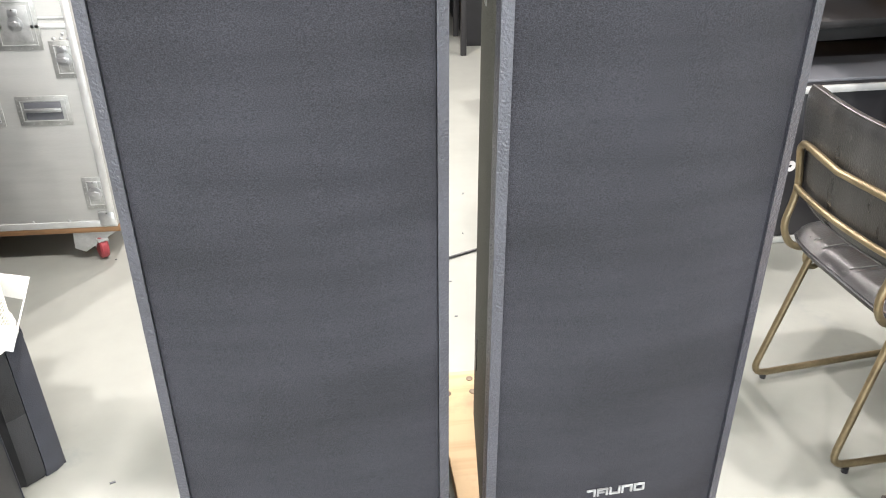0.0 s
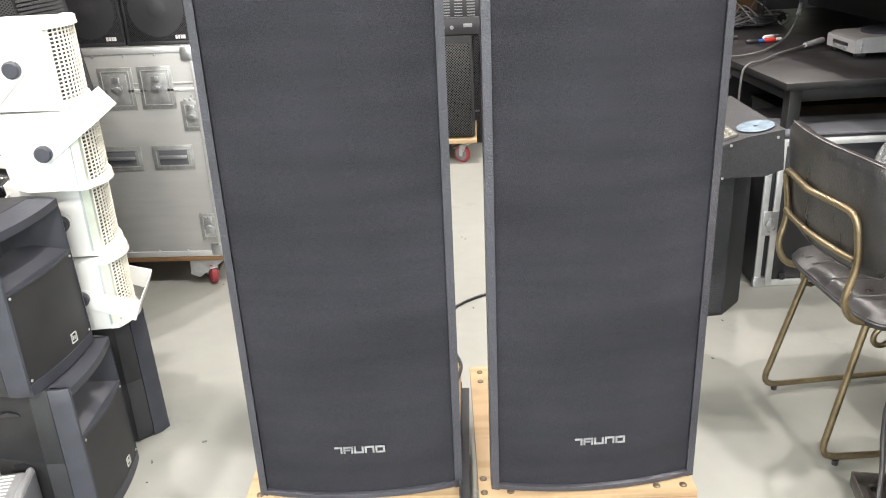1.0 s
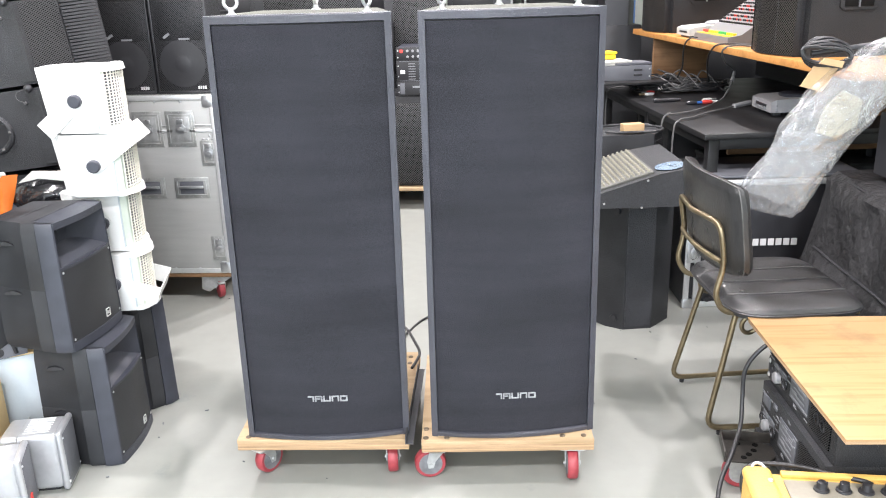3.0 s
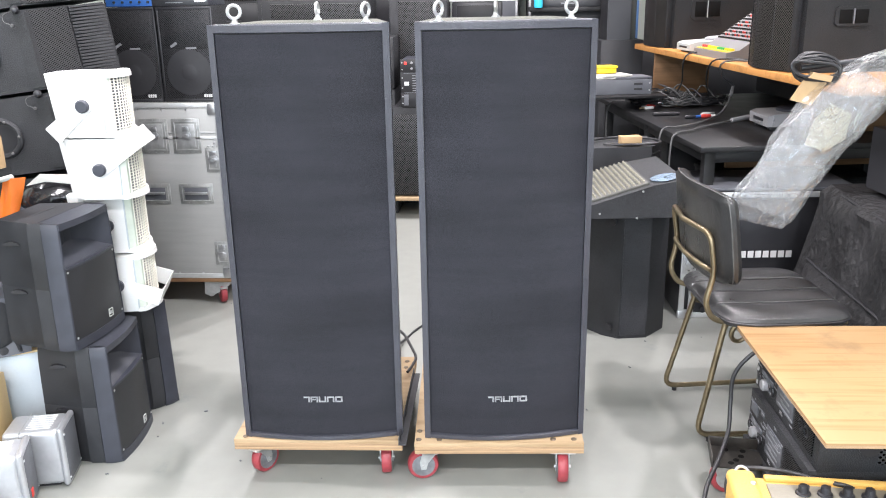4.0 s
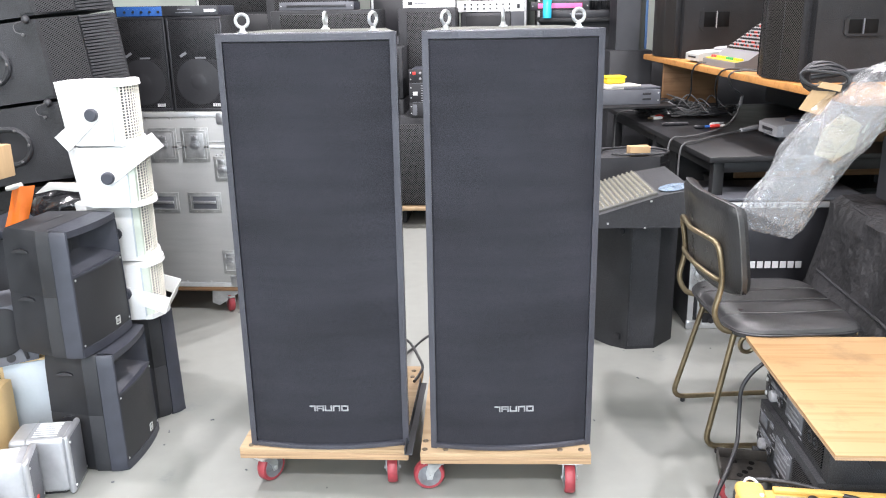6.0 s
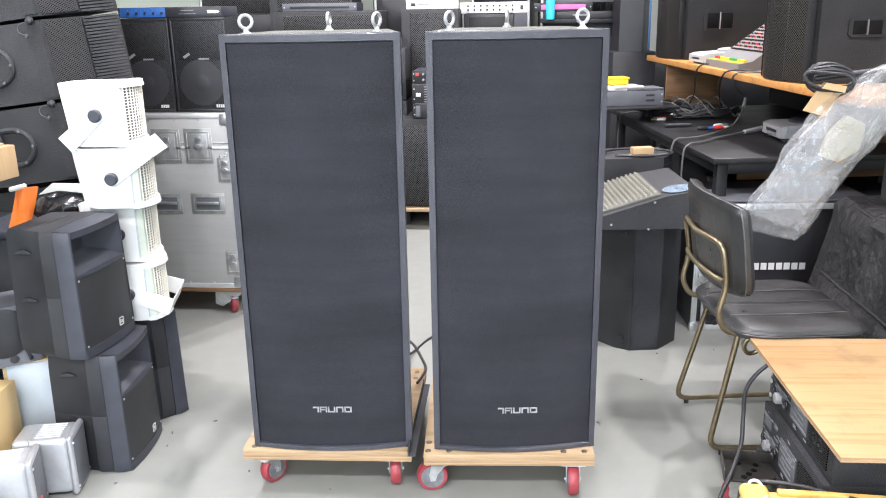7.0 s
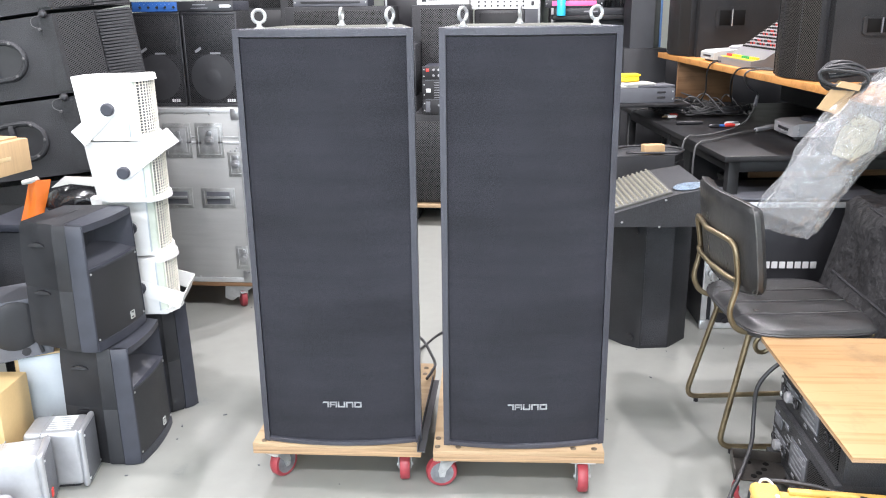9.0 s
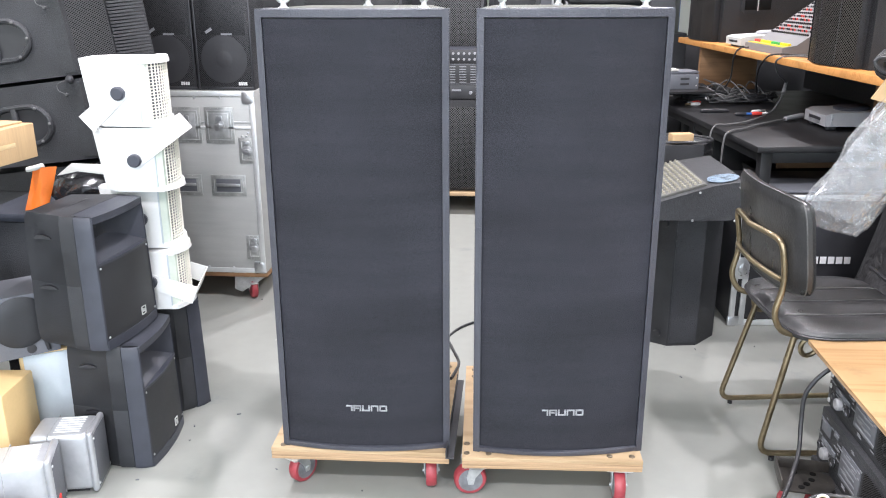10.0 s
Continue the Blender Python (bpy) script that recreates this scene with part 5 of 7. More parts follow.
scatter("bolt_hole", bm, M_HOLESHADE, plate, [pose(x * 0.85, y * 0.8, 0.1052) for x, y in ((0.0, 0.05), (0.06, 0.05), (0.03, -0.02), (0.05, 0.01), (0.01, -0.045))])
bm = B()
for s in (-1, 1):
    prism(bm, [(-0.03, 0.099), (0.03, 0.099), (0.02, 0.04), (-0.01, 0.035)], s * 0.024 - 0.002, s * 0.024 + 0.002, "y")
box(bm, (0, 0, 0.0965), (0.06, 0.052, 0.005))
part("fork", bm, M_STEEL, corner, "", pose(-0.01, -0.02, 0))
bm = B()
lathe(bm, (0.0, -0.036, 0.048), (0, 1, 0), [(0.03, 0), (0.043, 0), (0.048, 0.006), (0.048, 0.026), (0.043, 0.032), (0.03, 0.032)], 26)
tyre = part("tyre", bm, M_RED, corner, "red caster tyre")
bm = B()
lathe(bm, (0.0, -0.04, 0.048), (0, 1, 0), [(0.008, 0), (0.03, 0.003), (0.03, 0.036), (0.008, 0.04)], 22)
part("hub", bm, M_CAST, tyre)

bm = B()
tube(bm, [(1.42, 1.2, 0.405), (1.33, 1.235, 0.42), (1.275, 1.225, 0.41), (1.228, 1.225, 0.34), (1.222, 1.215, 0.25), (1.21, 1.17, 0.18), (1.16, 1.07, 0.14), (1.1, 0.96, 0.1), (1.06, 0.8, 0.05), (1.06, 0.6, 0.012), (1.1, 0.4, 0.01)], 0.0065, 10, 8)
solid("mains_cable", bm, M_CABLE, Matrix(), "thick black mains cable hanging from the amplifiers", "cable")
bm = B()
tube(bm, [(1.45, 0.79, 0.2), (1.4, 0.75, 0.26), (1.33, 0.78, 0.262), (1.25, 0.84, 0.25), (1.15, 0.86, 0.24), (1.12, 0.84, 0.2), (1.15, 0.85, 0.1)], 0.0062, 10, 8)
solid("signal_cable", bm, M_CABLE, Matrix(), "black cable behind the yellow amplifier", "cable")

combo = thing("yellow_amplifier", pose(1.1, 0.735, -0.0, 0, 0, -4), "small yellow guitar amplifier with black knobs", "amplifier")
part("amp_body", box(B(), (0.3, -0.02, 0.13), (0.6, 0.18, 0.26), 0.02, None, 3), M_TOLEX, combo)
part("amp_corner", box(B(), (0.03, -0.02, 0.268), (0.07, 0.16, 0.035), 0.016, None, 3), M_TOLEX, combo)
part("control_panel", box(B(), (0.34, -0.03, 0.262), (0.5, 0.11, 0.008), 0.002), M_AMPFACE, combo, "beige control panel")
part("back_edge", box(B(), (0.34, 0.05, 0.265), (0.5, 0.02, 0.012), 0.003), M_TOLEX, combo)
for i in range(8):
    bm = B()
    lathe(bm, (0, 0, 0), (0, 0, 1), [(0.019, 0), (0.018, 0.004), (0.013, 0.006), (0.011, 0.022), (0.008, 0.024)], 16)
    box(bm, (0, 0, 0.016), (0.026, 0.005, 0.014), 0.001)
    part("knob", bm, M_PLASTIC2, combo, "black pointer knob", pose(0.17 + 0.052 * i, -0.012, 0.2665, 0, 0, 20 * i))
bm = B()
lathe(bm, (0.05, -0.01, 0.285), (0, 0, 1), [(0.007, 0), (0.006, 0.003)], 10)
part("screw", bm, M_CHROME, combo)
bm = B()
tube(bm, [(0.015, 0.045, 0.278), (0.025, 0.055, 0.289), (0.04, 0.055, 0.29), (0.055, 0.045, 0.278)], 0.004, 8, 5)
part("handle_link", bm, M_CHROME, combo)

# ---- right: mixer on an upright wedge monitor ----
ped = thing("wedge_monitor", pose(1.1, 2.29, 0.0, 0, 0, 4), "tall black wedge monitor standing on end under a mixer", "loudspeaker")
planp = [(-0.25, 0.2), (-0.135, 0.045), (-0.07, 0.0), (0.055, 0.01), (0.155, 0.115), (0.13, 0.36), (-0.2, 0.38)]
part("cabinet", prism(B(), planp, 0.0, 0.5885, "z", 0.005), M_BOXBLACK, ped)
d = Vector((0.125, 0.01)).normalized()
part("front_grille", prism(B(), [(-0.064, -0.003), (0.05, 0.006), (0.05, 0.012), (-0.064, 0.004)], 0.015, 0.575, "z", 0.002), M_GLITTER, ped, "rough sparkling black front")
for z in (0.05, 0.53):
    bm = B()
    lathe(bm, (-0.108, 0.02, z), (-0.57, -0.82, 0), [(0.016, 0), (0.015, 0.008), (0.006, 0.01)], 16)
    part("rubber_foot", bm, M_PLASTIC2, ped)

mix = thing("mixer", pose(0.95, 2.3, 0.559, 0, 0, -86), "grey audio mixer in a sloping black console frame", "mixer")
SL = [(-0.24, 0.03), (-0.24, 0.04), (-0.2, 0.05), (0.17, 0.165), (0.29, 0.185), (0.3, 0.05), (0.24, 0.03)]
part("frame", prism(B(), SL, -0.33, 0.165, "x", 0.004), M_BOXBLACK, mix, "dark grey metal frame with rivets")
sl = math.degrees(math.atan2(0.115, 0.37))
rot = pose(-0.09, -0.015, 0.1115, sl, 0, 0)
face = part("mixer_panel", box(B(), (0, 0, 0), (0.44, 0.35, 0.012), 0.002), M_MIXFACE, mix, "mixer panel full of pale knobs", rot)
bm = B()
cyl(bm, (0, 0, 0.006), (0, 0, 0.016), 0.0056, 7, 0.0046)
scatter("knob", bm, M_KNOBTAN, face, [pose(-0.2 + 0.0335 * i, -0.108 + 0.0205 * j, 0) for i in range(13) for j in range(14)])
bm = B()
box(bm, (0, 0, 0.012), (0.011, 0.022, 0.014), 0.002)
scatter("fader", bm, M_YELLOW, face, [pose(-0.207 + 0.0218 * i, -0.145, 0) for i in range(20)])
bm = B()
lathe(bm, (0, 0, 0), (1, 0, 0), [(0.005, 0), (0.004, 0.003)], 8)
scatter("rivet", bm, M_STEEL, mix, [pose(0.165, y, z) for y, z in ((-0.2, 0.03), (-0.05, 0.05), (0.1, 0.03), (0.12, 0.14), (0.26, 0.03), (0.27, 0.16))])
bm = B()
ring(bm, (0, 0, 0), (0, 0, 1), 0.008, 0.06, 0.0015, 32)
solid("compact_disc", bm, M_DISC, mix.matrix_basis @ pose(0.085, 0.225, 0.1785, 9.5, 0, 0), "shiny compact disc lying on a mixer", "disc")

mbox = thing("small_monitor", pose(1.13, 2.82, 0.0, 0, 0, 8), "black floor monitor speaker beside the desk", "loudspeaker")
part("cabinet", prism(B(), [(-0.25, 0), (0.1, 0), (0.165, 0.08), (0.165, 0.3), (-0.25, 0.3)], 0.0, 0.755, "z", 0.012), M_BOXBLACK, mbox)
part("grille", prism(B(), [(0.102, -0.004), (0.17, 0.078), (0.164, 0.082), (0.098, 0.002)], 0.06, 0.72, "z", 0.002), M_MESH, mbox)
bm = B()
box(bm, (0, 0, 0.7555), (0.14, 0.06, 0.004), 0.02)
part("cup_handle", bm, M_PLASTIC2, mbox, "", pose(-0.02, 0.1, 0))
blk = B()
box(blk, (0, 0, 0.022), (0.1, 0.055, 0.044), 0.002)
solid("wood_block", blk, M_CARD, pose(1.13, 2.87, 0.757, 0, 0, 12), "small pale wooden block", "block")
bm = B()
tube(bm, [(1.0, 2.84, 0.767), (1.06, 2.83, 0.766), (1.14, 2.835, 0.766), (1.25, 2.85, 0.767), (1.28, 2.93, 0.768), (1.22, 3.0, 0.768), (1.08, 3.02, 0.768), (0.98, 2.97, 0.767), (0.95, 2.9, 0.766)], 0.006, 8, 6)
solid("loose_cable", bm, M_CABLE, Matrix(), "thin black cable round a wooden block", "cable")

# ---- right: flight case with a printed front ----
rc = thing("black_flight_case", pose(1.335, 2.54, 0.0, 0, 0, 3), "black flight case with aluminium edges and white lettering", "flight case")
W, H, D = 0.82, 0.6, 0.5
part("case_body", box(B(), (W / 2, D / 2 + 0.006, H / 2), (W - 0.01, D - 0.01, H - 0.01), 0.003), M_PLASTIC2, rc)
for x in (0.016, 0.06, W - 0.016):
    part("edge_profile", box(B(), (x, 0.0, H / 2), (0.026, 0.012, H), 0.003), M_ALUEDGE, rc)
for z, mt in ((0.014, M_ALUEDGE), (H - 0.014, M_ALUEDGE)):
    part("edge_profile", box(B(), (W / 2 + 0.02, 0.001, z), (W - 0.06, 0.012, 0.026), 0.003), mt, rc)
part("edge_profile", box(B(), (0.0, D / 2, H - 0.014), (0.012, D - 0.02, 0.028), 0.003), M_ALUEDGE, rc)
for z in (0.02, H - 0.02):
    part("ball_corner", box(B(), (0.024, -0.001, z), (0.052, 0.026, 0.045), 0.01), M_CHROME, rc)
lt = part("latch", box(B(), (0.04, -0.008, 0.27), (0.06, 0.008, 0.1), 0.01), M_CHROME, rc, "butterfly latch")
bm = B()
lathe(bm, (0.04, -0.011, 0.27), (0, -1, 0), [(0.02, 0), (0.018, 0.006), (0.006, 0.01)], 14)
box(bm, (0.04, -0.02, 0.27), (0.012, 0.006, 0.05), 0.002)
part("wing_nut", bm, M_CHROME, lt)
bm = B()
lathe(bm, (0.115, 0.0, 0.04), (0, -1, 0), [(0.014, 0), (0.013, 0.008), (0.005, 0.01)], 14)
part("rubber_foot", bm, M_PLASTIC2, rc)
bars(rc, "white_bars", [(0.0 + 0.0345 * i, 0, 0.026, 0.031) for i in range(7)], M_WHITEBAR, pose(0.283, 0.008, 0.306), 0.003, "white lettering as plain bars")
bm = B()
ring(bm, (0.225, 0.008, 0.306), (0, -1, 0), 0.006, 0.02, 0.003, 20)
part("round_mark", bm, M_WHITEBAR, rc)
part("top_tray", box(B(), (W / 2 + 0.02, 0.16, H + 0.002), (W - 0.12, 0.24, 0.012), 0.003), M_GREYBOX, rc)

# padded cover case and a little speaker on it
soft = thing("padded_case", pose(1.72, 1.46, 0.0), "black padded canvas case with a pocket", "case")
HP = 0.675
lean_x = lambda z: 0.165 * (z / HP) ** 1.1
bm = B()
prof = [(lean_x(z), z) for z in (0.0, 0.02, 0.12, 0.22, 0.32, 0.42, 0.52, 0.6, HP - 0.03)] + [(0.19, HP)] + [(0.19 + 0.08 * i, HP + 0.004 * i) for i in range(1, 7)] + [(0.7, HP - 0.01), (0.78, 0.3), (0.8, 0.0)]
loft(bm, [[(x, 0.9 * k / 24, z) for x, z in prof] for k in range(25)])
for v in bm.verts:
    q = Vector((v.co.x * 5, v.co.y * 5 + 3, v.co.z * 7))
    fold = 1 - abs(noise.noise(Vector((v.co.y * 7 + v.co.z * 5, v.co.z * 4 - v.co.y * 2, 3))))
    v.co += Vector((0.014 * noise.noise(q) - 0.026 * fold ** 5, 0, 0.006 * noise.noise(q + Vector((4, 1, 2)))))
    v.co.z = max(v.co.z, 0.0)
part("padded_body", bm, M_CANVAS, soft)
bm = B()
rows = []
for i in range(15):
    y = 0.02 + 0.8 * i / 14
    row = []
    for j in range(9):
        z = 0.02 + 0.36 * j / 8
        puff = 0.035 * (1 - abs(2 * j / 8 - 1) ** 4) * (1 - abs(2 * i / 14 - 1) ** 6)
        wr = noise.noise(Vector((y * 11 + z * 6, z * 13, 2.0)))
        row.append((lean_x(z) - 0.012 - puff - 0.014 * wr, y, z))
    rows.append(row + [(lean_x(0.38) + 0.02, y, 0.38), (lean_x(0.02) + 0.02, y, 0.02)])
loft(bm, rows)
part("pocket", bm, M_CANVAS, soft, "sagging front pocket")
part("zip_seam", tube(B(), [(lean_x(HP) + 0.006, y, HP - 0.016 + 0.003 * math.sin(9 * y)) for y in (0.0, 0.15, 0.3, 0.45, 0.6, 0.75, 0.9)], 0.007, 6, 4), M_PLASTIC2, soft)
part("zip_seam", tube(B(), [(lean_x(0.385) - 0.016, y, 0.385 + 0.004 * math.sin(7 * y)) for y in (0.02, 0.2, 0.4, 0.6, 0.8)], 0.006, 6, 4), M_PLASTIC2, soft)
spk = thing("desktop_speaker", pose(1.99, 2.0, 0.702, 0, 0, 10), "small black speaker with a red label on the padded case", "loudspeaker")
part("cabinet", prism(B(), [(0, 0), (0.3, 0), (0.28, 0.22), (0.02, 0.22)], 0, 0.24, "z", 0.014, 3), M_PLASTIC2, spk)
part("red_label", box(B(), (0.085, -0.001, 0.075), (0.03, 0.003, 0.012), 0.0005), M_REDP, spk)
bars(spk, "marking", [(0, 0, 0.02, 0.006), (0, -0.012, 0.016, 0.004)], M_GREYBAR, pose(0.085, 0.0, 0.05), 0.002)
part("grille", box(B(), (0.19, -0.001, 0.13), (0.17, 0.006, 0.18), 0.002), M_MESH, spk)

# ---- right: desk with a raised shelf ----
RM = pose(1.406, 2.615, 0, 0, 0, 7.5)


def at_desk(u, v, z, turn=0, rx=0, ry=0):
    return RM @ pose(u, v, z, rx, ry, turn)


desk = thing("black_desk", RM, "black desk with square legs, cluttered with cables", "desk")
part("desktop", box(B(), (0.7, 0.95, 0.776), (1.4, 1.9, 0.028), 0.005), M_DESK, desk)
part("apron", box(B(), (0.7, 0.05, 0.735), (1.32, 0.02, 0.05), 0.002), M_DESK, desk)
part("apron", box(B(), (0.05, 0.95, 0.735), (0.02, 1.78, 0.05), 0.002), M_DESK, desk)
for u in (0.06, 1.34):
    for v in (0.06, 0.95, 1.84):
        part("leg", box(B(), (u, v, 0.38), (0.05, 0.05, 0.76), 0.003), M_DESK, desk)
part("back_panel", box(B(), (1.36, 0.95, 0.45), (0.018, 1.8, 0.62), 0.002), M_DESK, desk)
part("lower_beam", box(B(), (0.86, 0.62, 0.62), (0.98, 0.02, 0.12), 0.002), M_PANEL, desk, "brown wooden beam under the desk")

shelf = thing("raised_shelf", RM, "orange wooden shelf board above the desk", "shelf")
part("shelf_board", box(B(), (0.72, 0.72, 1.102), (0.88, 2.74, 0.034), 0.004), M_SHELF, shelf)
part("shelf_side", box(B(), (0.5, 1.76, 0.938), (0.36, 0.03, 0.292), 0.002), M_PANEL, shelf, "brown wooden upright")
part("shelf_side", box(B(), (0.85, 0.3, 0.938), (0.4, 0.03, 0.292), 0.002), M_PANEL, shelf)
# dark sheet added so the gap between desk and shelf stays dark
part("shelf_back", box(B(), (1.13, 0.72, 0.938), (0.02, 2.6, 0.292), 0.002), M_DARKMATT, shelf)


def big_speaker(m, label, slim):
    """Curved mesh front to local -x, side with a cup handle to -y."""
    t = thing("stage_monitor", m, label, "loudspeaker", "big loudspeakers on the shelf")
    W, D, H = (0.5 if slim else 0.54, 0.7, 0.62)
    n = 10
    arc = [(-0.07 * math.sin(math.pi * k / n) , W * k / n) for k in range(n + 1)]
    part("cabinet", prism(B(), [(0.012, 0.0), (D, 0.0), (D - 0.05, W), (0.012, W)], 0.0, H, "z", 0.014, 3), M_CABDARK, t)
    bm = B()
    loft(bm, [[(x, y, 0.004), (x, y, H - 0.004), (0.011, y, H - 0.004), (0.011, y, 0.004)] for x, y in arc[1:-1]])
    for k in (1, n - 1):
        part("mesh_edge", box(B(), (arc[k][0] / 2 + 0.004, arc[k][1] + (-0.003 if k == 1 else 0.003), H / 2), (0.016 - arc[k][0], 0.006, H - 0.004), 0.002), M_CABDARK, t)
    part("mesh_front", bm, M_MESHSIDE, t, "bowed black hexagon mesh")
    bm = B()
    for x, y in arc[3:9:3]:
        box(bm, (x, y, H / 2), (0.003, 0.004, H - 0.02), 0.001)
    part("mesh_folds", bm, M_PLASTIC2, t)
    hx, hz = 0.21, 0.23
    kx, kz = (0.8, 0.62) if slim else (1.0, 1.0)
    bm = B()
    prism(bm, [(hx + kx * a, hz + kz * b) for a, b in ((-0.1, -0.045), (-0.08, -0.065), (0.08, -0.065), (0.1, -0.045), (0.1, 0.045), (0.08, 0.065), (-0.08, 0.065), (-0.1, 0.045))], -0.008, 0.004, "y", 0.004)
    hd = part("cup_handle", bm, M_CABDARK, t)
    # raised black pads whose colour gives the handle cups their inner shade
    bm = B()
    for s in (-1, 1):
        box(bm, (hx + kx * s * 0.043, -0.009, hz), (0.068 * kx, 0.004, 0.088 * kz), 0.001)
    part("handle_recess", bm, M_HOLESHADE, hd)
    part("handle_pin", box(B(), (hx, -0.011, hz), (0.006, 0.006, 0.1 * kz), 0.002), M_GREYBOX if slim else M_STEEL, hd)
    return t


big_speaker(at_desk(0.345, 1.53, 1.1195), "big black loudspeaker with bowed mesh front on the shelf", False)
big_speaker(at_desk(0.345, -0.13, 1.1195), "big black loudspeaker with hexagon mesh front on the shelf", True)
slim = thing("column_speaker", at_desk(0.14, 2.3, 0.0), "dark grey column standing past the shelf end", "loudspeaker")
part("column_body", prism(B(), [(0, 0), (0.16, -0.02), (0.22, 0.06), (0.22, 0.2), (0.0, 0.2)], 1.135, 1.9, "z", 0.008), M_PLASTIC2, slim)
part("column_base", box(B(), (0.1, 0.1, 0.568), (0.3, 0.3, 1.134), 0.008), M_BOXBLACK, slim)

con = thing("mixing_console", at_desk(0.32, 0.6, 1.1195), "small mixing console with rows of coloured knobs on the shelf", "mixer")
part("console_body", prism(B(), [(0.0, 0.0), (0.0, 0.035), (0.07, 0.047), (0.47, 0.33), (0.52, 0.33), (0.52, 0.0)], 0.0, 0.46, "y", 0.003), M_CONSOLE, con)
cs = math.atan2(0.283, 0.4)
spots = {}
for i in range(20):
    for j in range(15):
        u, y = 0.13 + 0.022 * j, 0.022 + 0.0218 * i
        mt = (M_PLASTIC2, M_REDP, M_PLASTIC2, M_PLASTIC2, M_PANELGREY, M_REDP)[(j * 2 + i % 2 * 3 + (i * j) % 3) % 6]
        spots.setdefault(mt.name, (mt, []))[1].append(pose(u, y, 0.047 + (u - 0.07) * math.tan(cs)))
for mt, where in spots.values():
    bm = B()
    cyl(bm, (0, 0, 0), (-0.004, 0, 0.009), 0.005, 6, 0.0042)
    scatter("knob", bm, mt, con, where)
for mt, lo, hi in ((M_YELLOW, 0, 4), (M_GREENP, 4, 8), (M_YELLOW, 8, 13), (M_REDP, 13, 16)):
    bm = B()
    box(bm, (0, 0, 0), (0.018, 0.012, 0.014), 0.002)
    scatter("fader", bm, mt, con, [pose(0.045, 0.03 + 0.0265 * i, 0.047) for i in range(lo, hi)])
part("yellow_strip", box(B(), (0.02, 0.23, 0.0395), (0.026, 0.43, 0.003), 0.0005), M_YELLOW, con)
ply = thing("disc_player", at_desk(0.31, 1.1, 1.1195, 0), "white tabletop disc player on the shelf", "disc player")
part("player_body", prism(B(), [(0, 0.012), (0, 0.05), (0.03, 0.06), (0.3, 0.075), (0.3, 0.012)], 0, 0.22, "y", 0.005), M_OFFWHITE, ply)
part("disc_slot", box(B(), (-0.0005, 0.11, 0.032), (0.004, 0.12, 0.01), 0.001), M_PLASTIC2, ply)
part("jog_wheel", lathe(B(), (0.2, 0.11, 0.068), (0.05, 0, -1), [(0.07, 0), (0.072, -0.012), (0.06, -0.018)], 24), M_PANELGREY, ply)
part("rubber_foot", box(B(), (0.15, 0.11, 0.006), (0.26, 0.18, 0.012), 0.003), M_PLASTIC2, ply)
dk = thing("disc_player", at_desk(0.465, 0.37, 0.791, -3), "grey tabletop disc player with a slot on the desk", "disc player")
part("player_body", prism(B(), [(0, 0.02), (0, 0.07), (0.03, 0.082), (0.3, 0.09), (0.3, 0.02)], 0, 0.24, "y", 0.006), M_PANELGREY, dk)
part("disc_slot", box(B(), (-0.001, 0.12, 0.048), (0.005, 0.13, 0.014), 0.002), M_PLASTIC2, dk)
part("slot_lip", box(B(), (-0.003, 0.12, 0.034), (0.01, 0.12, 0.01), 0.003), M_SILVER, dk)
part("jog_wheel", lathe(B(), (0.17, 0.12, 0.086), (-0.03, 0, 1), [(0.08, 0), (0.082, 0.01), (0.07, 0.018), (0.03, 0.016)], 26), M_PLASTIC, dk)
part("side_stripe", box(B(), (0.03, -0.0005, 0.05), (0.01, 0.003, 0.05), 0.001), M_SILVER, dk)
for y in (0.03, 0.21):
    part("rubber_foot", box(B(), (0.04, y, 0.01), (0.04, 0.03, 0.021), 0.004), M_PLASTIC2, dk)

# clutter on the desk
rng = random.Random(5)


def coil(u, v, r, turns, z, mat_, label):
    bm = B()
    pts = []
    for k in range(turns * 14):
        a = 2 * math.pi * k / 14
        rr = r * (1 + 0.25 * noise.noise(Vector((k * 0.11, u * 9, 0))))
        pts.append((rr * 1.5 * math.cos(a) + 0.02 * noise.noise(Vector((k * 0.2, 3, 1))), rr * math.sin(a) + 0.03 * noise.noise(Vector((k * 0.17, 8, 2))), 0.008 + 0.09 * abs(noise.noise(Vector((k * 0.31, 1, v * 5)))) + 0.0016 * k / turns))
    tube(bm, pts, 0.0045, 6)
    solid("cable_coil", bm, mat_, at_desk(u, v, z, rng.uniform(-30, 30)), label, "cable", "coiled cables")


coil(0.29, 1.42, 0.11, 12, 0.791, M_CABLE, "tangled coil of black audio cable on the desk")
coil(0.5, 1.36, 0.1, 11, 0.791, M_CABLE, "coil of black cable on the desk")
coil(0.24, 1.54, 0.1, 8, 0.791, M_CABLE, "tangled coil of black audio cable on the desk")
coil(0.36, 1.34, 0.08, 7, 0.791, M_CABLEG, "coil of dark grey cable on the desk")


def plug(u, v, turn, body, tip, label):
    t = thing("audio_plug", at_desk(u, v, 0.8005, turn), label, "plug", "audio plugs")
    part("sleeve", lathe(B(), (0, 0, 0), (1, 0, 0), [(0.006, 0), (0.01, 0.01), (0.01, 0.05), (0.008, 0.06)], 14), body, t)
    part("tip", lathe(B(), (0.06, 0, 0), (1, 0, 0), [(0.007, 0), (0.007, 0.03), (0.004, 0.033)], 12), tip, t)


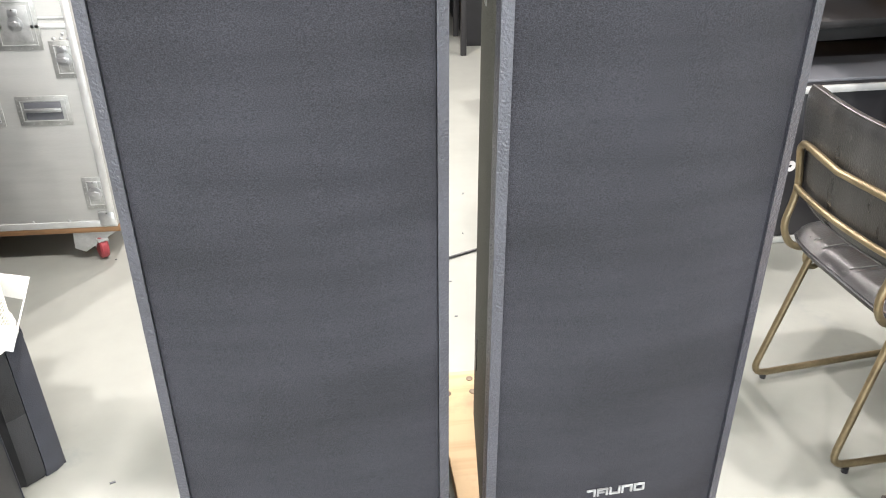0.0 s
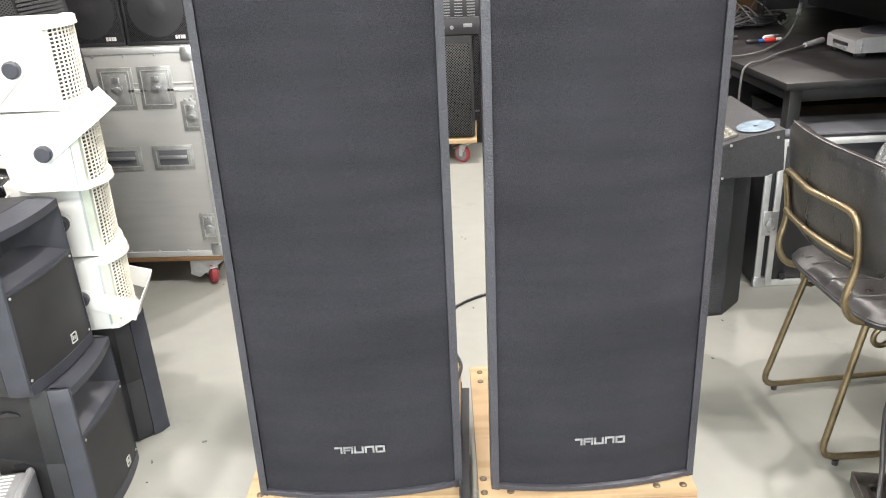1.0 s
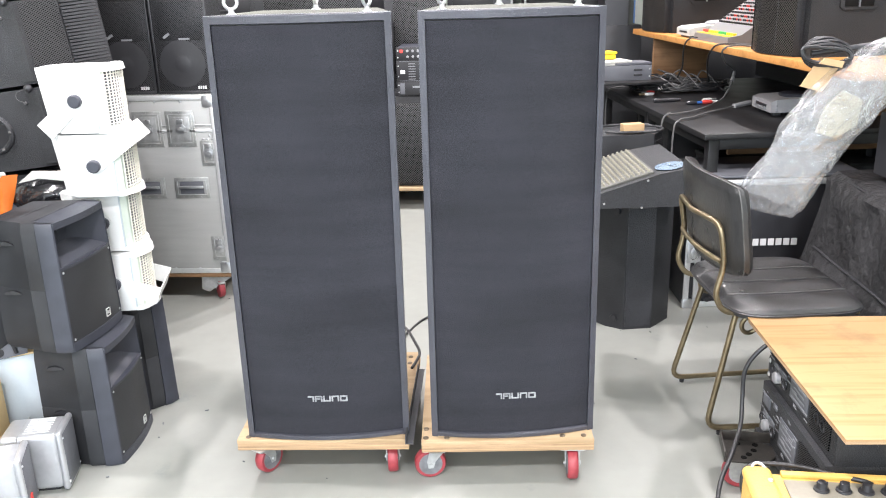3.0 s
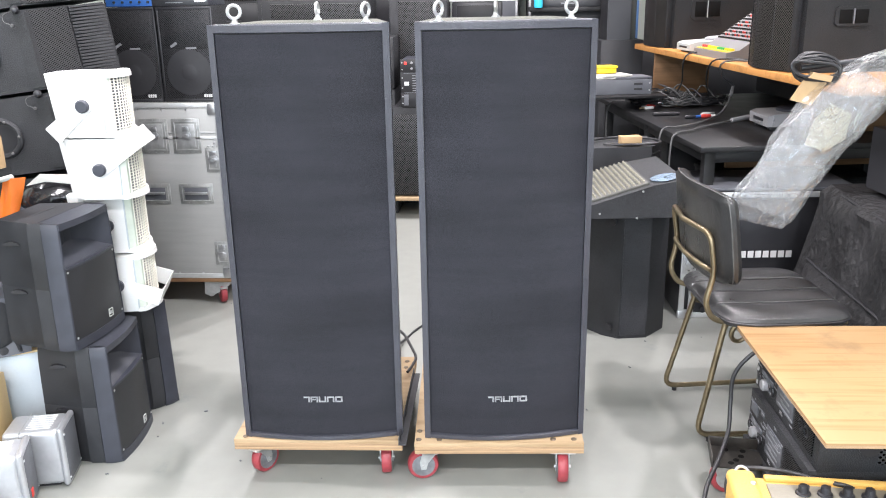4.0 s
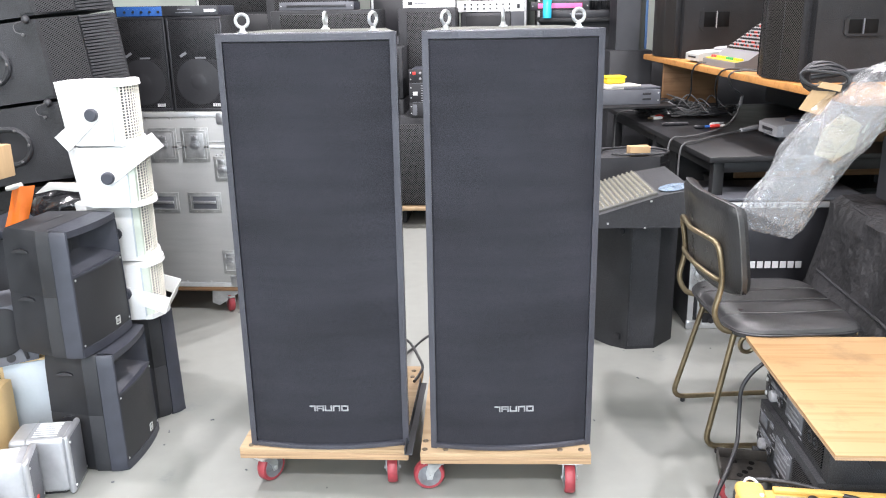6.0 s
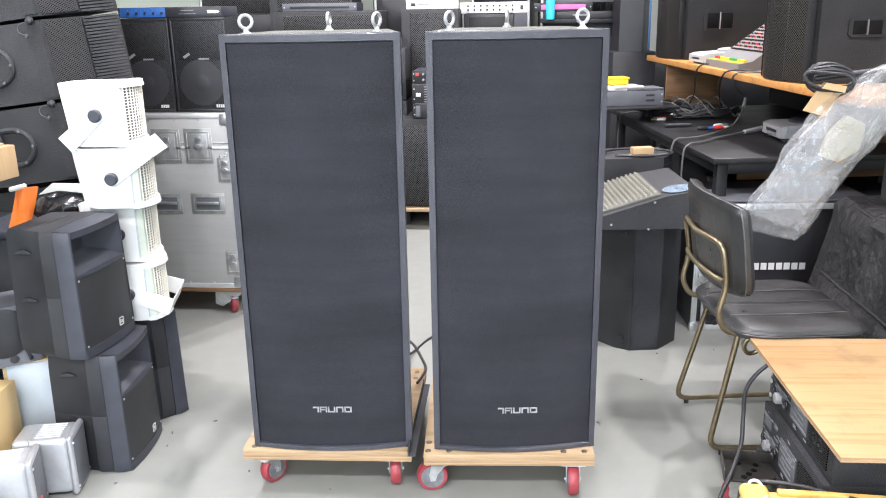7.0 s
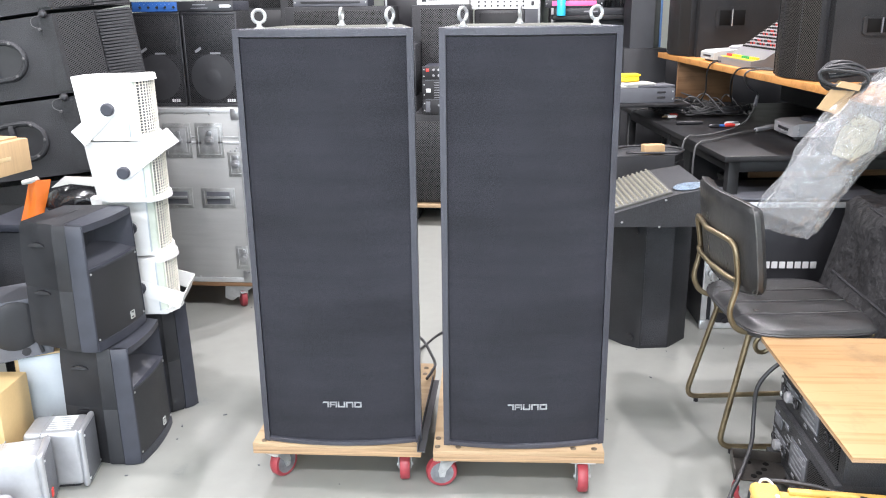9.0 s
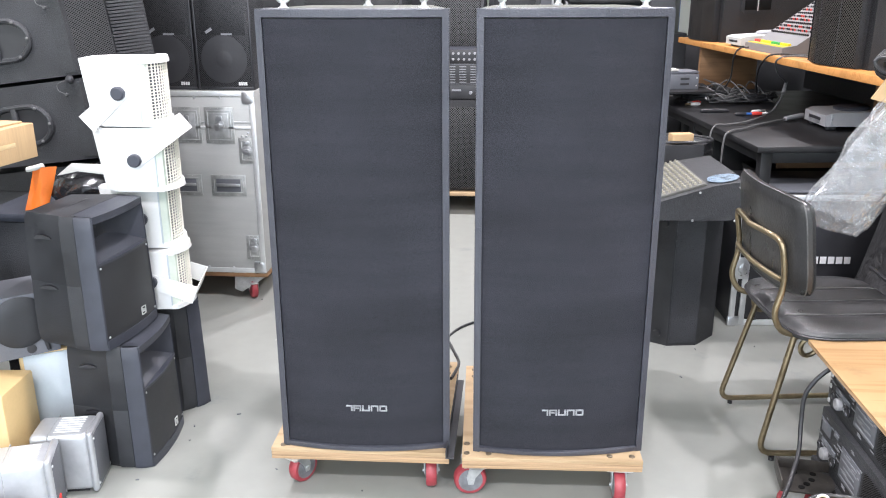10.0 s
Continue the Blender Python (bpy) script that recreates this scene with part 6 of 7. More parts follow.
plug(0.2, 1.33, 200, M_REDP, M_CHROME, "red and silver audio plug on the desk")
plug(0.17, 1.25, 190, M_WHITE, M_BRASS, "white and gold audio plug on the desk")
plug(0.22, 0.85, 5, M_PLASTIC2, M_BLUE, "black connector with a blue ring")
plug(0.31, 0.86, 8, M_REDP, M_WHITE, "red and white connector beside a blue one")
plug(0.34, 0.93, 20, M_WHITE, M_CHROME, "white and silver connector on the desk")
bm = B()
cyl(bm, (0, 0, 0), (0.13, 0, 0), 0.011, 14, None, 0.003)
cyl(bm, (0.128, 0, 0), (0.15, 0, 0), 0.009, 12)
solid("black_rod", bm, M_PLASTIC2, at_desk(0.08, 0.97, 0.8015, 2), "short black plastic rod on the desk", "rod")
adapter = thing("power_adapter", at_desk(0.2, 1.64, 0.7905, 10), "black power adapter with a grey label", "adapter")
part("adapter_body", box(B(), (0, 0, 0.035), (0.1, 0.06, 0.07), 0.006), M_PLASTIC2, adapter)
part("adapter_label", box(B(), (0.02, -0.0305, 0.035), (0.04, 0.002, 0.045), 0.0004), M_GREYBAR, adapter)


def run(name, pts, r, label, mt=M_CABLEG):
    bm = B()
    tube(bm, [RM @ Vector(p) for p in pts], r, 8, 8)
    return solid(name, bm, mt, Matrix(), label, "cable", "desk cables")


run("hanging_cable", [(0.515, 0.945, 0.94), (0.5, 0.925, 0.91), (0.47, 0.9, 0.86), (0.4, 0.84, 0.808), (0.19, 0.6, 0.803), (0.06, 0.53, 0.799), (0.0, 0.516, 0.797), (-0.03, 0.5, 0.74), (-0.045, 0.5, 0.5), (-0.03, 0.45, 0.3)], 0.0048, "dark cable hanging over the desk edge")
run("hanging_cable", [(0.53, 0.73, 0.81), (0.45, 0.68, 0.806), (0.35, 0.62, 0.803), (0.2, 0.5, 0.803), (0.09, 0.4, 0.8), (0.0, 0.338, 0.797), (-0.028, 0.325, 0.74), (-0.035, 0.3, 0.5), (-0.03, 0.25, 0.3)], 0.0048, "dark cable hanging over the desk corner")
run("hanging_cable", [(0.3, 1.6, 0.8), (0.12, 1.62, 0.799), (0.01, 1.58, 0.797), (-0.03, 1.54, 0.76), (-0.045, 1.5, 0.6), (-0.04, 1.45, 0.3)], 0.0048, "grey cable hanging over the desk end")
run("shelf_cable", [(0.4, 0.42, 1.126), (0.31, 0.5, 1.126), (0.268, 0.53, 1.1), (0.34, 0.66, 1.03), (0.46, 0.86, 0.98), (0.52, 0.955, 0.95)], 0.0048, "dark cable running from the shelf to the desk")
run("shelf_cable", [(0.4, 1.0, 1.126), (0.29, 1.02, 1.128), (0.262, 1.05, 1.08), (0.32, 1.22, 0.95), (0.34, 1.35, 0.87), (0.4, 1.42, 0.83)], 0.0045, "black cable running from the shelf to the desk", M_CABLE)
run("shelf_cable", [(0.42, 0.5, 1.126), (0.3, 0.6, 1.127), (0.268, 0.66, 1.1), (0.38, 1.0, 1.0), (0.55, 1.4, 0.86), (0.62, 1.5, 0.8)], 0.0045, "black cable running from the shelf down behind", M_CABLE)
for k in range(5):
    run("loose_cable", [(0.14 + 0.07 * k, 1.5 - 0.05 * k, 0.805), (0.2 + 0.08 * k, 1.3 + 0.03 * k, 0.89 + 0.015 * (k % 3)), (0.34 + 0.06 * k, 1.24 + 0.04 * (k % 2), 0.81), (0.48 + 0.05 * k, 1.38, 0.84), (0.4 + 0.05 * k, 1.52, 0.806), (0.3, 1.48 + 0.03 * k, 0.9)], 0.0042, "loose loop of grey cable on a tangled heap")
bm = B()
cyl(bm, RM @ Vector((0.495, 0.92, 0.9)), RM @ Vector((0.52, 0.957, 0.95)), 0.0105, 12, 0.008)
solid("cable_joint", bm, M_SILVER, Matrix(), "silver cable connector hanging on a cable", "connector")
bm = B()
cyl(bm, RM @ Vector((0.4, 0.65, 0.8065)), RM @ Vector((0.52, 0.725, 0.8105)), 0.011, 12, 0.014)
solid("cable_joint", bm, M_PANELGREY, Matrix(), "grey cable connector on the desk", "connector")

gd = rack_unit("grey_recorder", at_desk(-0.27, 1.25, 0.882), 0.42, 0.085, 0.3, "dark grey recorder beyond the desk with papers on it", M_GREYBOX, [("bar", 0.34, 0.06, 0.05, 0.012, M_PLASTIC2), ("bar", 0.34, 0.03, 0.05, 0.012, M_PLASTIC2)], "recorder")
st = thing("equipment_stand", at_desk(-0.03, 1.36, 0.0), "black stand under a grey recorder", "stand")
part("stand_top", box(B(), (0, 0, 0.874), (0.5, 0.4, 0.014), 0.002), M_DESK, st)
for sx in (-1, 1):
    part("stand_leg", box(B(), (sx * 0.2, 0.1, 0.434), (0.03, 0.03, 0.866), 0.002), M_DESK, st)
for i, (dx, w) in enumerate(((-0.05, 0.2), (0.06, 0.22), (-0.04, 0.18))):
    bm = B()
    box(bm, (0, 0, 0.006), (w, 0.15, 0.011), 0.001)
    solid("booklet", bm, M_PAPER if i != 1 else M_GREYBOX, at_desk(-0.02 + dx, 1.34, 0.9685 + (0.0125 if i == 2 else 0), 6 * i), "thin booklet lying on a recorder", "booklet", "booklets")
yb = thing("yellow_tub", at_desk(-0.1, 1.38, 0.995, 8), "small clear tub with a yellow lid", "tub")
part("tub_body", box(B(), (0, 0, 0.016), (0.12, 0.09, 0.032), 0.01), M_YELLOW, yb)
part("tub_lid", box(B(), (0, 0, 0.038), (0.13, 0.1, 0.014), 0.005), M_YELLOW, yb)

# clear film over a hanging bundle
bundle = thing("wrapped_bundle", pose(1.365, 1.6, 0.712), "clear plastic bag hanging over a bundle of card", "plastic bag")


def bag_mesh(rings, seed):
    """Skin of a limp bag: rings of (centre, half width, half thickness, tilt)."""
    bm = B()
    out = []
    for i, (c, a, b, tl) in enumerate(rings):
        q = []
        for k in range(56):
            t = 2 * math.pi * k / 56
            n1 = noise.noise(Vector((2.5 * math.cos(t), 2.5 * math.sin(t), i * 0.16 + seed)))
            n2 = noise.noise(Vector((9 * math.cos(t), 9 * math.sin(t), i * 0.45 + seed)))
            fold = abs(noise.noise(Vector((14 * math.cos(t) + i * 0.3, 14 * math.sin(t), i * 0.12 + seed))))
            p = Vector((a * (1 + 0.18 * n1 + 0.05 * n2) * math.cos(t), b * (1 + 0.35 * n1 + 0.3 * n2 - 0.25 * fold) * math.sin(t), 0))
            q.append(Vector(c) + Matrix.Rotation(radians(tl), 3, "Y") @ p)
        out.append(q)
    loft(bm, out, caps=False)
    return bm


spine = [((-0.004, 0.0, 0.01), 0.085, 0.02), ((0.012, 0.0, 0.05), 0.108, 0.035), ((0.06, 0.0, 0.14), 0.105, 0.05), ((0.11, 0.0, 0.23), 0.107, 0.055), ((0.172, 0.0, 0.32), 0.108, 0.06), ((0.235, 0.0, 0.4), 0.108, 0.06), ((0.295, 0.0, 0.455), 0.1, 0.06), ((0.36, 0.0, 0.5), 0.095, 0.06), ((0.44, 0.0, 0.535), 0.09, 0.06), ((0.5, 0.0, 0.55), 0.09, 0.06)]
fine = []
for a, b in zip(spine, spine[1:]):
    for k in range(6):
        t = k / 6
        fine.append((tuple(Vector(a[0]).lerp(Vector(b[0]), t)), a[1] + (b[1] - a[1]) * t, a[2] + (b[2] - a[2]) * t, 14 + 13 * min(1.0, len(fine) / 14)))
part("film", bag_mesh(fine, 1.0), M_FILM, bundle, "crumpled clear polythene", None, 180)
inner = [(c, a * 0.8, b * 0.6, tl) for c, a, b, tl in fine[6:40]]
part("film_fold", bag_mesh(inner, 5.0), M_FILM, bundle, "", None, 180)
part("card_sheet", prism(B(), [(0.13, 0.27), (0.15, 0.35), (0.2, 0.4), (0.26, 0.37), (0.25, 0.29), (0.19, 0.25)], -0.012, 0.004, "y", 0.002), M_CREAMSHEET, bundle, "cream card inside the film")
arm = thing("boom_stand", pose(2.72, 1.66, 0.0), "black stand holding a wrapped bundle", "stand")
part("pole", cyl(B(), (0, -0.04, 0.02), (0, -0.04, 1.39), 0.014, 12), M_PLASTIC2, arm)
part("base_plate", lathe(B(), (0, 0, 0), (0, 0, 1), [(0.12, 0), (0.12, 0.012), (0.1, 0.02), (0.02, 0.025)], 28), M_PLASTIC2, arm)
part("boom", cyl(B(), (0.04, -0.05, 1.385), (-1.26, -0.05, 1.225), 0.009, 12), M_PLASTIC2, arm)
bm = B()
tube(bm, [(0.076 * math.cos(t) + 0.0005 * t, 0.001 * t, (0.022 + 0.0007 * t) * math.sin(t) + 0.004 * math.sin(2.7 * t)) for t in (2 * math.pi * k / 20 for k in range(140))], 0.0048, 6)
solid("cable_hank", bm, M_CABLE, pose(1.492, 1.575, 1.225, 0, 8, 0), "hank of black cable hung on a stand", "cable")
card = thing("card_flap", pose(1.476, 1.6, 1.135, 0, 16, 0), "torn brown cardboard flap hanging beside film", "cardboard")
part("flap_sheet", prism(B(), [(-0.04, -0.02), (0.03, -0.02), (0.05, 0.06), (0.0, 0.08), (-0.02, 0.06)], -0.003, 0.003, "y", 0.001), M_CARD, card)
part("flap_fold", prism(B(), [(-0.02, 0.06), (0.05, 0.065), (0.05, 0.085), (-0.01, 0.08)], -0.03, 0.003, "y", 0.001), M_CARD, card)

# dark boxes added to fill the dark space behind and under the desk
for nm, m, s, lab in (("storage_box", at_desk(0.75, 0.75, 0.0), (0.8, 0.5, 0.5), "dark box added to fill the space under the desk"), ("storage_box", at_desk(0.7, 1.5, 0.0), (0.9, 0.6, 0.62), "dark box added to fill the space under the desk"), ("storage_box", at_desk(1.75, 0.9, 0.0), (0.5, 2.6, 1.5), "tall dark box added to darken the space behind the desk"), ("storage_box", at_desk(1.15, 2.85, 0.0), (1.5, 0.4, 1.06), "dark box added to darken the view past the desk end")):
    t = thing(nm, m, lab, "storage box", "dark storage boxes")
    part("box_body", box(B(), (0, 0, s[2] / 2), s, 0.008), M_BOXBLACK, t)
    part("box_rim", box(B(), (0, 0, s[2] + 0.004), (s[0] + 0.01, s[1] + 0.01, 0.02), 0.004), M_CABDARK, t)

# ---- far end: stacked cabinets and racks ----
sub = thing("subwoofer", pose(-0.42, 4.3, 0.0), "black subwoofer with coarse mesh on a plywood dolly", "subwoofer")
part("cabinet", box(B(), (0.33, 0.33, 0.455), (0.66, 0.6, 0.6), 0.012), M_BOXBLACK, sub)
part("grille", box(B(), (0.33, 0.022, 0.44), (0.63, 0.03, 0.53), 0.008), M_MESHBIG, sub)
fd = thing("wooden_dolly", pose(-0.42, 4.28, 0.0), "plywood dolly with red casters under a subwoofer", "dolly", "plywood dollies")
part("board", box(B(), (0.33, 0.33, 0.14), (0.68, 0.64, 0.024), 0.002), M_PLY, fd)
for x in (0.07, 0.6):
    for y in (0.06, 0.58):
        caster(fd, x, y, 150 if x > 0.3 else 60, 0.127)
RACK_X = -0.145
rack_unit("rack_amplifier", pose(RACK_X, 4.32, 0.757), 0.48, 0.09, 0.3, "black rack amplifier stacked on a subwoofer", M_PLASTIC2,
          [("pane", 0.035, 0.045, 0.03, 0.07, M_GREYBOX), ("pane", 0.445, 0.045, 0.03, 0.07, M_GREYBOX), ("bar", 0.13, 0.055, 0.06, 0.012, M_GREYBAR), ("bar", 0.36, 0.05, 0.05, 0.02, M_GREYBAR)] + [("knob", 0.22 + 0.05 * i, 0.04, 0.011, 0, M_GREYBAR) for i in range(2)], "amplifier")
rack_unit("rack_amplifier", pose(RACK_X, 4.32, 0.8475), 0.48, 0.13, 0.3, "black rack amplifier with slotted front", M_PLASTIC2,
          [("bar", 0.1 + 0.07 * i, 0.015 + 0.016 * k, 0.045, 0.005, M_GREYBAR) for i in range(6) for k in range(7)] + [("pane", 0.04, 0.06, 0.03, 0.025, M_WHITEBAR), ("bar", 0.24, 0.126, 0.44, 0.004, M_GREYBOX), ("bar", 0.24, 0.004, 0.44, 0.004, M_GREYBOX)], "amplifier")
rack_unit("rack_amplifier", pose(RACK_X, 4.32, 0.978), 0.48, 0.085, 0.3, "dark rack mixer with a red light", M_PLASTIC2,
          [("knob", 0.075 + 0.034 * i, z, 0.008, 0, M_PANELGREY) for i in range(12) for z in (0.026, 0.062)] + [("pane", 0.035, 0.06, 0.02, 0.02, M_REDP)], "amplifier")


def mesh_cab(m, w, h, d, label, name="mesh_speaker"):
    t = thing(name, m, label, "loudspeaker", "far mesh loudspeakers")
    part("cabinet", box(B(), (w / 2, d / 2, h / 2), (w, d, h), 0.01), M_BOXBLACK, t)
    part("grille", box(B(), (w / 2 + 0.02, -0.002, h / 2), (w - 0.09, 0.02, h - 0.05), 0.006), M_MESHBIG, t)
    part("grille_fold", box(B(), (w / 2 + 0.02, -0.013, h * 0.3), (w - 0.1, 0.004, 0.012), 0.002), M_GREYBOX, t)
    return t


mesh_cab(pose(-0.263, 4.75, 0.72), 0.4, 0.722, 0.4, "tall black loudspeaker with hexagon mesh behind the racks")
mesh_cab(pose(-0.2, 4.75, 0.0), 0.5, 0.718, 0.42, "black loudspeaker cabinet under another")
mesh_cab(pose(-1.07, 4.45, 1.2), 0.7, 0.24, 0.45, "long black line array cabinet with mesh")
mesh_cab(pose(-1.0, 4.45, 0.86), 0.8, 0.338, 0.45, "long black line array cabinet under another")
mesh_cab(pose(-1.0, 4.45, 0.43), 0.8, 0.428, 0.45, "black loudspeaker cabinet behind the flight case")
mesh_cab(pose(-1.0, 4.45, 0.0), 0.8, 0.428, 0.45, "black loudspeaker cabinet on the floor behind the flight case")
rack_unit("silver_player", pose(-1.02, 4.5, 1.4415), 0.5, 0.052, 0.3, "dark rack player on a loudspeaker", M_GREYBOX, [("bar", 0.25, 0.026, 0.4, 0.014, M_PLASTIC2)])
rack_unit("white_amplifier", pose(-0.225, 4.76, 1.4435), 0.36, 0.1, 0.3, "white rack device on a tall loudspeaker", M_WHITE, [("pane", 0.05, 0.03, 0.03, 0.02, M_PLASTIC2), ("bar", 0.12, 0.03, 0.08, 0.006, M_GREYBAR)])
mesh_cab(pose(-1.34, 5.3, 0.0), 0.64, 1.75, 0.4, "tall dark cabinet far behind")
rackcase = thing("rack_case", pose(0.085, 5.0, 0.0), "black rack case on legs carrying audio devices", "rack case")
part("case_body", box(B(), (0.32, 0.25, 1.08), (0.64, 0.5, 0.25), 0.008), M_BOXBLACK, rackcase)
for x in (0.03, 0.61):
    for y in (0.03, 0.47):
        part("stand_leg", box(B(), (x, y, 0.477), (0.035, 0.035, 0.954), 0.003), M_PLASTIC2, rackcase)
part("edge_profile", box(B(), (0.005, -0.002, 1.08), (0.018, 0.012, 0.24), 0.002), M_ALUEDGE, rackcase)
part("edge_profile", box(B(), (0.635, -0.002, 1.08), (0.018, 0.012, 0.24), 0.002), M_ALUEDGE, rackcase)
mo = thing("dark_monitor", pose(0.165, 5.02, 1.2065), "dark monitor screen in a black frame", "monitor")
part("screen_frame", box(B(), (0.17, 0.1, 0.1), (0.36, 0.2, 0.2), 0.012), M_PLASTIC2, mo)
part("screen", box(B(), (0.17, -0.001, 0.1), (0.29, 0.006, 0.15), 0.004), M_DESK, mo)
rack_unit("white_mixer", pose(0.127, 5.02, 1.408), 0.48, 0.075, 0.25, "white rack mixer with rows of black sockets", M_WHITE,
          [("knob", 0.06 + 0.045 * i, z, 0.007, 0, M_PLASTIC2) for i in range(8) for z in (0.022, 0.05)] + [("bar", 0.44, 0.036, 0.02, 0.03, M_PLASTIC2)], "mixer")
tb = thing("side_table", pose(0.765, 5.15, 0.0), "dark equipment table far behind", "table")
part("table_top", box(B(), (0.28, 0.25, 1.34), (0.66, 0.5, 0.03), 0.003), M_DESK, tb)
part("table_body", box(B(), (0.28, 0.28, 0.6625), (0.62, 0.42, 1.325), 0.004), M_BOXBLACK, tb)
rack_unit("display_unit", pose(0.76, 5.24, 1.47), 0.5, 0.085, 0.25, "dark rack device with small keys", M_GREYBOX, [("bar", 0.1 + 0.06 * i, z, 0.03, 0.012, M_PLASTIC2) for i in range(6) for z in (0.025, 0.055)])
rack_unit("display_unit", pose(0.79, 5.2, 1.3555), 0.52, 0.052, 0.25, "black rack device under another", M_PLASTIC2, [("bar", 0.2, 0.026, 0.1, 0.01, M_GREYBAR)])
rack_unit("pink_display", pose(0.66, 5.22, 1.4085), 0.42, 0.06, 0.2, "device with a pink lit display", M_PLASTIC2, [("pane", 0.21, 0.032, 0.32, 0.034, M_PINK)])
bt = thing("spray_bottle", pose(0.774, 5.14, 1.3555), "clear bottle of blue liquid", "bottle")
part("bottle_body", lathe(B(), (0, 0, 0), (0, 0, 1), [(0.03, 0), (0.032, 0.01), (0.032, 0.13), (0.012, 0.16), (0.012, 0.19)], 18), M_AQUA, bt)
part("cap", lathe(B(), (0, 0, 0.188), (0, 0, 1), [(0.014, 0), (0.014, 0.03), (0.008, 0.034)], 14), M_WHITE, bt)
bm = B()
for i in range(46):
    x = 1.06 + 0.2 * rng.random()
    y = 5.6 + 0.1 * rng.random()
    L = 0.5 + 0.5 * rng.random()
    w = 0.02 + 0.03 * rng.random()
    tube(bm, [(x, y, 2.05), (x - w, y - 0.01, 2.0 - L * 0.5), (x - w * 0.3, y, 2.0 - L), (x + w, y + 0.01, 2.0 - L * 0.5), (x + 0.01, y, 2.05)], 0.006, 5, 4)
solid("hanging_cables", bm, M_CABLE, Matrix(), "many black cables hanging from a rail", "cables", kind="stuff")
rail = thing("cable_rail", pose(1.165, 5.66, 0.0), "dark board with a rail for hanging cables", "rail")
part("backboard", box(B(), (0, 0.1, 1.3), (0.26, 0.03, 1.9), 0.003), M_PLASTIC, rail)
part("rail_bar", cyl(B(), (-0.13, -0.01, 2.06), (0.13, -0.01, 2.06), 0.012, 12), M_STEEL, rail)
part("rail_foot", box(B(), (0, 0.1, 0.18), (0.26, 0.3, 0.36), 0.004), M_PLASTIC, rail)
dr = thing("door_frame", pose(1.325, 5.6, 0.0), "white post beside a blue panel", "door", kind="structure")
part("post", box(B(), (0, 0, 1.3), (0.06, 0.08, 2.6), 0.006), M_WHITE, dr)
part("panel", box(B(), (0.14, 0.03, 1.3), (0.2, 0.05, 2.6), 0.004), M_BLUEWALL, dr)
wb = thing("white_board", pose(0.33, 4.88, 0.0, 0, 0, 4), "white board leaning behind the racks", "board")
part("board_sheet", box(B(), (0, 0, 0.3), (0.02, 0.4, 0.6), 0.002, pose(0, 0, 0, 0, -9, 0)), M_WHITE, wb)
part("board_edge", box(B(), (0.0, 0, 0.008), (0.03, 0.4, 0.016), 0.003), M_ALUEDGE, wb)
fs = thing("far_speaker", pose(-0.02, 5.56, 0.0), "black loudspeaker on a yellow wooden dolly", "loudspeaker")
part("cabinet", box(B(), (0.3, 0.32, 0.52), (0.6, 0.5, 0.8), 0.012), M_BOXBLACK, fs)
part("baffle", box(B(), (0.3, 0.066, 0.52), (0.5, 0.012, 0.7), 0.004), M_PLASTIC2, fs)
for x in (0.03, 0.57):
    part("frame_post", box(B(), (x, 0.062, 0.52), (0.03, 0.03, 0.78), 0.006), M_GREYBOX, fs)
for z in (0.135, 0.905):
    part("frame_rail", box(B(), (0.3, 0.062, z), (0.51, 0.03, 0.03), 0.006), M_GREYBOX, fs)
part("shelf_lip", prism(B(), [(0.02, 0.62), (0.06, 0.62), (0.06, 0.7)], 0.06, 0.54, "x", 0.002), M_GREYBOX, fs)
part("woofer", lathe(B(), (0.3, 0.06, 0.37), (0, -1, 0), [(0.2, 0), (0.2, 0.012), (0.18, 0.014), (0.09, 0.002), (0.075, 0.012), (0.03, 0.02)], 32), M_GREYCONE, fs, "round paper woofer cone")
fdd = thing("wooden_dolly", pose(-0.02, 5.57, 0.0), "plywood dolly with red casters under a loudspeaker", "dolly", "plywood dollies")
part("board", box(B(), (0.3, 0.3, 0.104), (0.62, 0.58, 0.03), 0.002), M_SHELF, fdd)
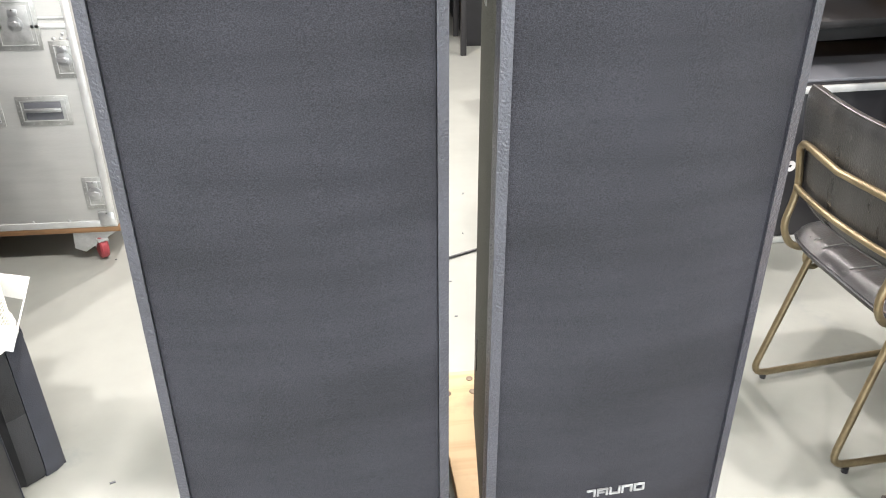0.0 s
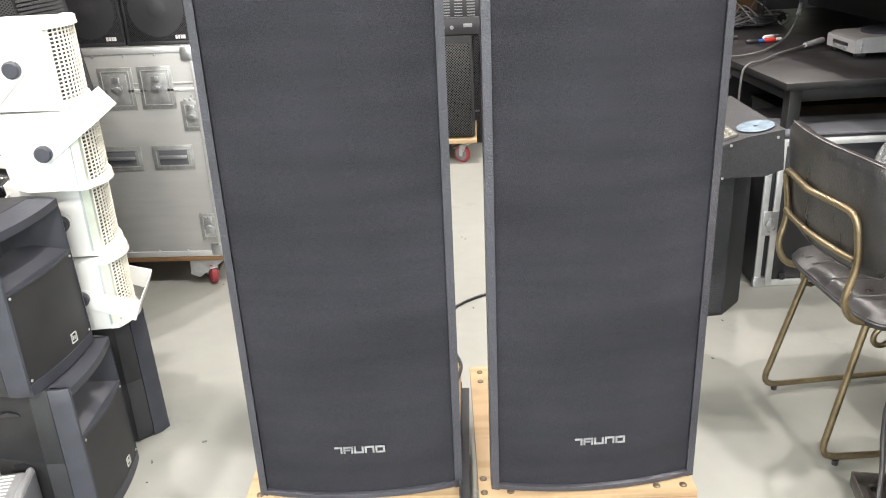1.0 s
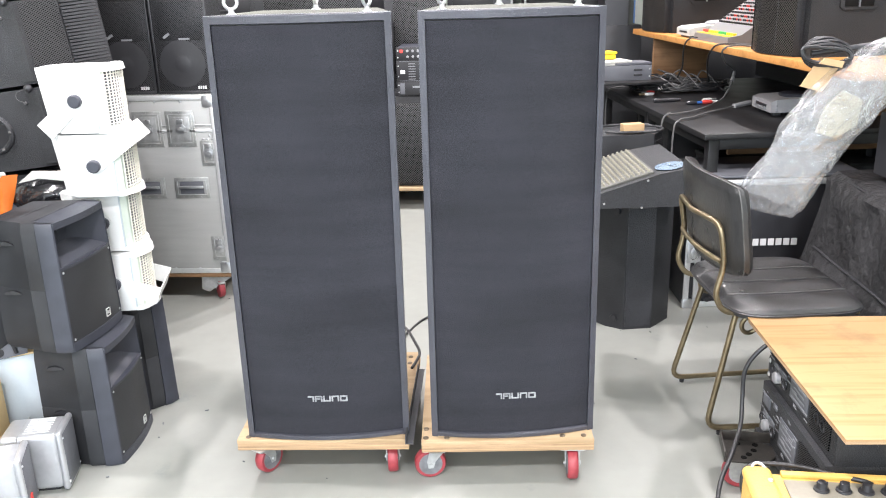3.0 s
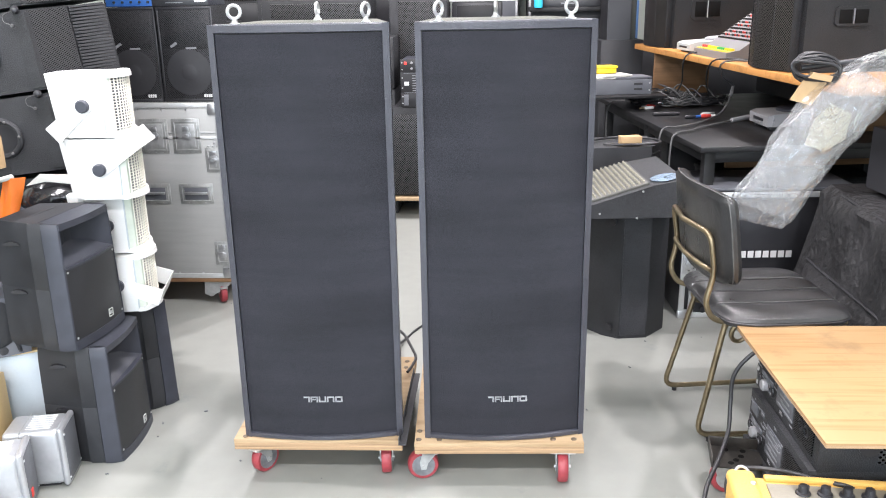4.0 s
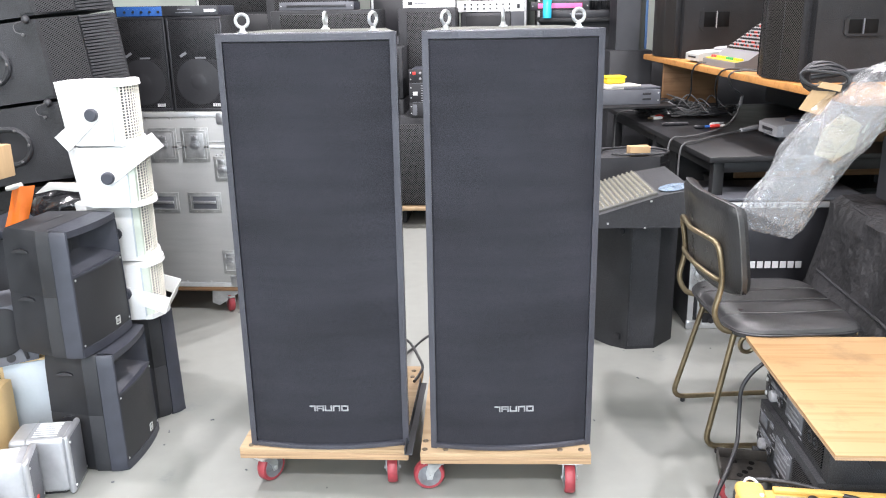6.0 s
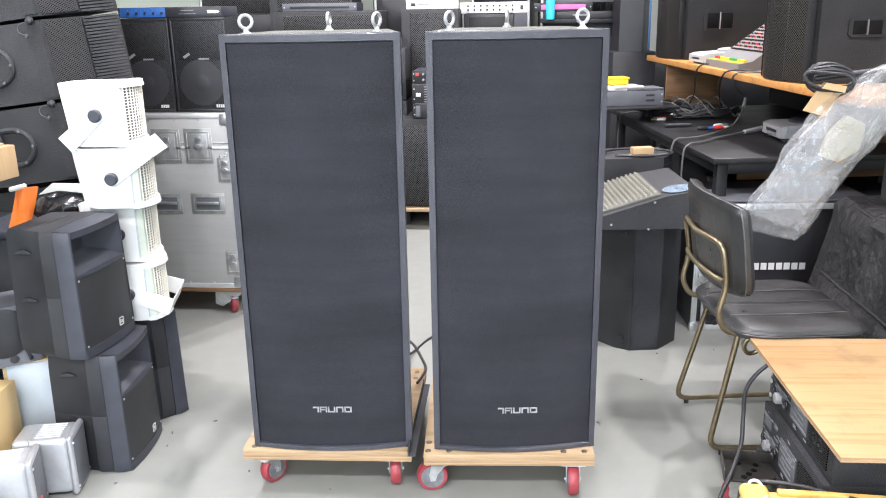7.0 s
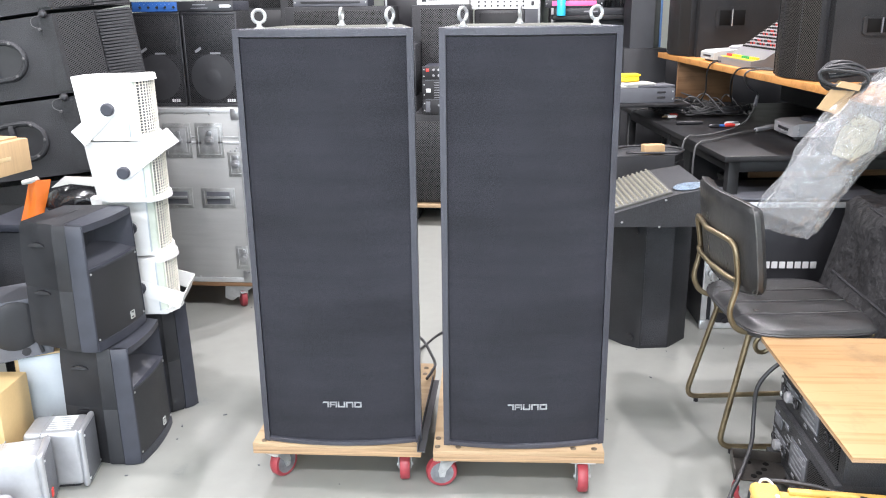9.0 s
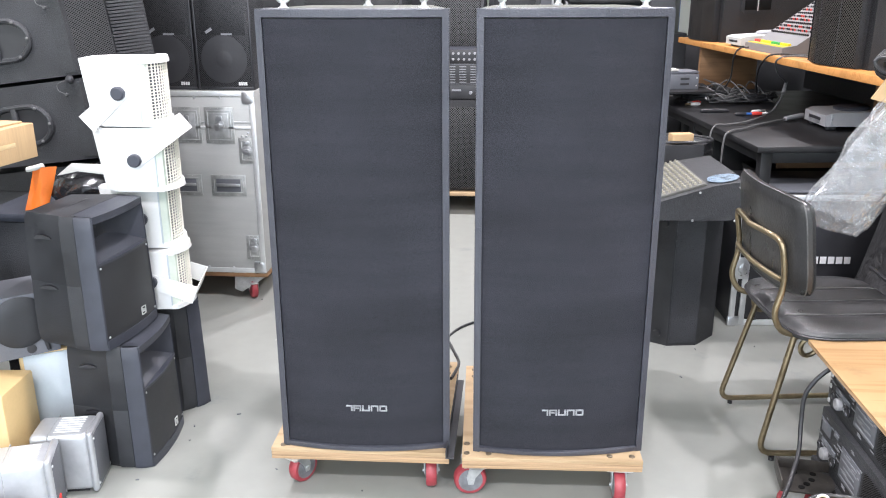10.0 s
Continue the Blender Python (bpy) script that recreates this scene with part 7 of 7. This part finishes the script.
for x in (0.07, 0.53):
    caster(fdd, x, 0.06, 60, 0.09, 0.035, False)
    caster(fdd, x, 0.52, 60, 0.09, 0.035, False)
for x, y, w, h in ((-2.0, 5.6, 0.62, 2.15), (-0.6, 5.65, 0.55, 2.3), (0.15, 6.09, 0.5, 2.2), (0.72, 5.95, 0.6, 2.25)):
    cab = thing("rack_cabinet", pose(x, y, 0.0), "tall black equipment rack against the far wall", "rack", "tall racks")
    part("rack_body", box(B(), (w / 2, 0.25, h / 2), (w, 0.5, h), 0.008), M_BOXBLACK, cab)
    for k in range(7):
        part("rack_panel", box(B(), (w / 2, -0.002, h * (0.1 + 0.125 * k)), (w - 0.05, 0.008, h * 0.115), 0.002), (M_PLASTIC2, M_MESHBIG, M_GREYBOX, M_PLASTIC2)[(k + int(w * 20)) % 4], cab)
    for sx in (0.018, w - 0.018):
        part("rack_post", box(B(), (sx, -0.005, h / 2), (0.02, 0.008, h - 0.04), 0.002), M_STEEL, cab)
# dark cabinets that close the far left
for i, (x, y, w, h) in enumerate(((-2.3, 4.6, 0.9, 1.3), (-2.6, 3.6, 0.6, 1.2), (2.7, 4.9, 0.9, 1.7), (2.9, 2.2, 0.6, 1.6))):
    mesh_cab(pose(x, y, 0.0), w, h, 0.5, "large black loudspeaker cabinet by the wall", "wall_cabinet")

# scraps on the floor
rng2 = random.Random(11)
bm = B()
for i in range(60):
    x, y = rng2.uniform(-0.95, 1.9), rng2.uniform(0.4, 3.6)
    k = rng2.uniform(0.002, 0.005)
    box(bm, (x, y, 0.0018), (k, k * rng2.uniform(0.8, 3.0), 0.003), 0, Matrix.Rotation(rng2.uniform(0, 3), 4, "Z"))
solid("floor_crumbs", bm, M_GREYBOX, Matrix(), "small dark crumbs and chips on the floor", "crumbs", kind="stuff")
bm = B()
prism(bm, [(0, 0), (0.06, 0.004), (0.058, 0.009), (0.002, 0.006)], 0.0005, 0.002, "z")
solid("paper_scrap", bm, M_PAPER, pose(-0.63, 2.2, 0.0, 0, 0, 10), "thin white paper scrap on the floor", "scrap")
